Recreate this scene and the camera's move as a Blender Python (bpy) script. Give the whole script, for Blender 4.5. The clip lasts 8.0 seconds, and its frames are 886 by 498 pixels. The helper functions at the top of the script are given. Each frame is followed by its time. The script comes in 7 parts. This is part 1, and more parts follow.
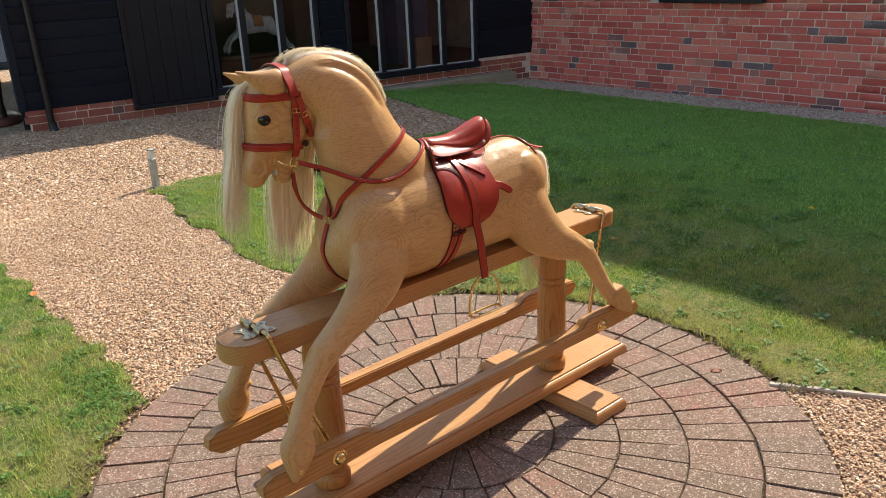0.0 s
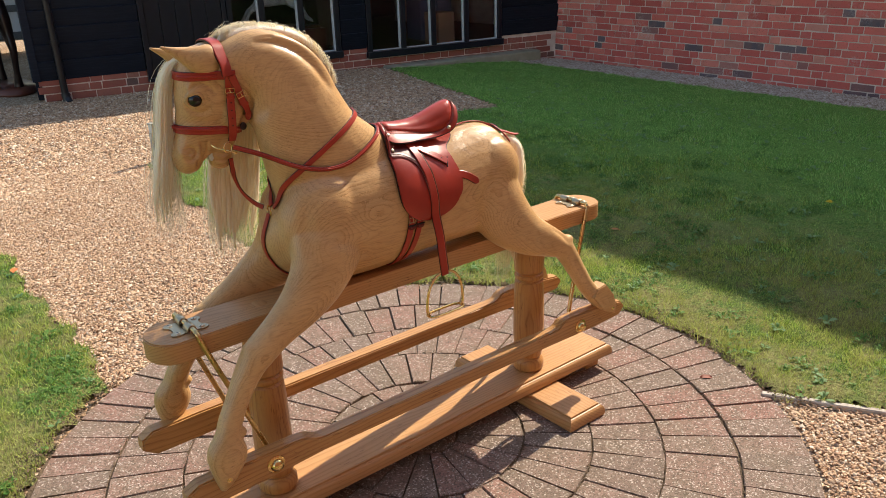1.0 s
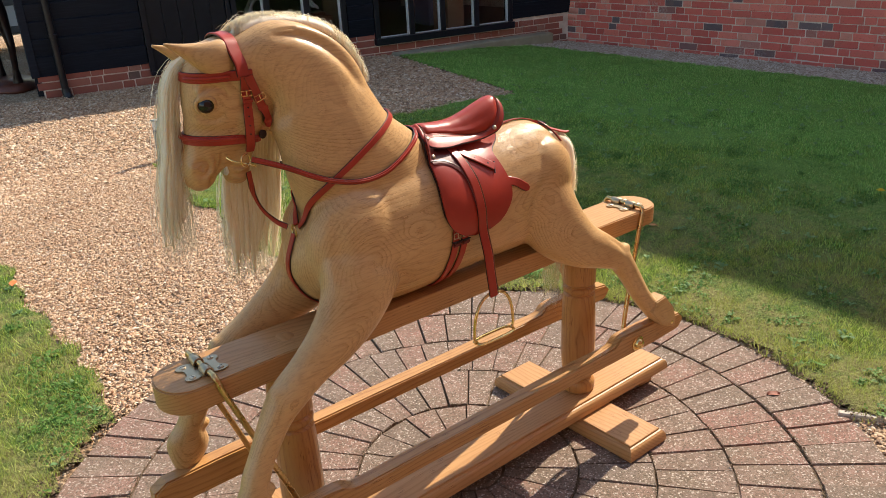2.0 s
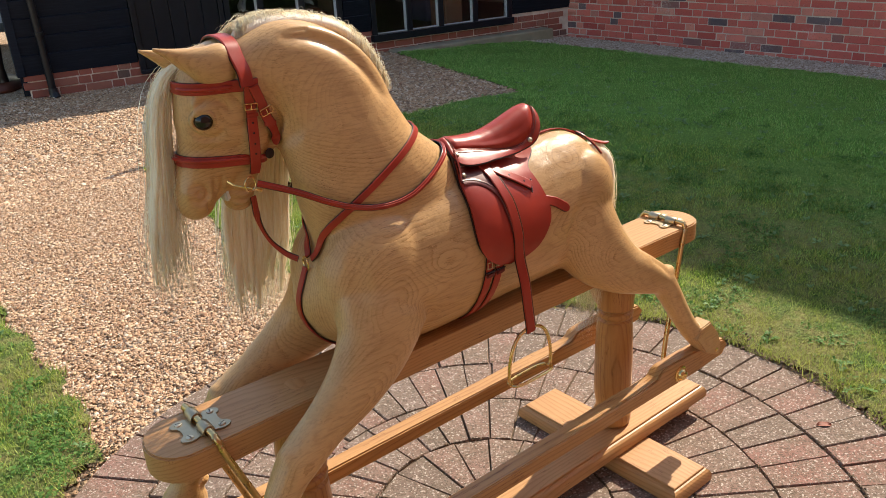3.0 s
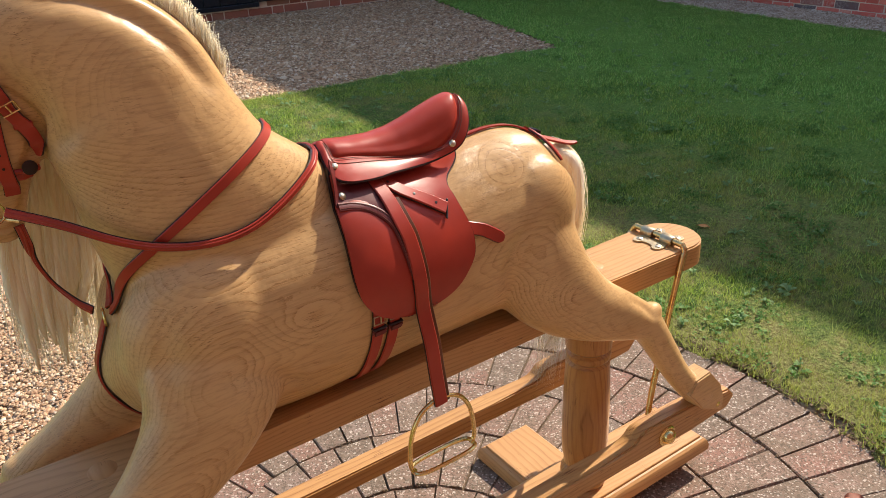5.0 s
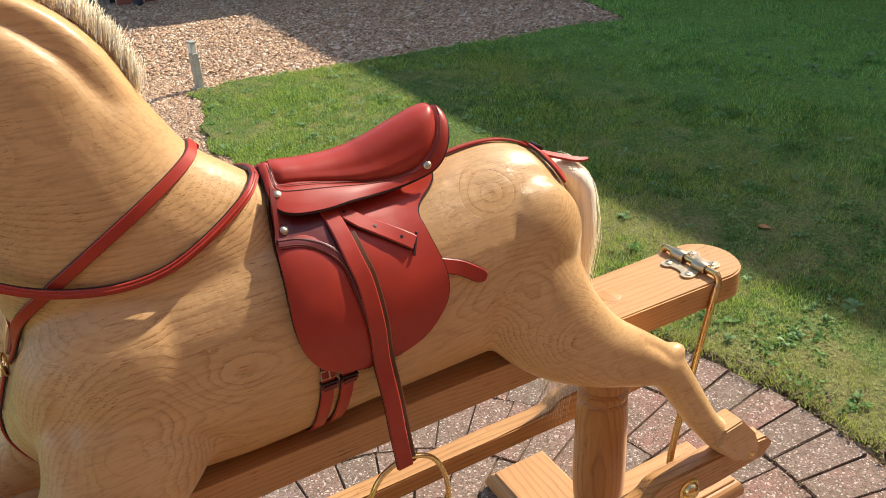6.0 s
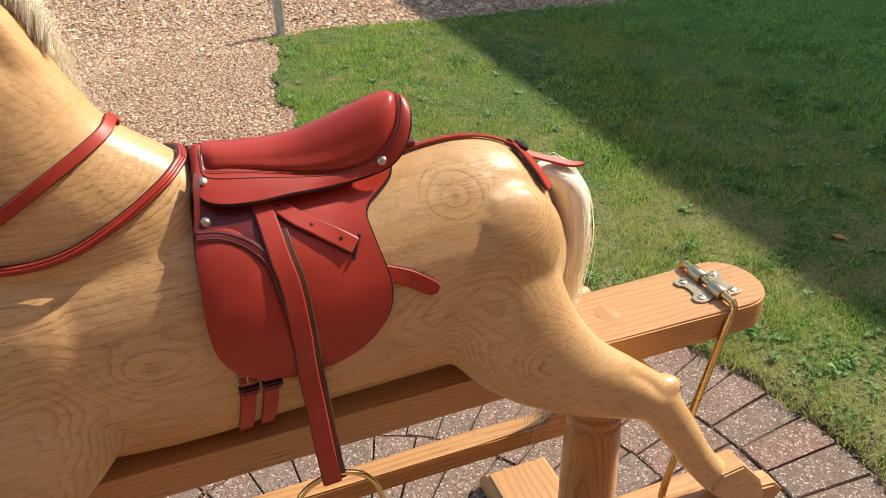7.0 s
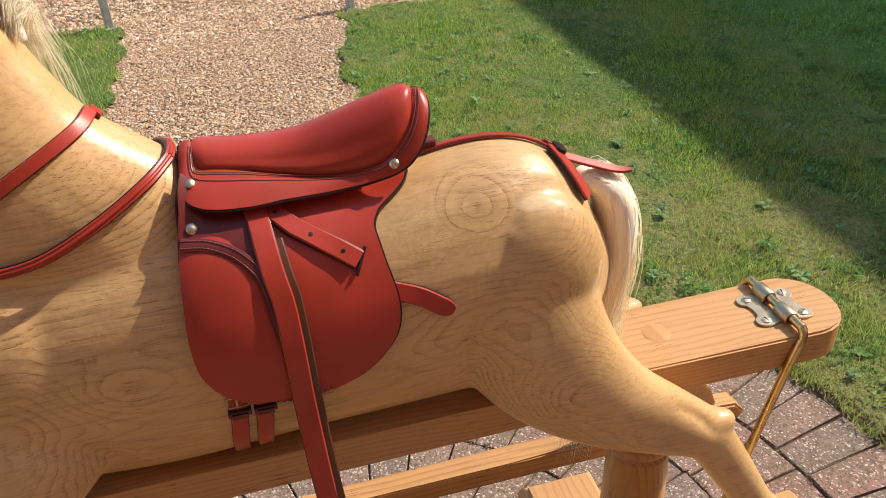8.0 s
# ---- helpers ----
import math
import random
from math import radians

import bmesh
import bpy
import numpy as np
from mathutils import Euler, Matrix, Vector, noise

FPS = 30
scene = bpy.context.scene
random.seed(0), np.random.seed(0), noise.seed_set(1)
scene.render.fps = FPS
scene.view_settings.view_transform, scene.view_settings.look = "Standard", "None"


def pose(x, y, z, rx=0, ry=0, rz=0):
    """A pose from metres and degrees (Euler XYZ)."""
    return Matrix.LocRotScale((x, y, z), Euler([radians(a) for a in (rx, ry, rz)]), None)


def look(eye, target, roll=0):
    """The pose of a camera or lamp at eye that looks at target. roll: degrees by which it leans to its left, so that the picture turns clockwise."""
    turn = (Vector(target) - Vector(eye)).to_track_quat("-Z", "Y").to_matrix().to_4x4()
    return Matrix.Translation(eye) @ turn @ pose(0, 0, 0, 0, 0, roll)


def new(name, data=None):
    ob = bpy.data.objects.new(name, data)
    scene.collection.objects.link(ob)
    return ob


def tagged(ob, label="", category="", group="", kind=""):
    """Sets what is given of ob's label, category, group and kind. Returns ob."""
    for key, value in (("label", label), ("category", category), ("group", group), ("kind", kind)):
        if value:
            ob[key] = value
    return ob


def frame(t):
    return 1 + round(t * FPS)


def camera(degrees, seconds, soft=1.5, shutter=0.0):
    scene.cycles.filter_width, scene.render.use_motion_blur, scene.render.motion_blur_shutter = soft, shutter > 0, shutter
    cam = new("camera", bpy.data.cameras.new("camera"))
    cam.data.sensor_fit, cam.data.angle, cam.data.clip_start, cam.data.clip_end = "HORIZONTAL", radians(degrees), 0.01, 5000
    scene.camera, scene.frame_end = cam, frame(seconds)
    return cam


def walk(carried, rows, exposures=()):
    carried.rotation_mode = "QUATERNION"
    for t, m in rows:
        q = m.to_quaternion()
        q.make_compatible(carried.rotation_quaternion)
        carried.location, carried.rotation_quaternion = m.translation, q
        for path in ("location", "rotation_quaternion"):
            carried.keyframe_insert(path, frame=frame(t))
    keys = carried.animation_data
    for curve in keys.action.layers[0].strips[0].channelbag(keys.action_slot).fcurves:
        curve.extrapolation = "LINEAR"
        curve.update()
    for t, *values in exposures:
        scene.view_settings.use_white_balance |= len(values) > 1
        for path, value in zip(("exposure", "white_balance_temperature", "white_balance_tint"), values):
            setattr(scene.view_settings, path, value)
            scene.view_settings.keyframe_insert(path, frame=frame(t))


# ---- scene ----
from mathutils.bvhtree import BVHTree

cam = camera(58.1, 8.0, soft=0.8)
PATH = [
    (0, (-1.438, -1.626, 1.43), (-0.203, -0.209, 0.749), -2.6),
    (0.5, (-1.304, -1.633, 1.421), (-0.105, -0.197, 0.711), -2.1),
    (1, (-1.186, -1.627, 1.409), (-0.024, -0.172, 0.678), -1.9),
    (1.5, (-1.116, -1.532, 1.387), (0.008, -0.057, 0.639), -2.7),
    (1.7, (-1.104, -1.465, 1.39), (0.022, 0.005, 0.635), -3.0),
    (2.8, (-1.036, -1.165, 1.379), (0.132, 0.263, 0.606), -3.2),
    (3, (-1.006, -1.143, 1.374), (0.144, 0.298, 0.598), -3.4),
    (3.5, (-0.886, -1.112, 1.363), (0.188, 0.378, 0.572), -4.0),
    (4, (-0.756, -1.097, 1.344), (0.27, 0.413, 0.528), -4.5),
    (4.5, (-0.633, -1.043, 1.328), (0.388, 0.45, 0.475), -3.4),
    (4.7, (-0.589, -1.004, 1.324), (0.432, 0.481, 0.456), -2.8),
    (5.8, (-0.363, -0.88, 1.327), (0.516, 0.655, 0.394), -4.4),
    (6, (-0.311, -0.862, 1.325), (0.519, 0.688, 0.372), -3.6),
    (6.5, (-0.194, -0.84, 1.323), (0.517, 0.735, 0.317), -2.0),
    (7, (-0.11, -0.83, 1.321), (0.487, 0.773, 0.285), -1.7),
    (7.5, (-0.054, -0.8, 1.312), (0.425, 0.827, 0.252), -2.4),
    (8, (-0.017, -0.743, 1.299), (0.393, 0.888, 0.217), -2.9),
]
walk(cam, [(t, look(eye, target, roll)) for t, eye, target, roll in PATH], exposures=((0.0, 0.98, 6700, 9.8), (4.5, 0.95, 6700, 9.8), (6.0, 1.03, 6450, 9.8), (7.0, 0.93, 6450, 9.8), (8.0, 0.83, 6450, 9.8)))

# ---- light: clear sky, sun ahead of the walk and to the right ----
SUN_AZ, SUN_EL = radians(12.0), radians(40.3)
TO_SUN = Vector((math.cos(SUN_AZ) * math.cos(SUN_EL), math.sin(SUN_AZ) * math.cos(SUN_EL), math.sin(SUN_EL)))
world = bpy.data.worlds.new("sky")
scene.world = world
world.use_nodes = True
sky = world.node_tree.nodes.new("ShaderNodeTexSky")
sky.sky_type = "NISHITA"
sky.sun_disc = False
sky.sun_elevation = SUN_EL
sky.air_density = 1.35
sky.dust_density = 1.2
sky.sun_rotation = radians(90) - SUN_AZ
background = world.node_tree.nodes["Background"]
background.inputs["Strength"].default_value = 0.113
world.node_tree.links.new(sky.outputs["Color"], background.inputs["Color"])
sun = new("sun", bpy.data.lights.new("sun", "SUN"))
sun.data.energy = 3.8
sun.data.angle = radians(0.53)
sun.data.color = (1.0, 0.90, 0.76)
sun.matrix_world = look(TO_SUN * 30, (0, 0, 0))


# ---- materials ----
class Mat:
    """A small builder for node materials."""

    def __init__(self, name, rough=0.6, metal=0.0, spec=0.5, coat=0.0, coat_rough=0.2):
        self.m = bpy.data.materials.new(name)
        self.m.use_nodes = True
        self.t = self.m.node_tree
        self.b = self.t.nodes["Principled BSDF"]
        self.b.inputs["Roughness"].default_value = rough
        self.b.inputs["Metallic"].default_value = metal
        self.b.inputs["Specular IOR Level"].default_value = spec
        self.b.inputs["Coat Weight"].default_value = coat
        self.b.inputs["Coat Roughness"].default_value = coat_rough
        self.co = None

    def node(self, kind, **settings):
        n = self.t.nodes.new(kind)
        for key, value in settings.items():
            n.inputs[key.replace("_", " ")].default_value = value
        return n

    def link(self, a, b):
        self.t.links.new(a, b)

    def coords(self, scale=(1, 1, 1), rot=(0, 0, 0), space="Object"):
        tc = self.node("ShaderNodeTexCoord")
        mp = self.node("ShaderNodeMapping")
        mp.inputs["Scale"].default_value = scale
        mp.inputs["Rotation"].default_value = rot
        self.link(tc.outputs[space], mp.inputs["Vector"])
        return mp.outputs["Vector"]

    def world_coords(self, scale=(1, 1, 1)):
        g = self.node("ShaderNodeNewGeometry")
        mp = self.node("ShaderNodeMapping")
        mp.inputs["Scale"].default_value = scale
        self.link(g.outputs["Position"], mp.inputs["Vector"])
        return mp.outputs["Vector"]

    def noise(self, vec, scale, detail=4.0, rough=0.55, distort=0.0):
        n = self.node("ShaderNodeTexNoise", Scale=scale, Detail=detail, Roughness=rough, Distortion=distort)
        self.link(vec, n.inputs["Vector"])
        return n.outputs["Fac"]

    def voronoi(self, vec, scale, feature="F1", out="Distance", randomness=1.0):
        n = self.node("ShaderNodeTexVoronoi", Scale=scale, Randomness=randomness)
        n.feature = feature
        self.link(vec, n.inputs["Vector"])
        return n.outputs[out]

    def ramp(self, fac, stops):
        n = self.node("ShaderNodeValToRGB")
        el = n.color_ramp.elements
        while len(el) < len(stops):
            el.new(0.5)
        for e, (p, c) in zip(el, stops):
            e.position = p
            e.color = (*c, 1)
        self.link(fac, n.inputs["Fac"])
        return n.outputs["Color"]

    def mix(self, a, b, fac, mode="MIX"):
        n = self.node("ShaderNodeMix")
        n.data_type = "RGBA"
        n.blend_type = mode
        for val, sock in ((fac, n.inputs["Factor"]), (a, n.inputs[6]), (b, n.inputs[7])):
            if isinstance(val, (int, float)):
                sock.default_value = val
            elif isinstance(val, tuple):
                sock.default_value = (*val, 1)
            else:
                self.link(val, sock)
        return n.outputs[2]

    def math(self, op, a, b=0.0):
        n = self.node("ShaderNodeMath")
        n.operation = op
        for val, sock in ((a, n.inputs[0]), (b, n.inputs[1])):
            if isinstance(val, (int, float)):
                sock.default_value = val
            else:
                self.link(val, sock)
        return n.outputs[0]

    def range(self, fac, lo, hi, to_lo=0.0, to_hi=1.0):
        n = self.node("ShaderNodeMapRange")
        for i, v in enumerate((lo, hi, to_lo, to_hi)):
            n.inputs[i + 1].default_value = v
        self.link(fac, n.inputs[0])
        return n.outputs[0]

    def color(self, c):
        if isinstance(c, tuple):
            self.b.inputs["Base Color"].default_value = (*c, 1)
        else:
            self.link(c, self.b.inputs["Base Color"])
        return self

    def rough(self, r):
        self.link(r, self.b.inputs["Roughness"])
        return self

    def bump(self, height, strength=0.3, distance=0.002, under=None):
        n = self.node("ShaderNodeBump", Strength=strength, Distance=distance)
        self.link(height, n.inputs["Height"])
        if under is not None:
            self.link(under, n.inputs["Normal"])
        self.link(n.outputs["Normal"], self.b.inputs["Normal"])
        return n.outputs["Normal"]


def wood(name, light, mid, dark, period, axis="X", layer=(0, 1, 0), rough=0.38, coat=0.25, contrast=1.0, planks=0.0, warp=0.05, stretch=0.25, bends=4.5):
    """Growth layers cut by the form of the piece: soft bands, broken dark pore lines at each layer's edge, fine streaks along the grain.
    layer: the way across the layers. planks: height of glued planks, each with a figure of its own."""
    m = Mat(name, rough=rough, spec=0.3, coat=coat, coat_rough=0.2)
    tc = m.node("ShaderNodeTexCoord")
    vec = tc.outputs["Object"]
    info = m.node("ShaderNodeObjectInfo")
    seed = info.outputs["Random"]
    if planks:
        sep = m.node("ShaderNodeSeparateXYZ")
        m.link(vec, sep.inputs[0])
        tilt = m.math("ADD", sep.outputs["Z"], m.math("MULTIPLY", sep.outputs["X"], 0.06))
        index = m.math("FLOOR", m.math("MULTIPLY", m.math("ADD", tilt, 0.02), 1.0 / planks))
        white = m.node("ShaderNodeTexWhiteNoise")
        white.noise_dimensions = "1D"
        m.link(index, white.inputs["W"])
        seed = white.outputs["Value"]
    shift = m.node("ShaderNodeVectorMath")
    shift.operation = "SCALE"
    shift.inputs[0].default_value = (3.7, 1.9, 2.3)
    m.link(seed, shift.inputs["Scale"])
    add = m.node("ShaderNodeVectorMath")
    m.link(vec, add.inputs[0])
    m.link(shift.outputs[0], add.inputs[1])
    long = {"X": (stretch, 1, 1), "Y": (1, stretch, 1), "Z": (1, 1, stretch)}[axis]
    mp = m.node("ShaderNodeMapping")
    mp.inputs["Scale"].default_value = long
    m.link(add.outputs[0], mp.inputs["Vector"])
    bend = m.noise(mp.outputs["Vector"], bends, 2.0, 0.45)
    ripple = m.noise(mp.outputs["Vector"], 34.0, 3.0, 0.6)
    dot = m.node("ShaderNodeVectorMath")
    dot.operation = "DOT_PRODUCT"
    m.link(vec, dot.inputs[0])
    dot.inputs[1].default_value = Vector(layer).normalized()
    depth = m.math("ADD", dot.outputs["Value"], m.math("ADD", m.math("MULTIPLY", bend, warp * 2), m.math("MULTIPLY", ripple, warp * 0.16)))
    depth = m.math("ADD", depth, m.math("MULTIPLY", seed, 0.37))
    phase = m.math("FRACT", m.math("MULTIPLY", depth, 1.0 / period))
    fine = m.node("ShaderNodeMapping")
    fine.inputs["Scale"].default_value = {"X": (7, 150, 150), "Y": (150, 7, 150), "Z": (150, 150, 7)}[axis]
    m.link(add.outputs[0], fine.inputs["Vector"])
    streak = m.noise(fine.outputs["Vector"], 1.6, 4.0, 0.65)
    pores = m.noise(fine.outputs["Vector"], 4.0, 2.0, 0.6)
    big = m.noise(add.outputs[0], 6.0, 3.0)
    soft = m.ramp(phase, [(0.0, mid), (0.18, light), (0.62, light), (0.9, mid), (1.0, mid)])
    c = m.mix(soft, m.ramp(big, [(0.3, light), (0.7, mid)]), 0.4)
    edge = m.ramp(phase, [(0.0, (1, 1, 1)), (0.07, (0.45, 0.45, 0.45)), (0.16, (0.06, 0.06, 0.06)), (0.45, (0, 0, 0)), (0.50, (0.22, 0.22, 0.22)), (0.56, (0, 0, 0)), (0.90, (0, 0, 0)), (0.97, (1, 1, 1))])
    broken = m.math("MULTIPLY", m.range(m.noise(add.outputs[0], 15.0, 2.0), 0.36, 0.60, 0.2, 1.0), m.range(m.noise(vec, 7.0, 2.0), 0.40, 0.60, 0.25, 1.0))
    line = m.math("MULTIPLY", m.math("MULTIPLY", edge, broken), m.range(pores, 0.40, 0.58, 0.25, 1.0))
    c = m.mix(c, dark, m.math("MINIMUM", m.math("MULTIPLY", line, 0.62 * contrast), 1.0))
    c = m.mix(c, dark, m.range(streak, 0.50, 0.80, 0.0, 0.30 * contrast))
    fleck = m.math("MULTIPLY", m.range(pores, 0.60, 0.66, 0.0, 1.0), m.range(m.noise(add.outputs[0], 17.0, 2.0), 0.54, 0.62, 0.0, 1.0))
    c = m.mix(c, dark, m.math("MULTIPLY", fleck, 0.8))
    m.color(c)
    m.rough(m.range(streak, 0.3, 0.8, rough - 0.07, rough + 0.10))
    m.bump(m.math("SUBTRACT", m.math("MULTIPLY", streak, 0.4), line), 0.16, 0.0008)
    return m.m


def ash_wood(name, light, mid, dark, ring, planks):
    """Pale ring-porous timber whose growth layers lie upright along the horse: the carving cuts them into ovals and arches.
    Each layer starts with a sharp porous line that fades outward."""
    m = Mat(name, rough=0.38, spec=0.30, coat=0.17, coat_rough=0.13)
    tc = m.node("ShaderNodeTexCoord")
    vec = tc.outputs["Object"]
    sep = m.node("ShaderNodeSeparateXYZ")
    m.link(vec, sep.inputs[0])
    tilt = m.math("ADD", sep.outputs["Z"], m.math("MULTIPLY", sep.outputs["X"], 0.05))
    index = m.math("FLOOR", m.math("MULTIPLY", m.math("SUBTRACT", tilt, 0.04), 1.0 / planks))
    white = m.node("ShaderNodeTexWhiteNoise")
    white.noise_dimensions = "1D"
    m.link(index, white.inputs["W"])
    shift = m.node("ShaderNodeVectorMath")
    shift.operation = "SCALE"
    shift.inputs[0].default_value = (3.7, 1.9, 2.3)
    m.link(white.outputs["Value"], shift.inputs["Scale"])
    add = m.node("ShaderNodeVectorMath")
    m.link(vec, add.inputs[0])
    m.link(shift.outputs[0], add.inputs[1])
    mp = m.node("ShaderNodeMapping")
    mp.inputs["Scale"].default_value = (0.45, 1, 1)
    m.link(add.outputs[0], mp.inputs["Vector"])
    bend = m.math("MULTIPLY", m.noise(mp.outputs["Vector"], 5.0, 2.0, 0.45), 0.030)
    curl = m.math("MULTIPLY", m.noise(mp.outputs["Vector"], 19.0, 2.0, 0.5), 0.0075)
    ragged = m.math("MULTIPLY", m.noise(add.outputs[0], 130.0, 3.0, 0.7), 0.0022)
    across = m.math("ABSOLUTE", sep.outputs["Y"])
    # the plank of the back is cut with its layers leaning outward
    back = m.math("COMPARE", index, 4.0)
    lean = m.math("SUBTRACT", m.math("MULTIPLY", sep.outputs["Z"], 0.80), m.math("MULTIPLY", across, 0.34))
    across = m.math("ADD", across, m.math("MULTIPLY", back, lean))
    # swellings of the trunk, which the carving opens as ovals
    for cx, cz, sx, sz, rise in ((0.197, 0.775, 0.075, 0.045, 0.020), (-0.287, 0.765, 0.085, 0.05, 0.022), (-0.172, 0.788, 0.07, 0.03, -0.018), (-0.294, 1.118, 0.05, 0.05, 0.022), (0.30, 0.665, 0.07, 0.05, 0.018), (-0.40, 0.62, 0.08, 0.04, 0.016)):
        flat = m.node("ShaderNodeCombineXYZ")
        m.link(m.math("MULTIPLY", m.math("SUBTRACT", sep.outputs["X"], cx), 1.0 / sx), flat.inputs[0])
        m.link(m.math("MULTIPLY", m.math("SUBTRACT", sep.outputs["Z"], cz), 1.0 / sz), flat.inputs[1])
        size = m.node("ShaderNodeVectorMath")
        size.operation = "LENGTH"
        m.link(flat.outputs[0], size.inputs[0])
        dome = m.node("ShaderNodeMapRange")
        dome.interpolation_type = "SMOOTHSTEP"
        for q, value in enumerate((0.0, 1.6, rise, 0.0)):
            dome.inputs[q + 1].default_value = value
        m.link(size.outputs["Value"], dome.inputs[0])
        across = m.math("ADD", across, dome.outputs[0])
    # the eye of the figure on each haunch
    flat = m.node("ShaderNodeCombineXYZ")
    m.link(m.math("SUBTRACT", sep.outputs["X"], 0.190), flat.inputs[0])
    m.link(m.math("MULTIPLY", m.math("SUBTRACT", sep.outputs["Z"], 0.896), 1.5), flat.inputs[1])
    size = m.node("ShaderNodeVectorMath")
    size.operation = "LENGTH"
    m.link(flat.outputs[0], size.inputs[0])
    eye = m.range(size.outputs["Value"], 0.042, 0.095, 1.0, 0.0)
    rings = m.math("MULTIPLY", size.outputs["Value"], 0.33)
    across = m.math("ADD", m.math("MULTIPLY", across, m.math("SUBTRACT", 1.0, eye)), m.math("MULTIPLY", rings, eye))
    bend = m.math("MULTIPLY", bend, m.math("SUBTRACT", 1.0, m.math("MULTIPLY", eye, 0.8)))
    rag = m.math("MULTIPLY", m.math("ADD", curl, ragged), m.math("SUBTRACT", 1.0, m.math("MULTIPLY", eye, 0.30)))
    depth = m.math("ADD", m.math("ADD", across, bend), rag)
    wide = m.node("ShaderNodeTexNoise", Scale=70.0, Detail=1.0)
    wide.noise_dimensions = "1D"
    m.link(depth, wide.inputs["W"])
    turns = m.math("ADD", m.math("MULTIPLY", depth, 1.0 / ring), m.math("MULTIPLY", wide.outputs["Fac"], 1.2))
    phase = m.math("FRACT", turns)
    fine = m.node("ShaderNodeMapping")
    fine.inputs["Scale"].default_value = (16, 210, 210)
    m.link(add.outputs[0], fine.inputs["Vector"])
    streak = m.noise(fine.outputs["Vector"], 1.2, 4.0, 0.65)
    pores = m.noise(fine.outputs["Vector"], 3.4, 2.0, 0.6)
    broad = m.noise(add.outputs[0], 5.0, 4.0, 0.6)
    band = m.ramp(phase, [(0.0, (0.85, 0.85, 0.85)), (0.05, (1, 1, 1)), (0.16, (0.6, 0.6, 0.6)), (0.36, (0.14, 0.14, 0.14)), (0.6, (0, 0, 0)), (0.96, (0, 0, 0)), (1.0, (0.85, 0.85, 0.85))])
    strength = m.range(m.noise(add.outputs[0], 8.0, 3.0, 0.6), 0.40, 0.66, 0.08, 1.0)
    line = m.math("MULTIPLY", band, m.math("MAXIMUM", m.math("MULTIPLY", m.math("MULTIPLY", strength, m.range(sep.outputs["X"], 0.25, 0.38, 1.0, 0.5)), m.range(tilt, 0.98, 1.05, 1.0, 0.55)), m.math("MULTIPLY", eye, 0.78)))
    c = m.ramp(broad, [(0.32, mid), (0.68, light)])
    c = m.mix(c, tuple(x * y for x, y in zip(mid, (0.80, 0.68, 0.48))), m.math("MULTIPLY", line, 0.60))
    c = m.mix(c, dark, m.math("MULTIPLY", m.math("MULTIPLY", line, m.range(pores, 0.47, 0.60, 0.0, 1.0)), 0.55))
    c = m.mix(c, dark, m.range(streak, 0.48, 0.80, 0.0, 0.42))
    fleck = m.math("MULTIPLY", m.range(pores, 0.61, 0.66, 0.0, 1.0), m.range(m.noise(add.outputs[0], 15.0, 2.0), 0.52, 0.64, 0.0, 0.6))
    c = m.mix(c, dark, fleck)
    c = m.mix(c, (0.34, 0.165, 0.050), m.range(m.noise(vec, 11.0, 5.0, 0.7), 0.58, 0.76, 0.0, 0.35))
    m.color(c)
    m.rough(m.range(m.math("ADD", m.math("MULTIPLY", streak, 0.5), m.math("MULTIPLY", line, 0.4)), 0.1, 0.7, 0.30, 0.46))
    first = m.bump(m.noise(vec, 24.0, 3.0, 0.55), 0.20, 0.007)
    m.bump(m.math("SUBTRACT", m.math("MULTIPLY", streak, 0.4), m.math("MULTIPLY", line, m.range(pores, 0.4, 0.6, 0.3, 1.0))), 0.28, 0.0009, under=first)
    return m.m


HORSE_WOOD = ash_wood("pale_ash_wood", (0.645, 0.407, 0.190), (0.555, 0.337, 0.148), (0.165, 0.070, 0.022), 0.0048, 0.2)
STAND_WOOD = wood("honey_oak_along", (0.52, 0.283, 0.105), (0.40, 0.195, 0.066), (0.13, 0.044, 0.011), 0.0105, layer=(0.02, 0.55, 1), rough=0.40, coat=0.15, contrast=1.15, warp=0.06, stretch=0.2, bends=5.5)
STAND_WOOD_Y = wood("pale_oak_across", (0.53, 0.285, 0.115), (0.43, 0.210, 0.077), (0.20, 0.080, 0.025), 0.0095, axis="Y", layer=(0.7, 0.02, 1), rough=0.45, coat=0.06, warp=0.05, contrast=0.55)
STAND_WOOD_Z = wood("honey_oak_upright", (0.49, 0.240, 0.078), (0.39, 0.174, 0.052), (0.15, 0.052, 0.013), 0.0095, axis="Z", layer=(0.8, 1, 0.02), rough=0.36, warp=0.05, contrast=1.0)
BASE_WOOD = wood("pale_oak_along", (0.55, 0.305, 0.128), (0.45, 0.230, 0.088), (0.22, 0.095, 0.032), 0.0105, layer=(0.02, 0.55, 1), rough=0.45, coat=0.05, contrast=0.55, warp=0.06, stretch=0.2)
BAR_WOOD = wood("brown_oak_along", (0.53, 0.285, 0.115), (0.43, 0.215, 0.080), (0.12, 0.042, 0.012), 0.0060, layer=(0.02, 0.6, 1), rough=0.46, coat=0.06, contrast=0.75, warp=0.05)


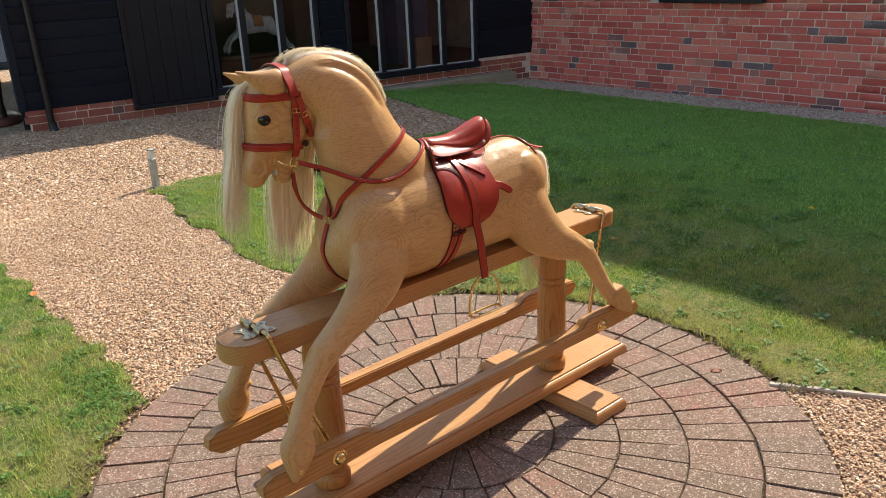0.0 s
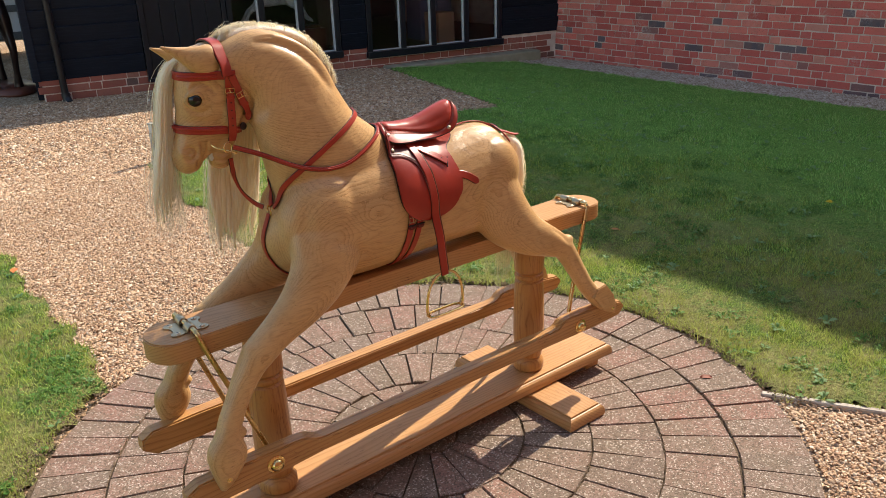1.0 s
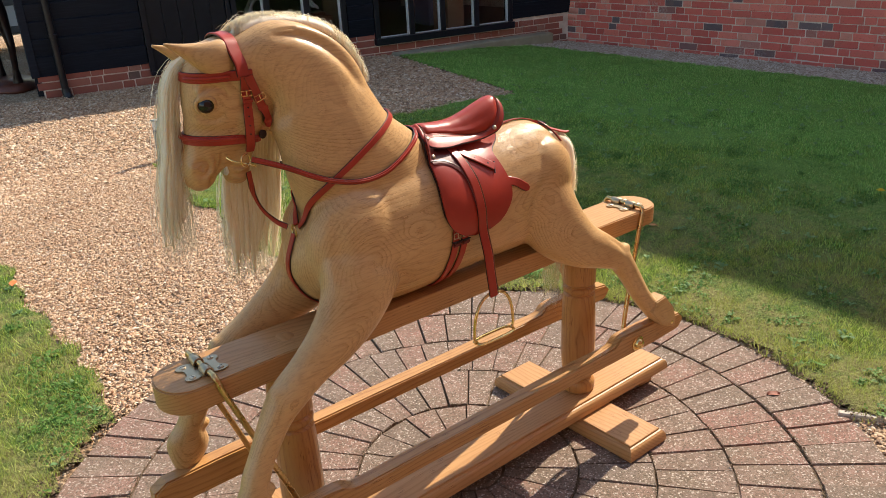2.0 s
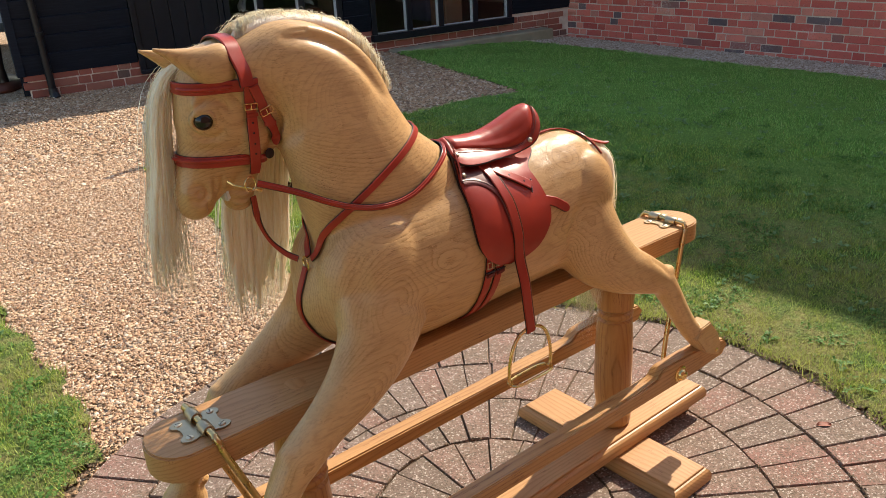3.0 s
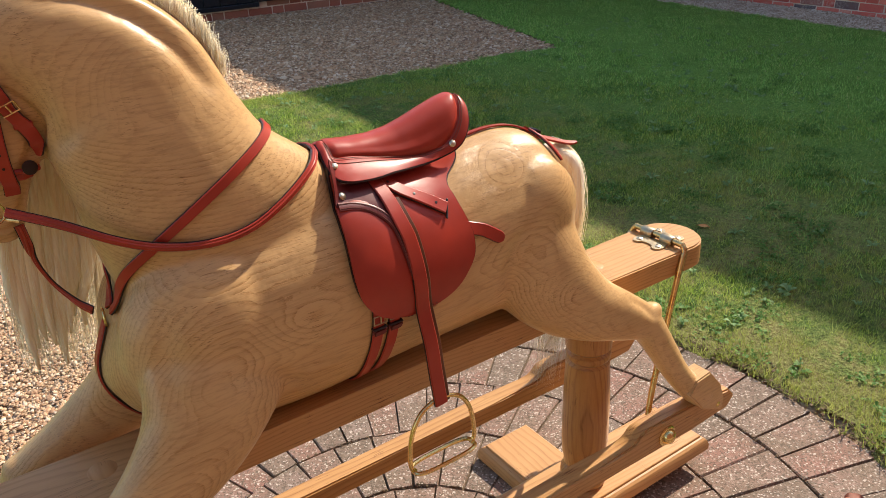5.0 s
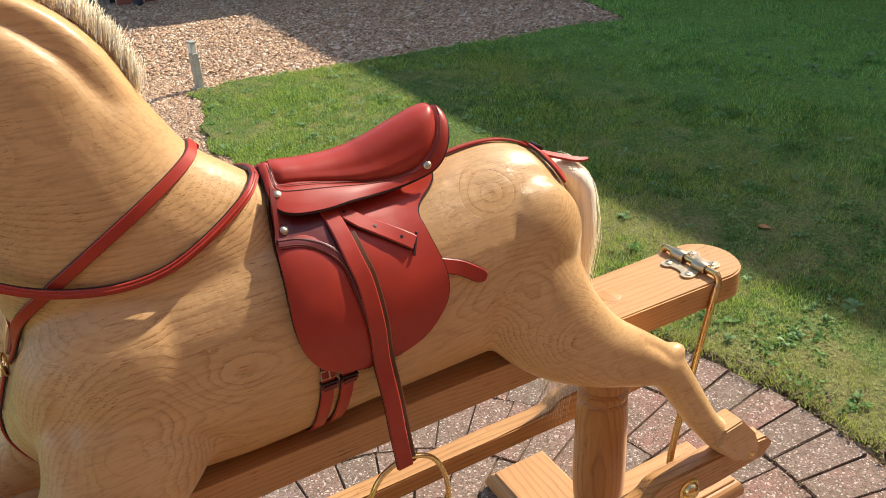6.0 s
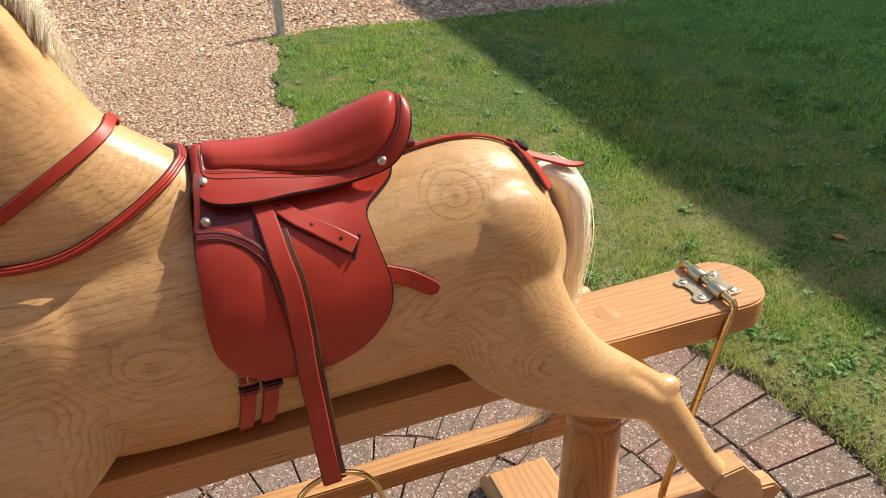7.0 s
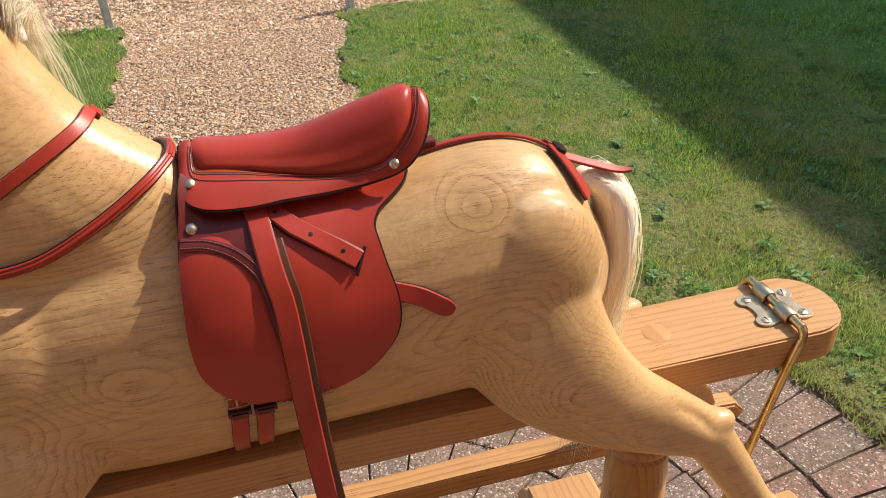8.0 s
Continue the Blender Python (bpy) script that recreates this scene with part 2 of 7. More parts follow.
def leather(name, base, edge=0.0):
    m = Mat(name, rough=0.36, spec=0.34)
    v = m.world_coords()
    blot = m.noise(v, 14.0, 3.0)
    grain = m.voronoi(v, 900.0)
    c = m.ramp(blot, [(0.3, tuple(x * 0.85 for x in base)), (0.7, tuple(x * 1.15 for x in base))])
    m.color(c)
    m.rough(m.range(m.noise(v, 60.0), 0.3, 0.7, 0.29, 0.42))
    m.bump(grain, 0.12, 0.0004)
    return m.m


RED_LEATHER = leather("red_leather", (0.350, 0.036, 0.020))
DEEP_LEATHER = leather("deep_red_leather", (0.125, 0.016, 0.014))
BROWN_LEATHER = leather("brown_raw_leather", (0.105, 0.036, 0.018))
THREAD = Mat("waxed_thread", rough=0.7).color((0.17, 0.055, 0.038)).m
DARK_LEATHER = leather("dark_edge_leather", (0.022, 0.009, 0.008))


def metal(name, col, rough):
    m = Mat(name, rough=rough, metal=1.0)
    v = m.world_coords()
    n = m.noise(v, 40.0, 4.0)
    m.color(m.ramp(n, [(0.3, tuple(x * 0.8 for x in col)), (0.7, col)]))
    m.rough(m.range(n, 0.3, 0.7, rough - 0.06, rough + 0.12))
    return m.m


BRASS = metal("polished_brass", (0.86, 0.63, 0.27), 0.2)
AGED_BRASS = metal("aged_brass", (0.68, 0.49, 0.23), 0.26)
ANTIQUE_BRASS = metal("antique_brass", (0.52, 0.42, 0.28), 0.34)
STEEL = metal("nickel_plate", (0.70, 0.60, 0.44), 0.36)
EYE_GLASS = Mat("black_glass_eye", rough=0.05, spec=0.45, coat=0.2, coat_rough=0.03).color((0.008, 0.006, 0.005)).m


def hair(name, root, tip):
    m = Mat(name, rough=0.45, spec=0.3)
    g = m.node("ShaderNodeNewGeometry")
    c = m.ramp(g.outputs["Random Per Island"], [(0.0, root), (0.5, tip), (1.0, tuple(min(1, x * 1.12) for x in tip))])
    m.color(c)
    thin = m.node("ShaderNodeBsdfTranslucent")
    m.link(c, thin.inputs["Color"])
    both = m.node("ShaderNodeMixShader")
    both.inputs[0].default_value = 0.55
    m.link(m.b.outputs[0], both.inputs[1])
    m.link(thin.outputs[0], both.inputs[2])
    m.link(both.outputs[0], m.t.nodes["Material Output"].inputs["Surface"])
    return m.m


def lock_mat(name, lo, hi):
    m = Mat(name, rough=0.55, spec=0.25)
    g = m.node("ShaderNodeNewGeometry")
    mp = m.node("ShaderNodeMapping")
    mp.inputs["Scale"].default_value = (330, 330, 9)
    m.link(g.outputs["Position"], mp.inputs["Vector"])
    n = m.noise(mp.outputs["Vector"], 1.0, 4.0, 0.6)
    m.color(m.ramp(n, [(0.3, lo), (0.65, hi)]))
    m.bump(n, 0.5, 0.002)
    return m.m


CREAM_LOCK = lock_mat("cream_hair_lock", (0.88, 0.75, 0.53), (0.97, 0.90, 0.74))
CREAM_HAIR = hair("cream_horsehair", (0.95, 0.84, 0.62), (0.985, 0.93, 0.80))


def gravel_ground():
    m = Mat("gravel_bed", rough=0.9, spec=0.3)
    v = m.world_coords()
    d = m.voronoi(v, 62.0)
    c = m.voronoi(v, 62.0, out="Color")
    sep = m.node("ShaderNodeSeparateColor")
    m.link(c, sep.inputs[0])
    stones = m.ramp(sep.outputs[0], [(0.0, (0.22, 0.125, 0.065)), (0.35, (0.38, 0.24, 0.14)), (0.7, (0.50, 0.36, 0.23)), (1.0, (0.66, 0.56, 0.44))])
    gap = m.range(d, 0.45, 0.75, 0.0, 0.75)
    col = m.mix(stones, (0.150, 0.095, 0.055), gap)
    col = m.mix(col, m.ramp(m.noise(v, 1.7, 5.0), [(0.35, (0.30, 0.20, 0.12)), (0.65, (0.52, 0.38, 0.25))]), 0.22)
    m.color(col)
    h = m.math("SUBTRACT", 1.0, d)
    m.bump(h, 1.0, 0.012)
    return m.m


GRAVEL = gravel_ground()


def pebble_mat(name, stops):
    m = Mat(name, rough=0.7, spec=0.4)
    g = m.node("ShaderNodeNewGeometry")
    r = g.outputs["Random Per Island"]
    v = m.world_coords()
    c = m.ramp(r, stops)
    m.color(m.mix(c, m.ramp(m.noise(v, 180.0), [(0.3, (0.25, 0.16, 0.09)), (0.7, (0.66, 0.55, 0.42))]), 0.25))
    return m.m


PEBBLE = pebble_mat("flint_pebbles", [(0.0, (0.15, 0.068, 0.030)), (0.22, (0.38, 0.185, 0.085)), (0.5, (0.55, 0.325, 0.170)), (0.78, (0.65, 0.44, 0.265)), (1.0, (0.80, 0.67, 0.52))])
PALE_PEBBLE = pebble_mat("pale_pebbles", [(0.0, (0.24, 0.16, 0.10)), (0.3, (0.46, 0.35, 0.26)), (0.7, (0.66, 0.55, 0.43)), (1.0, (0.82, 0.76, 0.66))])


def dryness(m, v):
    """0 to 1: straw-coloured, worn patches of the turf, and a worn rim along the paved circle."""
    wide = m.noise(v, 1.5, 4.0, 0.6)
    small = m.noise(v, 9.0, 4.0, 0.7)
    off = m.node("ShaderNodeVectorMath")
    off.operation = "DISTANCE"
    m.link(v, off.inputs[0])
    off.inputs[1].default_value = (0.04, 0.026, 0.0)
    rim = m.range(off.outputs["Value"], 1.12, 1.34, 0.13, 0.0)
    sep = m.node("ShaderNodeSeparateXYZ")
    m.link(v, sep.inputs[0])
    # less straw towards +x and +y
    less_dry = m.math("ADD", m.range(sep.outputs["X"], 2.2, 3.6, 0.03, -0.11), m.range(sep.outputs["Y"], 1.0, 2.4, 0.01, -0.055))
    total = m.math("ADD", m.math("ADD", m.math("MULTIPLY", wide, 0.48), m.math("MULTIPLY", small, 0.52)), m.math("ADD", rim, less_dry))
    return m.range(total, 0.455, 0.575, 0.0, 1.0)


def lawn_mat():
    m = Mat("mossy_turf", rough=0.95, spec=0.15)
    v = m.world_coords()
    fine = m.noise(v, 70.0, 4.0, 0.7)
    c = m.ramp(dryness(m, v), [(0.0, (0.085, 0.155, 0.035)), (0.5, (0.17, 0.19, 0.060)), (1.0, (0.36, 0.28, 0.125))])
    c = m.mix(c, m.ramp(fine, [(0.34, (0.014, 0.026, 0.008)), (0.66, (0.22, 0.29, 0.080))]), 0.6)
    sep = m.node("ShaderNodeSeparateXYZ")
    m.link(v, sep.inputs[0])
    # turf colour raised towards +x to match the brightened far blades
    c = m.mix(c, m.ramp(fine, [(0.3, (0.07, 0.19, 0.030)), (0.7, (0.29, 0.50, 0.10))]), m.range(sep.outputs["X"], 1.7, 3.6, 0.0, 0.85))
    m.color(c)
    m.bump(fine, 1.0, 0.02)
    return m.m


TURF = lawn_mat()


def blade_mat(name, stops, dry=0.55):
    m = Mat(name, rough=0.6, spec=0.25)
    g = m.node("ShaderNodeNewGeometry")
    v = m.world_coords()
    c = m.ramp(g.outputs["Random Per Island"], stops)
    if dry:
        c = m.mix(c, (0.45, 0.43, 0.14), m.math("MULTIPLY", dryness(m, v), dry))
    m.color(c)
    thin = m.node("ShaderNodeBsdfTranslucent")
    m.link(c, thin.inputs["Color"])
    both = m.node("ShaderNodeMixShader")
    both.inputs[0].default_value = 0.4
    m.link(m.b.outputs[0], both.inputs[1])
    m.link(thin.outputs[0], both.inputs[2])
    m.link(both.outputs[0], m.t.nodes["Material Output"].inputs["Surface"])
    return m.m


GRASS = blade_mat("grass_blades", [(0.0, (0.07, 0.15, 0.022)), (0.35, (0.23, 0.37, 0.055)), (0.7, (0.44, 0.60, 0.12)), (0.88, (0.60, 0.70, 0.20)), (1.0, (0.64, 0.62, 0.24))])
# far blades: extra light put into the colour, as that lawn lies in shade
BRIGHTENED_GRASS = blade_mat("brightened_grass_blades", [(0.0, (0.11, 0.28, 0.055)), (0.5, (0.32, 0.57, 0.140)), (0.9, (0.45, 0.70, 0.21)), (1.0, (0.56, 0.60, 0.27))], 0.35)
WEED = blade_mat("clover_leaves", [(0.0, (0.065, 0.165, 0.030)), (0.6, (0.13, 0.27, 0.055)), (1.0, (0.22, 0.36, 0.09))], 0.0)
ROSETTE = blade_mat("broad_weed_leaves", [(0.0, (0.15, 0.27, 0.10)), (0.6, (0.21, 0.35, 0.14)), (1.0, (0.29, 0.43, 0.19))], 0.0)


def paver_mat():
    m = Mat("weathered_block", rough=0.85, spec=0.3)
    info = m.node("ShaderNodeObjectInfo")
    v = m.world_coords()
    base = m.ramp(info.outputs["Random"], [(0.0, (0.175, 0.122, 0.094)), (0.35, (0.235, 0.152, 0.116)), (0.75, (0.255, 0.142, 0.108)), (0.9, (0.275, 0.132, 0.100)), (1.0, (0.20, 0.160, 0.132))])
    blot = m.noise(v, 9.0, 5.0, 0.65)
    c = m.mix(base, (0.17, 0.125, 0.085), m.range(blot, 0.40, 0.68, 0.0, 0.8))
    c = m.mix(c, (0.36, 0.265, 0.215), m.range(m.noise(v, 27.0, 5.0, 0.7), 0.50, 0.72, 0.0, 0.55))
    c = m.mix(c, (0.110, 0.078, 0.052), m.range(m.noise(v, 41.0, 4.0, 0.7), 0.54, 0.72, 0.0, 0.6))
    speck = m.voronoi(v, 270.0, out="Color")
    sep = m.node("ShaderNodeSeparateColor")
    m.link(speck, sep.inputs[0])
    c = m.mix(c, (0.58, 0.50, 0.42), m.range(sep.outputs[0], 0.82, 0.94, 0.0, 0.75))
    c = m.mix(c, (0.10, 0.075, 0.05), m.range(sep.outputs[1], 0.62, 0.85, 0.0, 0.80))
    m.color(c)
    m.bump(m.math("ADD", m.voronoi(v, 300.0), m.noise(v, 90.0)), 0.36, 0.0026)
    return m.m


PAVER = paver_mat()


def plain(name, lo, hi, rough, scale=8.0, fine=120.0, bump=0.2, dist=0.002, spec=0.4):
    m = Mat(name, rough=rough, spec=spec)
    v = m.world_coords()
    c = m.ramp(m.noise(v, scale, 5.0, 0.6), [(0.3, lo), (0.7, hi)])
    m.color(c)
    m.bump(m.noise(v, fine, 4.0), bump, dist)
    return m.m


JOINT = plain("dark_sand_joint", (0.026, 0.021, 0.014), (0.070, 0.054, 0.035), 0.95, 20.0, 200.0, 0.6, 0.004)
SOIL = plain("bare_soil", (0.09, 0.06, 0.035), (0.16, 0.11, 0.065), 0.95, 6.0, 90.0, 0.7, 0.01)
MORTAR = plain("lime_mortar", (0.56, 0.41, 0.33), (0.84, 0.71, 0.60), 0.9, 6.0, 160.0, 0.5, 0.003)
CONCRETE = plain("mossy_concrete", (0.26, 0.23, 0.15), (0.40, 0.35, 0.25), 0.9, 5.0, 110.0, 0.4, 0.003)
TIMBER_EDGE = plain("grey_timber", (0.38, 0.32, 0.26), (0.62, 0.56, 0.47), 0.85, 12.0, 200.0, 0.4)
BLACK_PIPE = plain("black_iron_pipe", (0.006, 0.007, 0.010), (0.012, 0.013, 0.017), 0.35, 20.0, 60.0, 0.1)


def brick_mat(name="old_red_brick", dull=0.0):
    m = Mat(name, rough=0.85, spec=0.25)
    info = m.node("ShaderNodeObjectInfo")
    geo = m.node("ShaderNodeNewGeometry")
    v = m.world_coords()
    r = m.math("FRACT", m.math("ADD", m.math("MULTIPLY", info.outputs["Random"], 7.3), geo.outputs["Random Per Island"]))
    base = m.ramp(r, [(0.0, (0.52, 0.100, 0.080)), (0.25, (0.74, 0.175, 0.135)), (0.5, (0.62, 0.130, 0.105)), (0.7, (0.80, 0.215, 0.165)), (0.86, (0.78, 0.32, 0.24)), (0.93, (0.36, 0.15, 0.13)), (0.958, (0.13, 0.105, 0.115)), (1.0, (0.20, 0.15, 0.155))])
    c = m.mix(base, (0.46, 0.20, 0.14), m.range(m.noise(v, 7.0, 6.0, 0.7), 0.45, 0.8, 0.0, 0.5))
    c = m.mix(c, (0.55, 0.47, 0.40), m.range(m.noise(v, 23.0, 6.0, 0.75), 0.60, 0.78, 0.0, 0.5))
    lime = m.math("MULTIPLY", m.range(m.noise(v, 2.3, 4.0, 0.6), 0.56, 0.70, 0.0, 1.0), m.range(m.noise(v, 40.0, 4.0, 0.7), 0.46, 0.64, 0.0, 0.7))
    c = m.mix(c, (0.68, 0.58, 0.52), lime)
    c = m.mix(c, (0.16, 0.07, 0.06), m.range(m.noise(v, 60.0, 4.0, 0.7), 0.58, 0.72, 0.0, 0.55))
    if dull:
        c = m.mix(c, (0.17, 0.095, 0.062), dull)
    m.color(c)
    m.bump(m.noise(v, 130.0, 5.0, 0.7), 0.5, 0.004)
    return m.m


BRICK = brick_mat()
DULL_BRICK = brick_mat("soot_brown_brick", 0.62)


def board_mat():
    m = Mat("black_stained_board", rough=0.6, spec=0.22)
    info = m.node("ShaderNodeObjectInfo")
    v = m.world_coords((1.5, 1.5, 30))
    n = m.noise(v, 3.0, 5.0, 0.65)
    lo = m.mix((0.004, 0.0065, 0.013), (0.008, 0.012, 0.022), info.outputs["Random"])
    m.color(m.mix(lo, (0.016, 0.023, 0.037), m.range(n, 0.45, 0.75, 0.0, 0.8)))
    m.bump(n, 0.4, 0.004)
    return m.m


BOARD = board_mat()
FRAME = plain("black_frame_paint", (0.003, 0.005, 0.011), (0.006, 0.010, 0.019), 0.35, 15.0, 70.0, 0.15)
BEAD = plain("pale_grey_bead", (0.42, 0.44, 0.46), (0.58, 0.60, 0.62), 0.5, 30.0, 90.0, 0.1)
ROOF_TILE = plain("clay_roof", (0.17, 0.07, 0.045), (0.26, 0.11, 0.07), 0.85, 3.0, 30.0, 0.5, 0.01)
ROOM_WALL = plain("dim_room_wall", (0.10, 0.08, 0.06), (0.16, 0.125, 0.095), 0.9, 3.0)
ROOM_FLOOR = plain("room_floor", (0.13, 0.07, 0.035), (0.20, 0.115, 0.06), 0.6, 4.0)
WHITE_PAINT = plain("white_van_paint", (0.60, 0.62, 0.63), (0.70, 0.71, 0.72), 0.3, 2.0, 20.0, 0.03)
RUBBER = plain("black_rubber", (0.012, 0.012, 0.012), (0.022, 0.022, 0.022), 0.8)
GREY_PLASTIC = plain("grey_plastic", (0.10, 0.105, 0.11), (0.14, 0.145, 0.15), 0.6)
BOLLARD_METAL = plain("weathered_alloy", (0.26, 0.27, 0.24), (0.42, 0.42, 0.37), 0.45, 25.0, 90.0, 0.2)
LENS = plain("frosted_lens", (0.55, 0.56, 0.52), (0.68, 0.69, 0.65), 0.4, 25.0)
GLASS = Mat("window_glass", rough=0.02, spec=0.5)
GLASS.b.inputs["Transmission Weight"].default_value = 1.0
GLASS.b.inputs["IOR"].default_value = 1.25
GLASS = GLASS.m


# ---- mesh helpers ----
def finish(bm, name, material, smooth=True, angle=35):
    bmesh.ops.recalc_face_normals(bm, faces=bm.faces)
    me = bpy.data.meshes.new(name)
    if smooth:
        for f in bm.faces:
            f.smooth = True
        lim = radians(angle)
        for e in bm.edges:
            if len(e.link_faces) == 2 and e.calc_face_angle(0) > lim:
                e.smooth = False
    bm.to_mesh(me)
    bm.free()
    me.materials.append(material)
    return me


def thing(name, bm, material, label, category, group="", kind="", smooth=True, angle=35):
    return tagged(new(name, finish(bm, name, material, smooth, angle)), label, category, group, kind)


def holder(name, at, label, category, group="", kind=""):
    ob = new(name)
    ob.matrix_world = Matrix.Translation(at)
    ob.empty_display_size = 0.05
    return tagged(ob, label, category, group, kind)


def part(name, bm, material, parent, label="", smooth=True, angle=35):
    """One mesh under a thing; its points are in world places."""
    ob = new(name, finish(bm, name, material, smooth, angle))
    ob.parent = parent
    bpy.context.view_layer.update()
    ob.matrix_parent_inverse = parent.matrix_world.inverted()
    if label:
        ob["label"] = label
    return ob


def box(c, s, bevel=0.0, seg=2, m=None, bm=None):
    bm = bm or bmesh.new()
    vs = bmesh.ops.create_cube(bm, size=1)["verts"]
    for v in vs:
        v.co = Vector((v.co.x * s[0], v.co.y * s[1], v.co.z * s[2]))
    if bevel:
        es = list({e for v in vs for e in v.link_edges})
        r = bmesh.ops.bevel(bm, geom=es, offset=bevel, segments=seg, affect="EDGES")
        vs = list({v for f in r["faces"] for v in f.verts} | {v for v in vs if v.is_valid})
    mt = Matrix.Translation(c) @ (m or Matrix())
    bmesh.ops.transform(bm, matrix=mt, verts=vs)
    return bm


def grid_skin(rings, closed=True, caps=True, bm=None):
    """Quads over rows of points."""
    bm = bm or bmesh.new()
    rows = [[bm.verts.new(p) for p in r] for r in rings]
    n = len(rows[0])
    for a, b in zip(rows, rows[1:]):
        for i in range(n if closed else n - 1):
            j = (i + 1) % n
            bm.faces.new((a[i], a[j], b[j], b[i]))
    if caps and closed:
        bm.faces.new(list(reversed(rows[0])))
        bm.faces.new(rows[-1])
    return bm


def lathe(profile, at, seg=32, m=None, bm=None):
    rings = []
    mt = Matrix.Translation(at) @ (m or Matrix())
    for r, z in profile:
        rings.append([mt @ Vector((r * math.cos(2 * math.pi * i / seg), r * math.sin(2 * math.pi * i / seg), z)) for i in range(seg)])
    return grid_skin(rings, bm=bm)


def spline(pts, k):
    """Catmull-Rom through tuples of any length."""
    pts = [np.array(p, float) for p in pts]
    ext = [2 * pts[0] - pts[1]] + pts + [2 * pts[-1] - pts[-2]]
    out = []
    for i in range(1, len(ext) - 2):
        p0, p1, p2, p3 = ext[i - 1:i + 3]
        for j in range(k):
            t = j / k
            out.append(0.5 * (2 * p1 + (p2 - p0) * t + (2 * p0 - 5 * p1 + 4 * p2 - p3) * t * t + (3 * p1 - p0 - 3 * p2 + p3) * t ** 3))
    out.append(pts[-1])
    return out


def tube(pts, radius, seg=10, k=6, bm=None, smooth_path=True):
    """A round rod along a path; radius a number or one value per path point."""
    rad = [radius] * len(pts) if isinstance(radius, (int, float)) else list(radius)
    st = [(*p, r) for p, r in zip(pts, rad)]
    st = spline(st, k) if smooth_path else [np.array(s, float) for s in st]
    rings = []
    up = None
    for i, s in enumerate(st):
        a, b = st[max(0, i - 1)][:3], st[min(len(st) - 1, i + 1)][:3]
        t = Vector(b - a).normalized()
        if up is None:
            up = t.orthogonal().normalized()
        up = (up - t * up.dot(t)).normalized()
        side = t.cross(up)
        rings.append([Vector(s[:3]) + (up * math.cos(q) + side * math.sin(q)) * s[3] for q in (2 * math.pi * j / seg for j in range(seg))])
    return grid_skin(rings, bm=bm)


def prism(outline, thickness, m, bevel=0.0, bm=None):
    """A flat outline (x, y) given thickness along z about 0, moved by m."""
    bm = bm or bmesh.new()
    vs = [bm.verts.new((x, y, -thickness / 2)) for x, y in outline]
    f = bm.faces.new(vs)
    r = bmesh.ops.extrude_face_region(bm, geom=[f])
    top = [v for v in r["geom"] if isinstance(v, bmesh.types.BMVert)]
    for v in top:
        v.co.z += thickness
    if bevel:
        es = [e for e in bm.edges if abs(e.verts[0].co.z - e.verts[1].co.z) < 1e-6 and (e.verts[0] in vs or e.verts[0] in top)]
        bmesh.ops.bevel(bm, geom=es, offset=bevel, segments=2, affect="EDGES")
    bmesh.ops.transform(bm, matrix=m, verts=bm.verts)
    return bm


def arrays_mesh(name, verts, faces, material, smooth=False):
    """A mesh from arrays of points and of faces that all have the same number of corners."""
    me = bpy.data.meshes.new(name)
    n, k = faces.shape
    me.vertices.add(len(verts))
    me.vertices.foreach_set("co", verts.astype(np.float32).ravel())
    me.loops.add(n * k)
    me.loops.foreach_set("vertex_index", faces.astype(np.int32).ravel())
    me.polygons.add(n)
    me.polygons.foreach_set("loop_start", np.arange(0, n * k, k, dtype=np.int32))
    me.polygons.foreach_set("loop_total", np.full(n, k, dtype=np.int32))
    if smooth:
        me.polygons.foreach_set("use_smooth", np.ones(n, dtype=bool))
    me.update(calc_edges=True)
    me.materials.append(material)
    return me


# ---- plan ----
CX, CY, CR = 0.04, 0.026, 1.117          # paved circle
WALL_X = 6.97                             # brick wall
BLACK = Matrix.Translation((0.88, 6.96, 0)) @ Matrix.Rotation(radians(-9), 4, "Z")   # front of the black building, x along it


def fall(x):
    t = np.clip((x - 2.6) / 4.37, 0, 1)
    return -0.19 * t * t


def wob(x, y, f=1.0):
    return 0.03 * np.sin(7.1 * f * x + 1.3) * np.cos(6.3 * f * y) + 0.018 * np.sin(19 * f * y + 5 * x) + 0.012 * np.sin(37 * f * x - 11 * y)


def black_front(x):
    """y of the black building's face at x."""
    return 6.96 - (x - 0.88) * math.tan(radians(9))


def is_main_lawn(x, y):
    w = wob(x, y)
    left = 0.40 + 0.20 * np.clip((y - 2.2) / 1.6, 0, 1) ** 1.3
    top = np.where(x < 1.6, 3.80 - 0.05 * (x - 0.6), 3.74 - 0.115 * (x - 1.6))
    wedge = x > 3.62 + (y - 3.5) * 0.26
    inside = (x > left + w) & ((y < top + w) | wedge) & (x < WALL_X - 0.92 + w) & (y < black_front(x) - 0.30 + w)
    inside &= np.hypot(x - CX, y - CY) > CR + 0.012 + 0.6 * np.abs(w)
    edge = (x - 1.002) * 0.283 + (y + 0.558) * 0.165 > 0.0
    return inside & edge & (y > -6)


def is_left_lawn(x, y):
    w = wob(x, y)
    return (x < -0.585 + w) & (y < 4.03 + w) & (np.hypot(x - CX, y - CY) > CR + 0.012 + 0.6 * np.abs(w)) & (y > -5) & (x > -7)


# ---- ground: one sheet to the horizon ----
def sheet_axis(lo, hi, step):
    near = np.arange(lo, hi + 1e-6, step)
    far = np.array([3, 8, 20, 60, 200, 600, 2000.0])
    return np.concatenate([lo - far[::-1], near, hi + far])


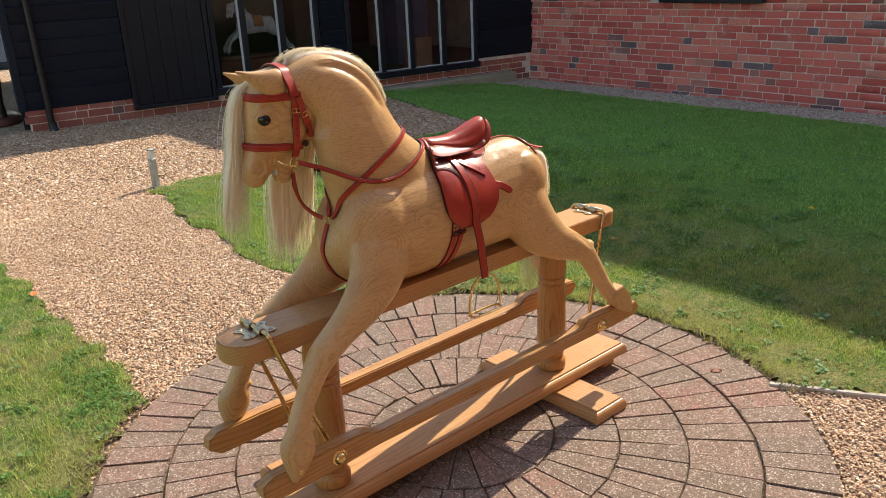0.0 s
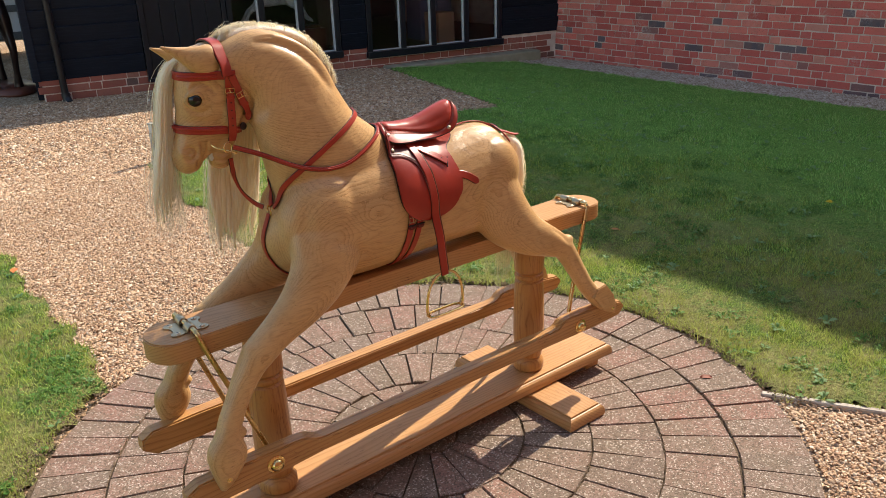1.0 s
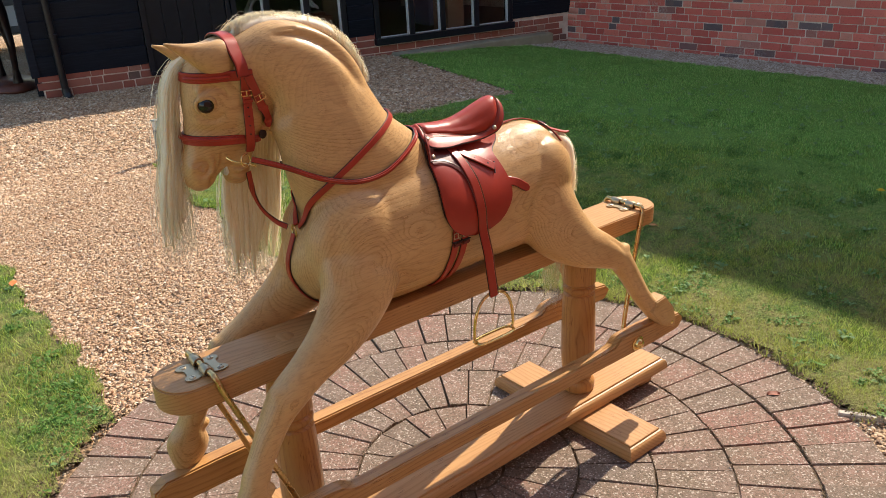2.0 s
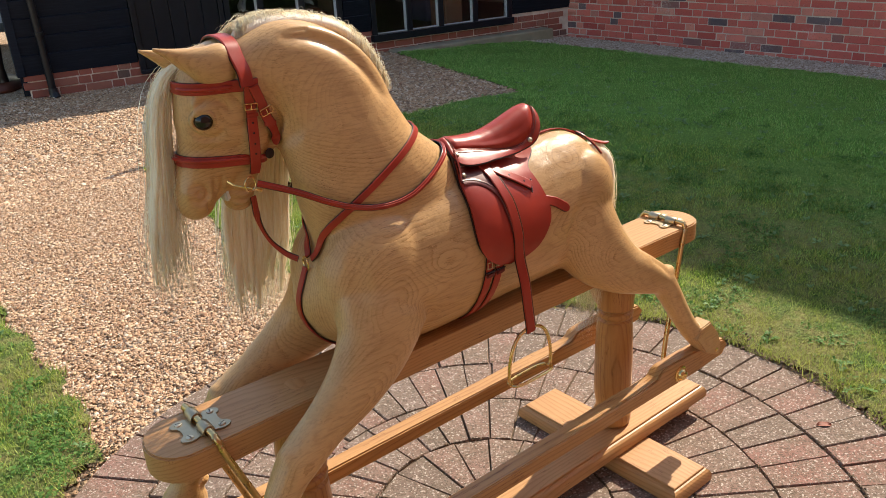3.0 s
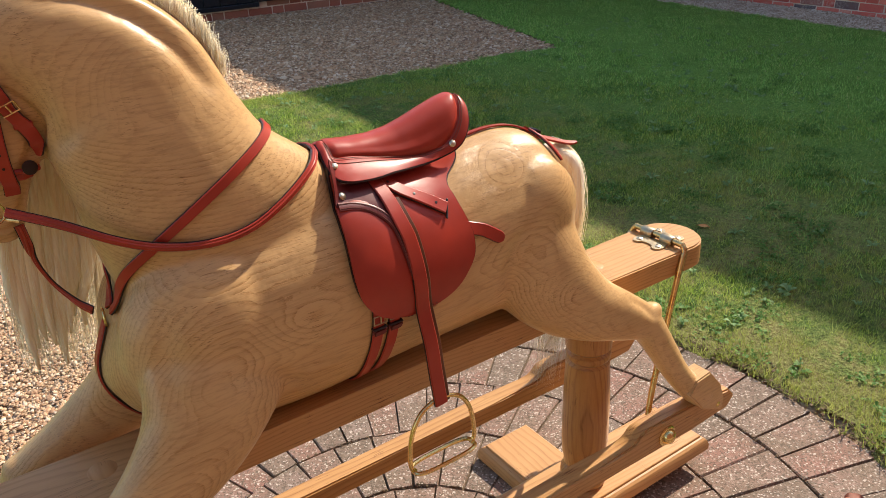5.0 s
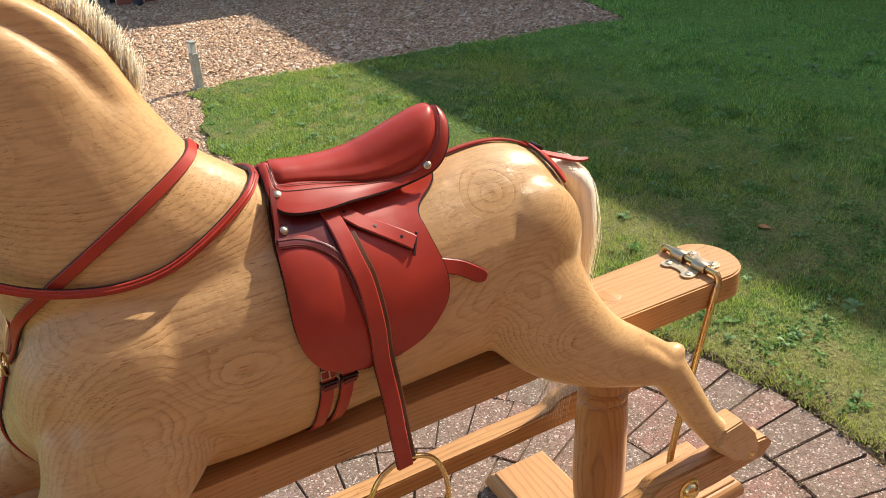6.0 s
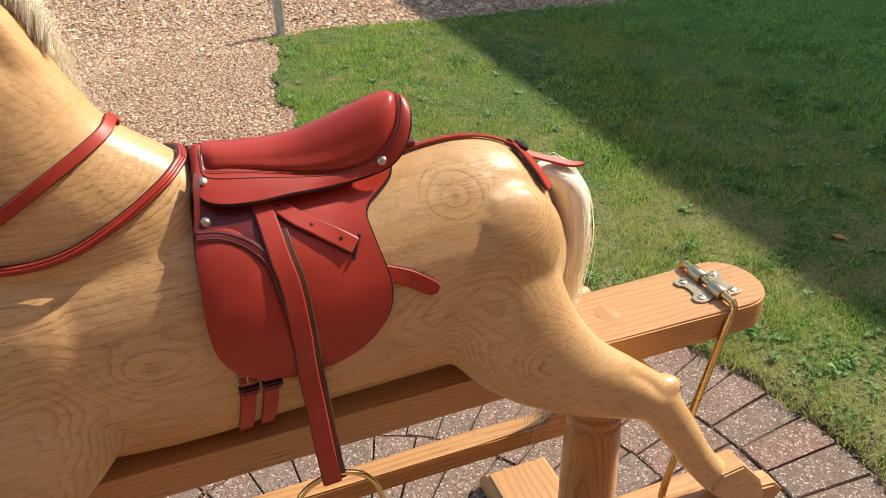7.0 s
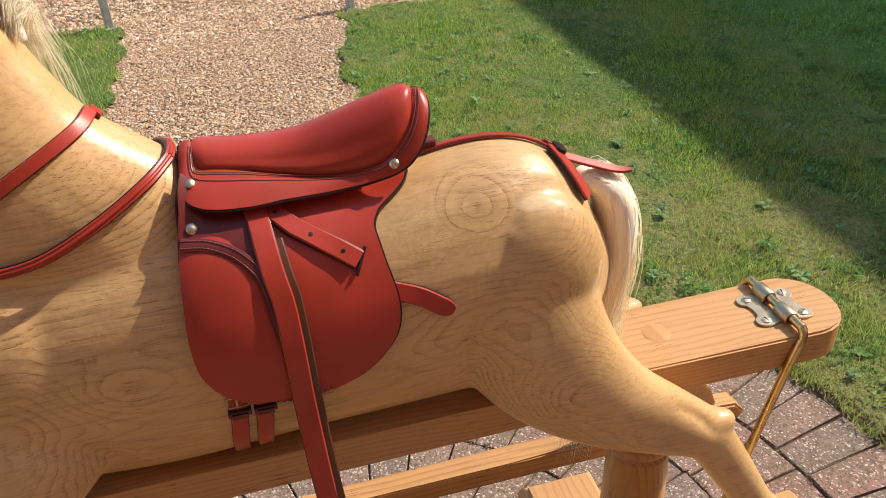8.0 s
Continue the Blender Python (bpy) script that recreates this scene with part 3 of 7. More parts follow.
gx, gy = np.meshgrid(sheet_axis(-8, 10, 0.1), sheet_axis(-8, 12, 0.1), indexing="ij")
rough_z = 0.006 * np.sin(9 * gx + 2 * gy) * np.cos(8 * gy - gx)
near_disc = np.hypot(gx - CX, gy - CY) < CR - 0.11
gz = np.where((np.abs(gx) < 12) & (np.abs(gy) < 14), fall(gx) - 0.012 + rough_z, fall(gx) - 0.02)
gz = np.where(near_disc, -0.05, gz)
n0, n1 = gx.shape
idx = np.arange(n0 * n1).reshape(n0, n1)
quads = np.stack([idx[:-1, :-1], idx[1:, :-1], idx[1:, 1:], idx[:-1, 1:]], -1).reshape(-1, 4)
tagged(new("ground", arrays_mesh("ground", np.stack([gx, gy, gz], -1).reshape(-1, 3), quads, GRAVEL, True)), "tan flint gravel bed over level ground", "ground", kind="structure")


def lawn(name, inside, x0, x1, y0, y1, step, label):
    xs, ys = np.arange(x0, x1, step), np.arange(y0, y1, step)
    px, py = np.meshgrid(xs, ys, indexing="ij")
    pz = fall(px) + 0.008 + 0.009 * np.sin(5.3 * px + 1.7 * py) * np.cos(4.1 * py) + 0.004 * np.sin(31 * px) * np.sin(27 * py + 9 * px)
    edge = inside(px, py)
    k = np.arange(px.size).reshape(px.shape)
    q = np.stack([k[:-1, :-1], k[1:, :-1], k[1:, 1:], k[:-1, 1:]], -1).reshape(-1, 4)
    keep = inside(px[:-1, :-1] + step / 2, py[:-1, :-1] + step / 2).ravel()
    pz = np.where(edge, pz, pz - 0.02)
    used = q[keep]
    ids, inv = np.unique(used, return_inverse=True)
    pts = np.stack([px, py, pz], -1).reshape(-1, 3)[ids]
    return tagged(new(name, arrays_mesh(name, pts, inv.reshape(-1, 4), TURF, True)), label, "lawn", kind="structure")


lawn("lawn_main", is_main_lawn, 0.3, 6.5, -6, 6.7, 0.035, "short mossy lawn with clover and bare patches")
lawn("lawn_side", is_left_lawn, -7, -0.5, -5, 4.2, 0.045, "rough mossy lawn strip beside the gravel path")

# ---- bed under the paving ----
thing("paving_bed", lathe([(CR - 0.004, -0.06), (CR - 0.004, -0.010), (CR - 0.02, -0.0075), (0.001, -0.0075)], (CX, CY, 0), 96), JOINT, "dark sandy bed between the paving blocks", "paving", kind="structure")


# ---- the black weatherboarded building ----
def on_black(u, d, z):
    """u along the face, d out of it towards the garden."""
    return BLACK @ Vector((u, -d, z))


def slab(u0, u1, d0, d1, z0, z1, bevel=0.004, bm=None):
    c = on_black((u0 + u1) / 2, (d0 + d1) / 2, (z0 + z1) / 2)
    return box(c, (abs(u1 - u0), abs(d1 - d0), abs(z1 - z0)), bevel, 1, Matrix.Rotation(radians(-9), 4, "Z"), bm)


EAVE = 2.42
W1, W2 = (1.74, 3.03), (3.37, 5.27)       # the two windows
black_wall = tagged(new("wall_black"), "black weatherboarded barn wall on a brick plinth", "wall", kind="structure")
black_wall.matrix_world = BLACK
for u0, u1, z0, z1 in ((-0.18, W1[0], 0.22, EAVE), (W1[1], W2[0], 0.22, EAVE), (W2[1], 6.2, 0.20, EAVE), (W1[0], W1[1], 2.12, EAVE), (W2[0], W2[1], 2.12, EAVE)):
    part("core", slab(u0, u1, -0.16, -0.03, z0, z1), BOARD, black_wall)
part("end_wall", box(on_black(0.29, -2.6, EAVE / 2), (0.12, 5.0, EAVE), 0.004, 1, Matrix.Rotation(radians(-9 - 10), 4, "Z")), BOARD, black_wall)
part("back_wall", slab(0.7, 6.9, -5.1, -5.0, -0.3, EAVE), ROOM_WALL, black_wall)
for u0, u1, z1 in ((-0.15, 0.9, 0.21), (0.9, W1[0], 0.10), (W1[0], W1[1], 0.125), (W1[1], W2[0], 0.205), (W2[0], W2[1], 0.075), (W2[1], 6.2, 0.185)):
    part("plinth", slab(u0, u1, -0.16, -0.012, -0.5, z1), MORTAR, black_wall)
part("barge_board", slab(-0.25, 6.19, -0.02, 0.12, EAVE - 0.14, EAVE), FRAME, black_wall)
barn_roof = thing("roof_black", box((0, 0, 0), (6.4, 3.3, 0.08), 0.01, 1, None), ROOF_TILE, "low clay-tiled roof slope", "roof", kind="structure")
barn_roof.matrix_world = BLACK @ pose(2.95, 1.42, EAVE + 0.64, 22, 0, 0)
barn_roof_back = thing("roof_black_back", box((0, 0, 0), (6.4, 3.3, 0.08), 0.01, 1, None), ROOF_TILE, "low clay-tiled roof slope", "roof", kind="structure")
barn_roof_back.matrix_world = BLACK @ pose(2.95, 4.45, EAVE + 0.64, -22, 0, 0)
# room behind the windows
thing("floor_room", slab(0.8, 6.9, -5.0, -0.17, -0.1, 0.06), ROOM_FLOOR, "dim wooden showroom floor", "floor", kind="structure")
thing("ceiling_room", slab(0.8, 6.9, -5.0, -0.17, 2.3, 2.38), ROOM_WALL, "dim showroom ceiling", "ceiling", kind="structure")
thing("wall_room_end", slab(6.75, 6.9, -5.0, -0.17, 0.06, 2.3), ROOM_WALL, "dim showroom end wall", "wall", kind="structure")

# weatherboards, lapped, each tilted out at its foot
lap = Matrix.Rotation(radians(-9), 4, "Z") @ Matrix.Rotation(radians(10), 4, "X")


def weatherboards(u0, u1, z0, z1):
    z = z0
    while z < z1 - 0.02:
        part("board", box(on_black((u0 + u1) / 2, 0.006, z + 0.088), (u1 - u0, 0.024, 0.186), 0.002, 1, lap), BOARD, black_wall, smooth=False)
        z += 0.16


weatherboards(-0.19, 0.84, 0.205, EAVE - 0.2)
weatherboards(W1[1] + 0.01, W2[0] - 0.01, 0.205, EAVE - 0.2)
weatherboards(W2[1] + 0.01, 6.19, 0.185, EAVE - 0.2)
weatherboards(W1[0], W1[1], 2.14, EAVE - 0.1)
weatherboards(W2[0], W2[1], 2.14, EAVE - 0.1)
weatherboards(0.84, W1[0], 2.14, EAVE - 0.1)
part("corner_post", slab(-0.23, -0.16, -0.1, 0.035, 0.2, EAVE), BOARD, black_wall)

# plain dark door
door = tagged(new("door_1"), "closed black boarded door in the barn wall", "door", kind="structure")
door.matrix_world = BLACK
part("door_frame", slab(0.845, 0.90, -0.03, 0.045, 0.10, 2.15), FRAME, door)
part("door_frame", slab(1.69, 1.735, -0.03, 0.045, 0.10, 2.15), FRAME, door)
part("door_frame", slab(0.90, 1.69, -0.03, 0.045, 2.09, 2.15), FRAME, door)
for i in range(5):
    part("door_board", slab(0.902 + i * 0.1574, 0.902 + i * 0.1574 + 0.154, -0.025, 0.02, 0.125, 2.085, 0.004), FRAME, door)
part("threshold", slab(0.845, 1.735, -0.03, 0.06, 0.085, 0.124), FRAME, door)


def window(name, u0, u1, cuts, z0, z1, label):
    """A window with upright bars at the cuts; pale beads line each pane's edge."""
    w = tagged(new(name), label, "window", kind="structure")
    w.matrix_world = BLACK
    part("window_frame", slab(u0, u0 + 0.06, -0.06, 0.03, z0, z1), FRAME, w)
    part("window_frame", slab(u1 - 0.06, u1, -0.06, 0.03, z0, z1), FRAME, w)
    part("window_frame", slab(u0 + 0.06, u1 - 0.06, -0.06, 0.028, z1 - 0.07, z1), FRAME, w)
    part("window_sill", slab(u0 - 0.01, u1 + 0.01, -0.06, 0.06, z0, z0 + 0.075), FRAME, w)
    marks = [u0 + 0.06] + cuts + [u1 - 0.06]
    for c in cuts:
        part("mullion", slab(c - 0.033, c + 0.033, -0.05, 0.025, z0 + 0.075, z1 - 0.07), FRAME, w)
    for a, b in zip(marks, marks[1:]):
        a2, b2 = a + (0.033 if a in cuts else 0), b - (0.033 if b in cuts else 0)
        g = part("pane", slab(a2, b2, -0.026, -0.022, z0 + 0.075, z1 - 0.07, 0), GLASS, w)
        g.visible_shadow = False
        part("bead", slab(b2 - 0.022, b2 - 0.001, -0.021, 0.012, z0 + 0.077, z1 - 0.072, 0.003), BEAD, w)
        part("bead", slab(a2 + 0.001, b2 - 0.023, -0.021, 0.008, z0 + 0.077, z0 + 0.09, 0.003), BEAD, w)
    return w


window("window_1", W1[0] + 0.005, W1[1], [2.13, 2.575], 0.128, 2.12, "dark-framed showroom window with pale glazing beads")
window("window_2", W2[0], W2[1], [3.85, 4.27, 4.745], 0.08, 2.12, "wide dark-framed showroom window with pale glazing beads")
thing("step", slab(3.55, 5.76, 0.0, 0.22, -0.5, -0.02, 0.015), CONCRETE, "mossy concrete step below the wide window", "step", kind="structure")

# rain pipe
pipe = holder("drainpipe", on_black(0.03, 0.06, 0.0), "black round rain pipe on the barn corner", "pipe")
part("pipe_shaft", tube([on_black(0.03, 0.062, 0.0), on_black(0.02, 0.062, 1.2), on_black(0.01, 0.062, EAVE - 0.1)], 0.034, 16), BLACK_PIPE, pipe)
part("pipe_shoe", tube([on_black(0.03, 0.062, 0.07), on_black(0.035, 0.075, 0.02), on_black(0.05, 0.11, -0.02)], 0.04, 14), BLACK_PIPE, pipe)
for z in (0.55, 1.7):
    part("bracket", lathe([(0.04, 0), (0.043, 0.004), (0.043, 0.03), (0.04, 0.034)], on_black(0.026, 0.062, z), 16), BLACK_PIPE, pipe)

# ---- the brick building ----
brick_wall = tagged(new("wall_brick"), "weathered red brick wall in mixed bond with dark headers", "wall", kind="structure")
brick_wall.matrix_world = Matrix.Translation((WALL_X, 0, 0))
BRICK_TOP = 4.46
part("core", box((WALL_X + 0.13, 6.18 / 2 - 4, BRICK_TOP / 2 - 0.25), (0.236, 14.18, BRICK_TOP + 0.5)), MORTAR, brick_wall)
part("side_wall", box((WALL_X + 3.0, -10.95, BRICK_TOP / 2 - 0.25), (5.5, 0.25, BRICK_TOP + 0.5)), MORTAR, brick_wall)
# unseen, added with the roof past the corner to stop a sun streak
part("sun_block_wall", box((WALL_X + 0.95, 8.0, BRICK_TOP / 2 - 0.25), (0.24, 3.6, BRICK_TOP + 0.5)), MORTAR, brick_wall)
part("rear_wall", box((WALL_X + 3.0, 9.9, BRICK_TOP / 2 - 0.25), (5.5, 0.25, BRICK_TOP + 0.5)), MORTAR, brick_wall)
brick_roof = thing("roof_brick", box((WALL_X + 2.7, -0.5, BRICK_TOP + 0.05), (5.8, 21.2, 0.1), 0.02, 1), ROOF_TILE, "flat dark clay roof edge over brick wall", "roof", kind="structure")
# unseen, added to cut sky light and bounce warm light onto the horse
tagged(new("wall_behind", finish(box((-0.6, -3.4, 2.5), (8.0, 0.3, 5.6), 0.01, 1), "wall_behind", DULL_BRICK)), "added unseen dull brick wall that blocks sky light and bounces warm light", "wall", kind="structure")
brick_window = tagged(new("window_3"), "dark window set in the brick wall", "window", kind="structure")
brick_window.matrix_world = Matrix.Translation((WALL_X, 3.29, 0))
part("window_sill", box((WALL_X - 0.03, 3.29, 0.89), (0.10, 1.27, 0.07), 0.006, 1), FRAME, brick_window)
part("window_frame", box((WALL_X - 0.008, 2.69, 1.5), (0.05, 0.06, 1.15), 0.004, 1), FRAME, brick_window)
part("window_frame", box((WALL_X - 0.008, 3.89, 1.5), (0.05, 0.06, 1.15), 0.004, 1), FRAME, brick_window)
part("window_frame", box((WALL_X - 0.008, 3.29, 2.1), (0.05, 1.26, 0.06), 0.004, 1), FRAME, brick_window)
part("pane", box((WALL_X - 0.004, 3.29, 1.5), (0.01, 1.14, 1.14)), EYE_GLASS, brick_window)

# ---- rocking horse stand ----
stand = holder("rocking_horse_stand", (0, 0, 0), "honey oak safety stand with turned posts and brass fittings", "stand")


def moulded_board(length, width, z0, z1, along="x", at=(0, 0)):
    """A board whose upper edge is rounded with a small step."""
    rings = []
    hw, hl, h = width / 2, length / 2, z1 - z0
    for inset, z in ((0.004, z0), (0.0, z0 + 0.004), (0.0, z0 + h * 0.42), (0.0015, z0 + h * 0.58), (0.005, z0 + h * 0.74), (0.010, z0 + h * 0.84), (0.0145, z0 + h * 0.87), (0.0150, z0 + h * 0.97), (0.0165, z1)):
        a, b = hl - inset, hw - inset
        ring = [(-a, -b), (a, -b), (a, b), (-a, b)]
        rings.append([Vector((at[0] + (p if along == "x" else q), at[1] + (q if along == "x" else p), z)) for p, q in ring])
    return grid_skin(rings)


part("base_plank", moulded_board(1.60, 0.165, 0.044, 0.086, "x", (-0.02, 0)), BASE_WOOD, stand, angle=20)
for x in (0.445, -0.47):
    part("cross_foot", moulded_board(0.54, 0.155, 0.0, 0.0435, "y", (x, 0)), STAND_WOOD_Y, stand, angle=20)
for x in (0.72, -0.76):
    part("foot_pad", box((x, 0, 0.022), (0.06, 0.10, 0.0435), 0.003, 1), STAND_WOOD_Y, stand)
POST = [(0.045, 0.0865), (0.0495, 0.093), (0.0505, 0.106), (0.0495, 0.118), (0.044, 0.126), (0.039, 0.131), (0.0435, 0.138), (0.044, 0.15), (0.0465, 0.16), (0.049, 0.20), (0.049, 0.26), (0.047, 0.35), (0.0445, 0.396), (0.0395, 0.402), (0.0445, 0.408), (0.046, 0.414), (0.0445, 0.420), (0.0395, 0.425), (0.0465, 0.433), (0.0475, 0.470), (0.046, 0.498), (0.043, 0.515), (0.0445, 0.528), (0.051, 0.542), (0.0555, 0.549), (0.056, 0.5555)]
for x in (0.455, -0.462):
    part("post", lathe(POST, (x, 0, 0), 40), STAND_WOOD_Z, stand, angle=30)


def bar_outline():
    pts = []
    for i in range(13):
        a = radians(-90 + 15 * i)
        pts.append((0.674 + 0.060 * math.cos(a), 0.066 * math.sin(a)))
    pts.append((0.25, 0.060))
    pts.append((-0.25, 0.060))
    for i in range(13):
        a = radians(90 + 15 * i)
        pts.append((-0.675 + 0.055 * math.cos(a), 0.066 * math.sin(a)))
    pts.append((-0.25, -0.060))
    pts.append((0.25, -0.060))
    return pts


part("top_bar", prism(bar_outline(), 0.05, Matrix.Translation((0, 0, 0.581)), 0.0032), BAR_WOOD, stand, "oiled oak bar with rounded ends", angle=30)
for x in (-0.452, 0.462):
    part("plug", lathe([(0.0195, 0.600), (0.0195, 0.6061), (0.0188, 0.6064)], (x, 0.003, 0), 24), STAND_WOOD_Y, stand)


def butterfly_leaf(sx):
    """One leaf of the hinge plate: straight along the tube, two round lobes outward with a notch between."""
    half = [(0.006, 0.0), (0.006, 0.036), (0.012, 0.037), (0.020, 0.041), (0.029, 0.0425), (0.037, 0.040), (0.0425, 0.034), (0.0435, 0.027), (0.041, 0.020), (0.035, 0.015), (0.033, 0.008), (0.0325, 0.0)]
    ring = half + [(x, -y) for x, y in half[-2:0:-1]]
    ring = [(x * sx, y * (0.84 if x > 0.01 else 1.0)) for x, y in ring]
    return ring if sx > 0 else ring[::-1]


def bow_iron(x, side):
    """Butterfly hinge plate, rolled tube open at its middle, screws, and the swinging rod with a leg at each side."""
    plate = part("hinge_plate", prism(butterfly_leaf(-1), 0.003, Matrix.Translation((x, 0, 0.6078)), 0.0006), ANTIQUE_BRASS, stand, "antique brass hinge plate with lobed edge")
    part("plate_leaf", prism(butterfly_leaf(1), 0.003, Matrix.Translation((x, 0, 0.6078)), 0.0006), ANTIQUE_BRASS, plate)
    for ya, yb in ((-0.038, -0.010), (0.012, 0.040)):
        rings = []
        for y, grow in ((ya, 0.0), (ya + 0.001, 0.0006), (yb - 0.001, 0.0006), (yb, 0.0)):
            ring = []
            for q in range(13):
                a = radians(-20 + 220 * q / 12)
                ring.append(Vector((x + (0.0105 + grow) * math.cos(a), y, 0.6135 + (0.0105 + grow) * math.sin(a))))
            for q in range(13):
                a = radians(200 - 220 * q / 12)
                ring.append(Vector((x + (0.0082 - grow * 0.5) * math.cos(a), y, 0.6135 + (0.0082 - grow * 0.5) * math.sin(a))))
            rings.append(ring)
        part("knuckle", grid_skin(rings), ANTIQUE_BRASS, plate, angle=40)
    for sx in (-0.0285, 0.0285):
        for sy in (-0.024, 0.024):
            part("screw", lathe([(0.0066, 0), (0.0060, 0.0016), (0.0035, 0.0026), (0.0004, 0.0029)], (x + sx, sy, 0.6092), 14), STEEL, plate)
            part("slot", box((x + sx, sy, 0.6120), (0.009, 0.0013, 0.0006), 0.0, 1, Matrix.Rotation(sx * 31 + sy * 17, 4, "Z")), DARK_LEATHER, plate)
    low_x, keep = (x + 0.118, 0.90) if side < 0 else (x - 0.108, 0.84)
    top = 0.6160
    pts = [(low_x, -0.118, 0.268), (low_x, -0.1, 0.27), (low_x * 0.8 + x * 0.2, -0.088, 0.34), (x * keep + low_x * (1 - keep), -0.0715, 0.570), (x * 0.97 + low_x * 0.03, -0.0680, 0.601), (x, -0.061, 0.6135), (x, -0.049, top), (x, 0.049, top), (x, 0.061, 0.6135), (x * 0.97 + low_x * 0.03, 0.0680, 0.601), (x * keep + low_x * (1 - keep), 0.0715, 0.570), (low_x * 0.8 + x * 0.2, 0.088, 0.34), (low_x, 0.1, 0.27), (low_x, 0.118, 0.268)]
    part("swing_rod", tube(pts, 0.0062, 12, 5), AGED_BRASS, stand, "aged brass swing rod")


bow_iron(-0.635, -1)
bow_iron(0.642, 1)

# ---- the horse ----
horse = holder("rocking_horse", (0, 0, 0.25), "carved pale ash rocking horse with red leather tack", "rocking horse")


def loft(stations, seg=28, k=5, squash=2.15, bm=None):
    """A closed carved limb. Stations: x, y, z, radius across the path in the upright plane, radius sideways."""
    st = spline(stations, k)
    rings = []
    for i, s in enumerate(st):
        a, b = st[max(0, i - 1)][:3], st[min(len(st) - 1, i + 1)][:3]
        t = Vector(b - a).normalized()
        side = Vector((0, 1, 0))
        side = (side - t * side.dot(t)).normalized()
        up = side.cross(t)
        ring = []
        for j in range(seg):
            q = 2 * math.pi * j / seg
            c, sn = math.cos(q), math.sin(q)
            cc = math.copysign(abs(c) ** (2 / squash), c)
            ss = math.copysign(abs(sn) ** (2 / squash), sn)
            ring.append(Vector(s[:3]) + up * (max(s[3], 0.002) * cc) + side * (max(s[4], 0.002) * ss))
        rings.append(ring)
    return grid_skin(rings, bm=bm)


def flip(stations):
    return [(x, -y, z, *r) for x, y, z, *r in stations]


TORSO = [(-0.405, 0, 0.800, 0.035, 0.034), (-0.385, 0, 0.792, 0.085, 0.067), (-0.34, 0, 0.782, 0.128, 0.094), (-0.26, 0, 0.775, 0.158, 0.111), (-0.15, 0, 0.772, 0.165, 0.116), (-0.04, 0, 0.770, 0.155, 0.118), (0.07, 0, 0.765, 0.146, 0.116), (0.16, 0, 0.772, 0.154, 0.113), (0.235, 0, 0.777, 0.155, 0.109), (0.294, 0, 0.776, 0.132, 0.097), (0.335, 0, 0.776, 0.093, 0.073), (0.362, 0, 0.780, 0.042, 0.035)]
NECK = [(-0.17, 0, 0.80, 0.16, 0.085), (-0.218, 0, 0.872, 0.163, 0.078), (-0.266, 0.002, 0.957, 0.133, 0.072), (-0.294, 0.008, 1.034, 0.115, 0.061), (-0.320, 0.018, 1.098, 0.109, 0.056), (-0.372, 0.03, 1.143, 0.093, 0.053), (-0.43, 0.042, 1.150, 0.07, 0.05), (-0.465, 0.05, 1.145, 0.05, 0.045)]
HEAD = [(-0.437, 0.05, 1.203, 0.018, 0.024), (-0.454, 0.056, 1.180, 0.052, 0.043), (-0.468, 0.062, 1.150, 0.077, 0.052), (-0.477, 0.066, 1.105, 0.078, 0.054), (-0.487, 0.069, 1.060, 0.073, 0.049), (-0.508, 0.074, 1.020, 0.060, 0.040), (-0.531, 0.079, 0.990, 0.043, 0.038), (-0.541, 0.081, 0.966, 0.036, 0.038), (-0.539, 0.081, 0.945, 0.027, 0.030), (-0.536, 0.081, 0.934, 0.014, 0.018)]
JAW = [(-0.452, 0.066, 1.020, 0.030, 0.030), (-0.463, 0.069, 0.990, 0.028, 0.029), (-0.470, 0.072, 0.964, 0.027, 0.029), (-0.473, 0.073, 0.940, 0.022, 0.024), (-0.474, 0.073, 0.930, 0.012, 0.014)]
FORE = [(-0.285, -0.056, 0.785, 0.085, 0.048), (-0.300, -0.076, 0.735, 0.098, 0.050), (-0.340, -0.094, 0.675, 0.080, 0.046), (-0.400, -0.112, 0.628, 0.060, 0.039), (-0.470, -0.123, 0.588, 0.043, 0.033), (-0.527, -0.130, 0.553, 0.038, 0.034), (-0.560, -0.135, 0.520, 0.032, 0.028), (-0.600, -0.143, 0.462, 0.027, 0.024), (-0.622, -0.148, 0.424, 0.028, 0.025), (-0.634, -0.152, 0.398, 0.028, 0.025), (-0.641, -0.155, 0.370, 0.044, 0.028), (-0.645, -0.158, 0.344, 0.046, 0.028), (-0.653, -0.160, 0.312, 0.034, 0.024), (-0.661, -0.161, 0.286, 0.018, 0.018), (-0.667, -0.161, 0.268, 0.006, 0.008)]
HIND = [(0.230, -0.040, 0.80, 0.095, 0.066), (0.247, -0.060, 0.725, 0.094, 0.060), (0.288, -0.079, 0.656, 0.081, 0.053), (0.350, -0.096, 0.601, 0.062, 0.045), (0.418, -0.112, 0.565, 0.047, 0.037), (0.468, -0.121, 0.536, 0.036, 0.030), (0.496, -0.126, 0.498, 0.031, 0.028), (0.525, -0.131, 0.450, 0.029, 0.025), (0.558, -0.138, 0.395, 0.026, 0.024), (0.590, -0.145, 0.354, 0.027, 0.026), (0.612, -0.149, 0.334, 0.030, 0.024), (0.638, -0.150, 0.314, 0.030, 0.022), (0.654, -0.150, 0.302, 0.020, 0.018), (0.660, -0.150, 0.298, 0.010, 0.010)]


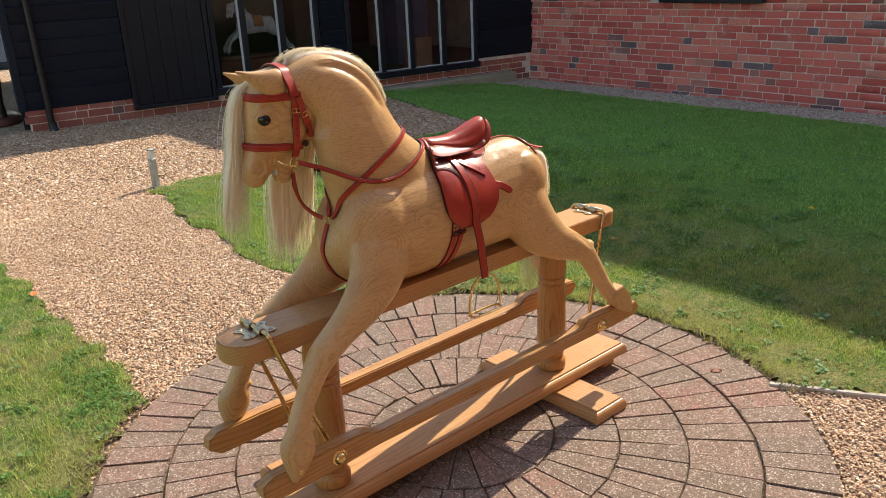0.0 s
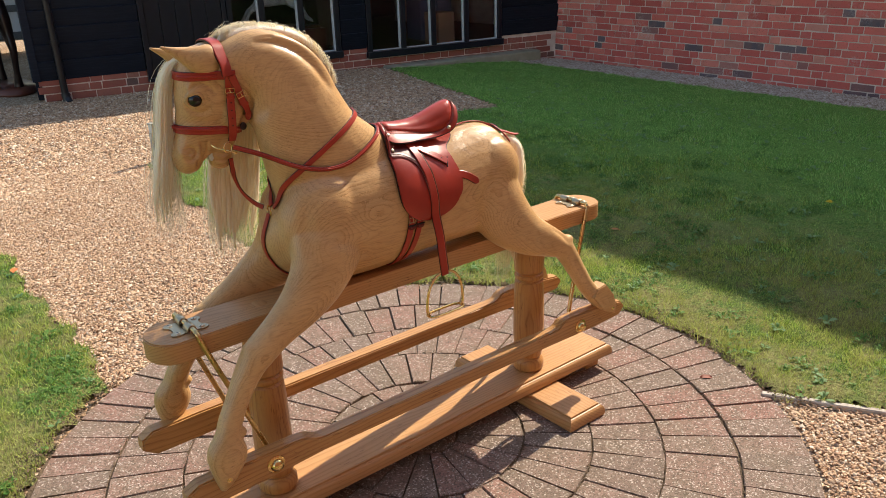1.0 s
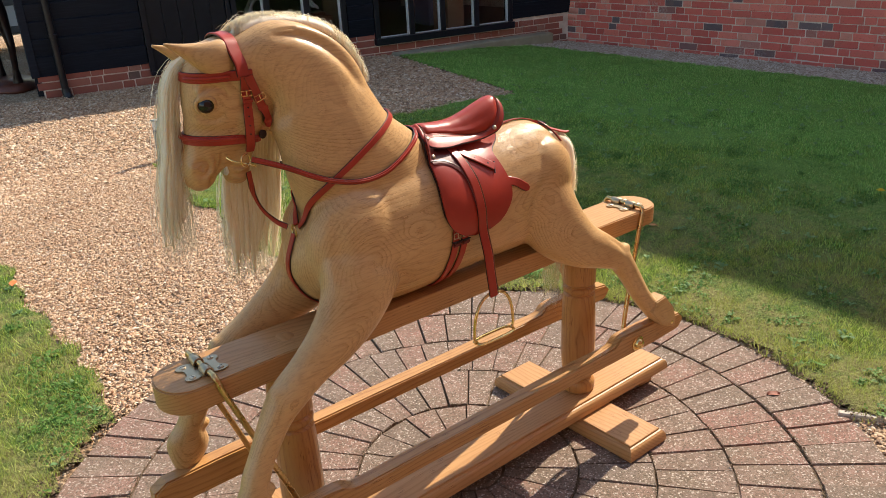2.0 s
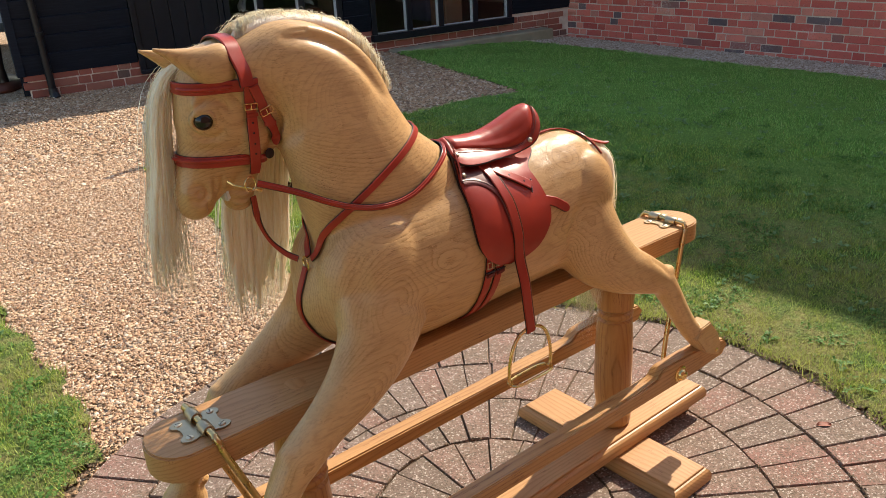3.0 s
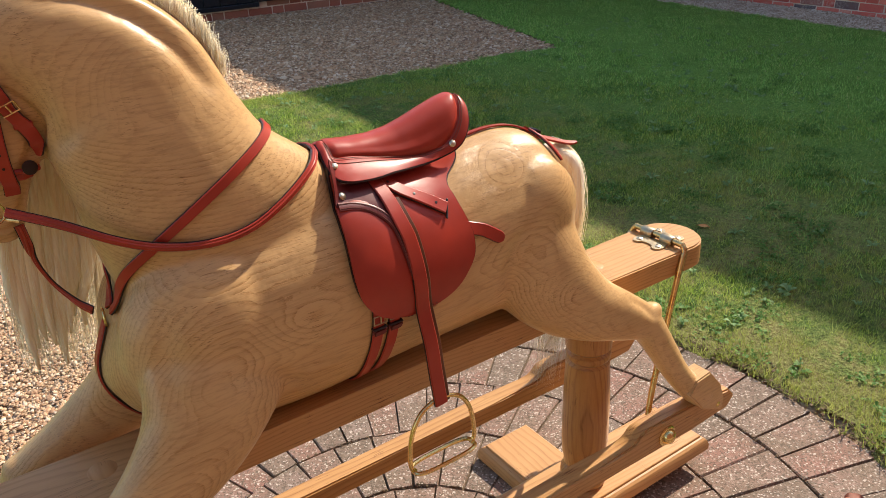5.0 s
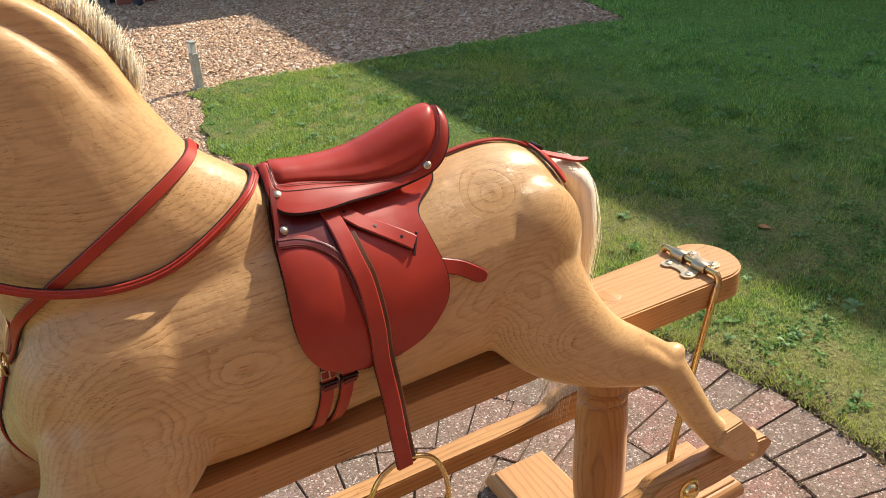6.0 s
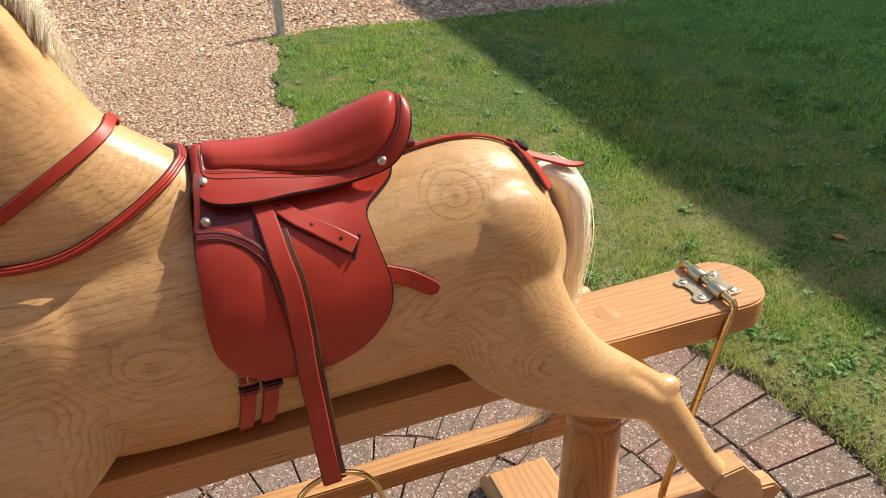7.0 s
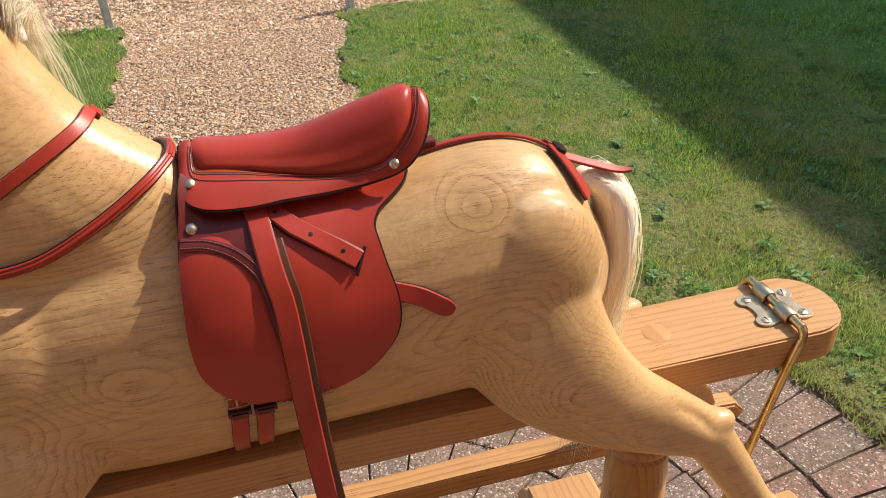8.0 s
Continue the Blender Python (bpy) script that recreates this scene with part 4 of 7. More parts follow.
def horse_form():
    bm = bmesh.new()
    loft(TORSO, squash=1.95, bm=bm)
    for s in (NECK, HEAD, JAW, FORE, flip(FORE), HIND, flip(HIND)):
        loft(s, bm=bm)
    # shoulder and rump muscles, jowl, nostril, hock points
    blobs = [((-0.28, 0.046, 0.785), (0.125, 0.069, 0.125)), ((-0.215, 0.004, 0.832), (0.125, 0.092, 0.085)), ((0.25, 0.060, 0.80), (0.09, 0.050, 0.095)), ((0.486, 0.124, 0.556), (0.024, 0.019, 0.016)), ((-0.606, 0.152, 0.392), (0.018, 0.018, 0.013)), ((-0.548, 0.132, 0.562), (0.020, 0.023, 0.026))]
    for (x, y, z), r in blobs:
        for s in (-1, 1):
            vs = bmesh.ops.create_icosphere(bm, subdivisions=3, radius=1)["verts"]
            bmesh.ops.transform(bm, matrix=Matrix.Translation((x, y * s, z)) @ Matrix.Diagonal((*r, 1)), verts=vs)
    for (x, y, z), r in (((-0.443, 0.032, 1.065), (0.040, 0.022, 0.050)), ((-0.443, 0.094, 1.065), (0.040, 0.022, 0.050)), ((-0.556, 0.055, 0.985), (0.016, 0.012, 0.014)), ((-0.545, 0.108, 0.985), (0.016, 0.012, 0.014)), ((-0.516, 0.027, 1.118), (0.030, 0.010, 0.022)), ((-0.505, 0.112, 1.118), (0.030, 0.010, 0.022))):
        vs = bmesh.ops.create_icosphere(bm, subdivisions=3, radius=1)["verts"]
        bmesh.ops.transform(bm, matrix=Matrix.Translation((x, y, z)) @ Matrix.Diagonal((*r, 1)), verts=vs)
    # hind hooves: a stepped block behind the pastern
    for s in (-1, 1):
        tmp = prism([(0.580, 0.334), (0.594, 0.366), (0.625, 0.368), (0.668, 0.310), (0.668, 0.272), (0.610, 0.298)], 0.036, Matrix.Translation((0, s * 0.153, 0)) @ Matrix.Rotation(radians(90), 4, "X"), 0.004)
        me = bpy.data.meshes.new("hoof_form")
        tmp.to_mesh(me)
        tmp.free()
        bm.from_mesh(me)
    return bm


body = part("body", horse_form(), HORSE_WOOD, horse, "pale carved ash body with visible ring grain", angle=180)
mod = body.modifiers.new("carve", "REMESH")
mod.mode = "VOXEL"
mod.voxel_size = 0.0036
mod.use_smooth_shade = True
mod = body.modifiers.new("sand", "SMOOTH")
mod.factor = 0.5
mod.iterations = 20

for ey, drop in ((0.028, 0.0), (0.088, 0.007)):
    ear = loft([(-0.447, ey + 0.004, 1.172 - drop, 0.016, 0.014), (-0.466, ey, 1.175 - drop, 0.030, 0.020), (-0.488, ey - 0.004, 1.178 - drop, 0.034, 0.022), (-0.512, ey - 0.004, 1.183 - drop, 0.029, 0.019), (-0.537, ey, 1.194 - drop, 0.018, 0.013), (-0.563, ey + 0.001, 1.206 - drop, 0.008, 0.007), (-0.583, ey + 0.003, 1.215 - drop, 0.002, 0.002)], seg=24, k=5)
    part("ear", ear, HORSE_WOOD, horse, "pointed carved ear", angle=180)
bpy.context.view_layer.update()
rough_form = bpy.data.meshes.new_from_object(body.evaluated_get(bpy.context.evaluated_depsgraph_get()))
body.modifiers.clear()
body.data = rough_form


def carve(me, cuts):
    """Gouged lines: the surface sinks along smooth paths. Cuts: points, width, depth, and whether both flanks have it."""
    co = np.empty(len(me.vertices) * 3, np.float32)
    no = np.empty(len(me.vertices) * 3, np.float32)
    me.vertices.foreach_get("co", co)
    me.vertices.foreach_get("normal", no)
    co, no = co.reshape(-1, 3), no.reshape(-1, 3)
    sink = np.zeros(len(co))
    for pts, width, depth, both in cuts:
        for side in ((1, -1) if both else (1,)):
            line = np.array(spline(pts, 10)) * (1, side, 1)
            close = np.where(np.all((co > line.min(0) - 0.03) & (co < line.max(0) + 0.03), axis=1))[0]
            if len(close):
                line = co[close][np.linalg.norm(co[close][None] - line[:, None], axis=2).argmin(1)]
                for _ in range(2):
                    line[1:-1] = (line[:-2] + 2 * line[1:-1] + line[2:]) / 4
            near = np.where(np.all((co > line.min(0) - 4 * width) & (co < line.max(0) + 4 * width), axis=1))[0]
            if not len(near):
                continue
            gap = np.linalg.norm(co[near][:, None, :] - line[None], axis=2)
            at = gap.argmin(1)
            fade = np.sin(np.pi * np.clip((at + 2) / (len(line) + 3), 0, 1)) ** 0.5
            sink[near] = np.maximum(sink[near], depth * fade * np.exp(-(gap.min(1) / width) ** 2)) if depth > 0 else sink[near] + depth * fade * np.exp(-(gap.min(1) / width) ** 2)
    co -= no * sink[:, None]
    me.vertices.foreach_set("co", co.ravel())
    me.update()


carve(body.data, [
    (((-0.386, -0.003, 1.208), (-0.345, -0.008, 1.203), (-0.305, -0.015, 1.186), (-0.272, -0.021, 1.158), (-0.248, -0.027, 1.126), (-0.230, -0.030, 1.092)), 0.011, 0.0060, False),
    (((-0.386, 0.002, 1.220), (-0.345, 0.002, 1.216), (-0.298, -0.002, 1.201), (-0.258, -0.006, 1.171), (-0.232, -0.010, 1.138), (-0.214, -0.014, 1.098)), 0.010, -0.0045, False),
    (((-0.441, -0.003, 1.130), (-0.424, -0.002, 1.108), (-0.412, 0.004, 1.080), (-0.416, 0.012, 1.058), (-0.434, 0.015, 1.036)), 0.008, 0.0075, False),
    (((-0.440, -0.004, 1.160), (-0.425, -0.008, 1.125), (-0.404, -0.008, 1.085), (-0.398, -0.011, 1.05)), 0.014, 0.0050, False),
    (((-0.542, 0.034, 1.114), (-0.533, 0.021, 1.127), (-0.517, 0.018, 1.133), (-0.500, 0.014, 1.128), (-0.488, 0.012, 1.110)), 0.0055, 0.0060, False),
    (((-0.545, 0.038, 1.088), (-0.534, 0.031, 1.074), (-0.518, 0.025, 1.070), (-0.500, 0.020, 1.080)), 0.0055, 0.0060, False),
    (((-0.552, 0.052, 1.052), (-0.530, 0.032, 1.052), (-0.500, 0.024, 1.048), (-0.470, 0.020, 1.052)), 0.009, 0.0035, False),
    (((-0.558, 0.046, 0.990), (-0.548, 0.042, 0.995), (-0.537, 0.041, 0.989), (-0.537, 0.043, 0.975), (-0.548, 0.046, 0.968), (-0.558, 0.048, 0.974)), 0.0042, 0.0080, False),
    (((-0.549, 0.043, 0.984), (-0.545, 0.043, 0.981)), 0.0055, 0.0090, False),
    (((-0.522, 0.039, 1.004), (-0.520, 0.041, 0.985), (-0.521, 0.045, 0.965), (-0.520, 0.052, 0.945)), 0.0036, 0.0075, False),
    (((-0.510, 0.038, 1.004), (-0.509, 0.041, 0.985), (-0.511, 0.045, 0.965), (-0.510, 0.052, 0.945)), 0.0036, 0.0070, False),
    (((-0.533, 0.040, 0.962), (-0.529, 0.044, 0.950), (-0.530, 0.052, 0.938)), 0.0036, 0.0070, False),
    (((-0.490, 0.046, 0.972), (-0.472, 0.044, 0.968), (-0.452, 0.046, 0.972)), 0.0034, 0.0065, False),
    (((-0.491, 0.048, 0.957), (-0.473, 0.047, 0.953), (-0.454, 0.048, 0.958)), 0.0034, 0.0065, False),
    (((-0.491, 0.052, 0.944), (-0.475, 0.051, 0.940), (-0.458, 0.052, 0.945)), 0.0034, 0.0065, False),
    (((-0.350, -0.088, 0.850), (-0.358, -0.100, 0.806), (-0.366, -0.118, 0.760), (-0.352, -0.133, 0.728)), 0.016, 0.0040, True),
    (((-0.196, -0.100, 0.690), (-0.225, -0.108, 0.715), (-0.262, -0.122, 0.742), (-0.300, -0.130, 0.752)), 0.013, 0.0050, True),
    (((0.172, -0.104, 0.700), (0.166, -0.110, 0.735), (0.172, -0.112, 0.770), (0.196, -0.111, 0.800)), 0.015, 0.0055, True),
    (((0.420, -0.133, 0.604), (0.446, -0.139, 0.586), (0.468, -0.146, 0.560)), 0.009, 0.0040, True),
])
SKIN = BVHTree.FromPolygons([v.co.copy() for v in body.data.vertices], [tuple(p.vertices) for p in body.data.polygons])


def skin_from(p, direction):
    """Where a line from p first meets the carved surface: place and normal."""
    hit, nor, _, _ = SKIN.ray_cast(Vector(p), Vector(direction).normalized())
    return (hit, nor) if hit is not None else (None, None)


def skin_near(p):
    hit, nor, _, _ = SKIN.find_nearest(Vector(p))
    return hit, nor


# runners that carry the hooves
def runner_outline():
    top = [(-0.744, 0.288), (-0.716, 0.304), (-0.60, 0.308), (-0.47, 0.307), (-0.445, 0.304), (-0.428, 0.296), (-0.412, 0.288), (-0.39, 0.286), (0.30, 0.286), (0.40, 0.286), (0.427, 0.288), (0.438, 0.294), (0.447, 0.303), (0.457, 0.307), (0.475, 0.309), (0.55, 0.308), (0.60, 0.305), (0.716, 0.291)]
    low = [(0.737, 0.268), (0.714, 0.243), (0.60, 0.242), (0.40, 0.246), (-0.40, 0.247), (-0.56, 0.241), (-0.712, 0.237), (-0.746, 0.260)]
    return top + low


for s in (-1, 1):
    m = Matrix.Translation((0, s * 0.138, 0)) @ Matrix.Rotation(radians(90), 4, "X")
    rail = part("hoof_rail", prism(runner_outline(), 0.038, m, 0.004), STAND_WOOD, horse, "long honey oak hoof rail with chamfered ends", angle=25)
    for x, z in ((-0.532, 0.272), (0.523, 0.268)):
        turn = Matrix.Rotation(radians(90 * s), 4, "X")
        part("brass_cap", lathe([(0.0225, 0.0), (0.0225, 0.0022), (0.019, 0.0045), (0.0165, 0.0045), (0.016, 0.009), (0.012, 0.0145), (0.006, 0.0175), (0.0004, 0.018)], (x, s * 0.157, z), 24, Matrix.Rotation(radians(-90 * s), 4, "X")), BRASS, rail, "domed brass cap nut")
    for x, z in ((-0.656, 0.304), (0.660, 0.287)):
        hit, nor = skin_from((x, s * 0.35, z), (0, -s, 0))
        y = hit.y if x < 0 and hit is not None else s * 0.1708
        part("hoof_screw", lathe([(0.006, -0.004), (0.006, 0.0015), (0.003, 0.002), (0.0004, 0.0005)], (x, y, z), 12, Matrix.Rotation(radians(-90 * s), 4, "X")), BRASS, horse)

# crisp-cut hind hooves
for s in (-1, 1):
    hoof = prism([(0.566, 0.352), (0.584, 0.378), (0.623, 0.383), (0.664, 0.335), (0.680, 0.296), (0.676, 0.266), (0.615, 0.294)], 0.044, Matrix.Translation((0, s * 0.1495, 0)) @ Matrix.Rotation(radians(90), 4, "X"), 0.003)
    part("hoof", hoof, HORSE_WOOD, horse, "stepped hind hoof", angle=30)

# eyes
for y0, d, x in ((-0.2, 1, -0.529), (0.35, -1, -0.518)):
    hit, nor = skin_from((x, y0, 1.098), (0, d, 0))
    if hit is not None:
        bm = bmesh.new()
        bmesh.ops.create_uvsphere(bm, u_segments=24, v_segments=16, radius=0.0155)
        bmesh.ops.transform(bm, matrix=Matrix.Translation(hit - nor * 0.007), verts=bm.verts)
        part("eye", bm, EYE_GLASS, horse, "glossy black glass eye", angle=180)
        part("eyelid", lathe([(0.0225, -0.005), (0.0200, -0.001), (0.0175, 0.0012), (0.0155, 0.0010), (0.0140, -0.002)], hit - nor * 0.0008, 28, nor.to_track_quat("Z", "Y").to_matrix().to_4x4()), HORSE_WOOD, horse, angle=180)


# ---- hair ----
def strands(paths, width, k=3):
    """Flat tapering locks along paths, as one mesh: arrays of points."""
    verts, faces = [], []
    base = 0
    for pts, w in zip(paths, width):
        wave = np.random.normal(0, 0.0035, (len(pts), 3)) * np.linspace(0, 1, len(pts))[:, None]
        st = np.array(spline(list(np.array(pts) + wave), k))
        n = len(st)
        t = np.gradient(st, axis=0)
        t /= np.linalg.norm(t, axis=1, keepdims=True) + 1e-9
        ref = np.random.normal(size=3)
        a = np.cross(t, ref)
        a /= np.linalg.norm(a, axis=1, keepdims=True) + 1e-9
        b = np.cross(t, a)
        taper = (np.sin(np.linspace(0.25, 1.0, n) * math.pi) ** 0.6 * w)[:, None]
        ring = [st + a * taper, st - a * taper * 0.5 + b * taper * 0.8, st - a * taper * 0.5 - b * taper * 0.8]
        verts.append(np.stack(ring, 1).reshape(-1, 3))
        i = np.arange(n - 1)
        for c in range(3):
            d = (c + 1) % 3
            faces.append(np.stack([i * 3 + c, i * 3 + d, (i + 1) * 3 + d, (i + 1) * 3 + c], 1) + base)
        base += n * 3
    return np.concatenate(verts), np.concatenate(faces)


def hair_part(name, paths, width, label):
    v, f = strands(paths, width)
    ob = new(name, arrays_mesh(name, v, f, CREAM_HAIR, True))
    ob.parent = horse
    ob.matrix_parent_inverse = horse.matrix_world.inverted()
    ob["label"] = label
    return ob


rng = np.random.default_rng(7)


def lock(name, stations, label):
    """The full body of a lock of hair, under its loose strands."""
    return part(name, loft(stations, seg=20, k=5, squash=2.0), CREAM_LOCK, horse, label, angle=180)


lock("crest_body", [(-0.450, 0.048, 1.209, 0.006, 0.010), (-0.425, 0.050, 1.220, 0.013, 0.018), (-0.39, 0.049, 1.227, 0.014, 0.021), (-0.340, 0.044, 1.225, 0.014, 0.022), (-0.284, 0.038, 1.211, 0.014, 0.022), (-0.237, 0.033, 1.179, 0.013, 0.019), (-0.208, 0.027, 1.134, 0.010, 0.014), (-0.193, 0.018, 1.090, 0.003, 0.006)], "rolled cream mane along the crest")
lock("tail_body", [(0.328, 0.0, 0.862, 0.008, 0.010), (0.346, 0.0, 0.866, 0.015, 0.020), (0.376, -0.004, 0.836, 0.024, 0.032), (0.383, -0.004, 0.76, 0.025, 0.032), (0.376, 0.002, 0.68, 0.021, 0.026), (0.364, 0.010, 0.60, 0.013, 0.015), (0.352, 0.014, 0.53, 0.004, 0.005)], "full cream tail")
def locks(name, stations, count, seed, label):
    """A fall of hair parted into slim locks side by side, each with an end of its own."""
    rl = random.Random(seed)
    bm = bmesh.new()
    for q in range(count):
        u = (q + 0.5) / count * 2 - 1
        cut = rl.uniform(0.80, 1.0) - 0.10 * u * u
        keep = []
        last = len(stations) - 1
        for k, (x, y, z, rx, ry) in enumerate(stations):
            f = k / last
            wave = 0.004 * math.sin(3 * f + rl.uniform(0, 1) + q)
            zz = stations[0][2] + (z - stations[0][2]) * (1 - (1 - cut) * f)
            taper = 1.0 if f < 0.75 else max(0.12, 1 - (f - 0.75) * 3.4)
            keep.append((x + u * rx * 0.82 + wave * f, y + rl.uniform(-0.3, 0.3) * ry * f, zz, max(0.0016, rx / count * 1.75 * taper), max(0.0012, ry * (1 - 0.35 * u * u) * taper)))
        loft(keep, seg=10, k=4, squash=2.0, bm=bm)
    return part(name, bm, CREAM_LOCK, horse, label, angle=180)


locks("forelock_body", [(-0.470, 0.064, 1.182, 0.010, 0.008), (-0.505, 0.072, 1.189, 0.012, 0.012), (-0.542, 0.083, 1.174, 0.014, 0.016), (-0.563, 0.090, 1.137, 0.016, 0.018), (-0.576, 0.095, 1.07, 0.019, 0.018), (-0.584, 0.098, 0.99, 0.022, 0.017), (-0.592, 0.099, 0.92, 0.026, 0.014), (-0.598, 0.099, 0.86, 0.029, 0.010), (-0.601, 0.099, 0.80, 0.031, 0.006)], 7, 2, "full cream forelock")
locks("mane_body", [(-0.365, 0.085, 1.140, 0.040, 0.008), (-0.388, 0.115, 1.06, 0.064, 0.012), (-0.406, 0.126, 0.96, 0.072, 0.013), (-0.420, 0.125, 0.87, 0.073, 0.012), (-0.429, 0.120, 0.80, 0.070, 0.009), (-0.436, 0.118, 0.745, 0.064, 0.007), (-0.441, 0.118, 0.685, 0.056, 0.004)], 13, 4, "full cream mane beside the neck")
# crest of the neck, from the poll to above the shoulder
CREST = spline([(-0.445, 0.055, 1.216), (-0.40, 0.054, 1.226), (-0.345, 0.046, 1.223), (-0.29, 0.040, 1.209), (-0.243, 0.034, 1.182), (-0.210, 0.028, 1.140), (-0.192, 0.020, 1.094)], 12)


def tuft(name, count, root, drift, shape, label, thin=0.00034):
    """Fine hairs. shape(k, d): the path of a hair from three loose numbers of its own."""
    paths, widths = [], []
    for q in range(count):
        k, d = rng.random(3), rng.normal(0, 1, 3)
        paths.append([tuple(np.array(p) + d * (root * (1 - h) + drift * h)) for p, h in shape(k, d)])
        widths.append(thin * (0.7 + 0.9 * k[2]))
    return hair_part(name, paths, widths, label)


def crest_hair(k, d):
    c = CREST[int(k[0] * (len(CREST) - 1))]
    out, down = 0.055 + 0.030 * k[1], 0.06 + 0.14 * k[2]
    fwd = -0.09 * k[1] + 0.02
    return [((c[0] - 0.002, c[1] - 0.020, c[2] - 0.004), 0.0), ((c[0] + 0.002, c[1] - 0.012, c[2] + 0.011 + 0.003 * k[2]), 0.1), ((c[0] + 0.006, c[1] + 0.012, c[2] + 0.013), 0.3), ((c[0] + fwd * 0.25, c[1] + out * 0.75, c[2] - 0.022), 0.5), ((c[0] + fwd * 0.7, c[1] + out + 0.02, c[2] - down * 0.5), 0.8), ((c[0] + fwd, c[1] + out + 0.03, c[2] - down), 1.0)]


tuft("mane", 2200, np.array((0.003, 0.002, 0.002)), np.array((0.008, 0.007, 0.005)), crest_hair, "cream horsehair mane rolled over to the far side", 0.00024)


def hanging_mane(k, d):
    x0, z0 = -0.450 + 0.120 * k[0], 1.135 - 0.03 * k[0]
    end = 0.79 - 0.125 * k[1] ** 0.6 + 0.03 * abs(k[0] - 0.5)
    y = 0.105 + 0.03 * k[2]
    return [((x0 + 0.03, y - 0.03, z0), 0.0), ((x0 + 0.01, y + 0.01, z0 - 0.08), 0.2), ((x0 - 0.012, y + 0.018, 0.96), 0.4), ((x0 - 0.030, y + 0.015, 0.88), 0.6), ((x0 - 0.040, y + 0.010, (0.88 + end) / 2), 0.8), ((x0 - 0.044, y + 0.008, end), 1.0)]


tuft("mane_fall", 700, np.array((0.004, 0.006, 0.004)), np.array((0.010, 0.012, 0.006)), hanging_mane, "long cream mane hanging beside the chest")


def forelock_hair(k, d):
    end = 0.865 - 0.095 * k[1] ** 0.7
    s, a = (k[0] - 0.5) * 0.046, (k[2] - 0.5) * 0.040
    return [((-0.463, 0.062 + a * 0.3, 1.180), 0.0), ((-0.512, 0.074 + a * 0.4, 1.192), 0.15), ((-0.556 + s * 0.25, 0.087 + a * 0.5, 1.158), 0.25), ((-0.574 + s * 0.5, 0.094 + a * 0.7, 1.09), 0.4), ((-0.582 + s * 0.8, 0.098 + a * 0.9, 0.99), 0.6), ((-0.592 + s * 1.15, 0.099 + a, 0.92), 0.8), ((-0.600 + s * 1.45, 0.099 + a, end), 1.0)]


tuft("forelock", 460, np.array((0.004, 0.006, 0.003)), np.array((0.007, 0.010, 0.006)), forelock_hair, "long cream horsehair forelock")


def tail_hair(k, d):
    a = 2 * math.pi * k[0]
    r = 0.010 + 0.017 * k[2] ** 0.5
    cx, cy = r * math.cos(a), r * 1.25 * math.sin(a)
    end = 0.50 - 0.14 * k[1]
    return [((0.332 + cx * 0.2, cy * 0.25, 0.868), 0.0), ((0.354 + cx * 0.4, cy * 0.5, 0.872 + cx * 0.3), 0.1), ((0.379 + cx * 0.8, cy * 0.9, 0.835), 0.2), ((0.385 + cx, cy, 0.75), 0.4), ((0.375 + cx * 0.9, 0.006 + cy * 0.9, 0.65), 0.7), ((0.352 + cx * 0.7, 0.015 + cy * 0.7, end), 1.0)]


tuft("tail", 420, np.array((0.002, 0.002, 0.002)), np.array((0.007, 0.008, 0.006)), tail_hair, "cream horsehair tail hanging loose")


def stray(k, d):
    c = CREST[2 + int(k[0] * len(CREST) * 0.4)]
    return [(tuple(c), 0.0), ((c[0] - 0.008 + 0.006 * d[0], c[1], c[2] + 0.014 + 0.004 * d[1]), 0.0), ((c[0] - 0.026 + 0.008 * d[0], c[1] + 0.008 * d[2], c[2] + 0.020 + 0.006 * d[1]), 0.0), ((c[0] - 0.042 + 0.012 * d[0], c[1] + 0.012 * d[2], c[2] + 0.008), 0.0)]


tuft("stray_hair", 14, np.zeros(3), np.zeros(3), stray, "few loose cream hairs", 0.00016)


# ---- leather tack ----
def ribbon(pts, nors, width, thick, bm=None, taper=False):
    """A strap with rounded edges through points, lying flat on the given normals."""
    rings = []
    n = len(pts)
    for i, (p, nor) in enumerate(zip(pts, nors)):
        t = (pts[min(n - 1, i + 1)] - pts[max(0, i - 1)]).normalized()
        side = t.cross(nor).normalized()
        up = side.cross(t).normalized()
        if up.dot(nor) < 0:
            up = -up
        w = width / 2
        if taper and i >= n - 3:
            w *= (0.94, 0.8, 0.45)[i - n + 3]
        h = thick
        rings.append([p + side * a + up * b for a, b in ((-w, 0.0), (-w, h * 0.7), (-w * 0.86, h), (w * 0.86, h), (w, h * 0.7), (w, 0.0))])
    return grid_skin(rings, bm=bm)


def laid(pts, lift=0.001, k=8, pull=1.0):
    """Points of a path brought down onto the carved surface, with normals."""
    out, nors = [], []
    for s in spline(pts, k):
        p = Vector(s)
        hit, nor = skin_near(p)
        out.append(p.lerp(hit + nor * lift, pull))
        nors.append(nor.copy())
    for _ in range(3):
        nors = [((nors[max(0, i - 1)] + nors[i] * 2 + nors[min(len(nors) - 1, i + 1)])).normalized() for i in range(len(nors))]
        out = [out[0]] + [(out[i - 1] + out[i] * 2 + out[i + 1]) / 4 for i in range(1, len(out) - 1)] + [out[-1]]
    return out, nors


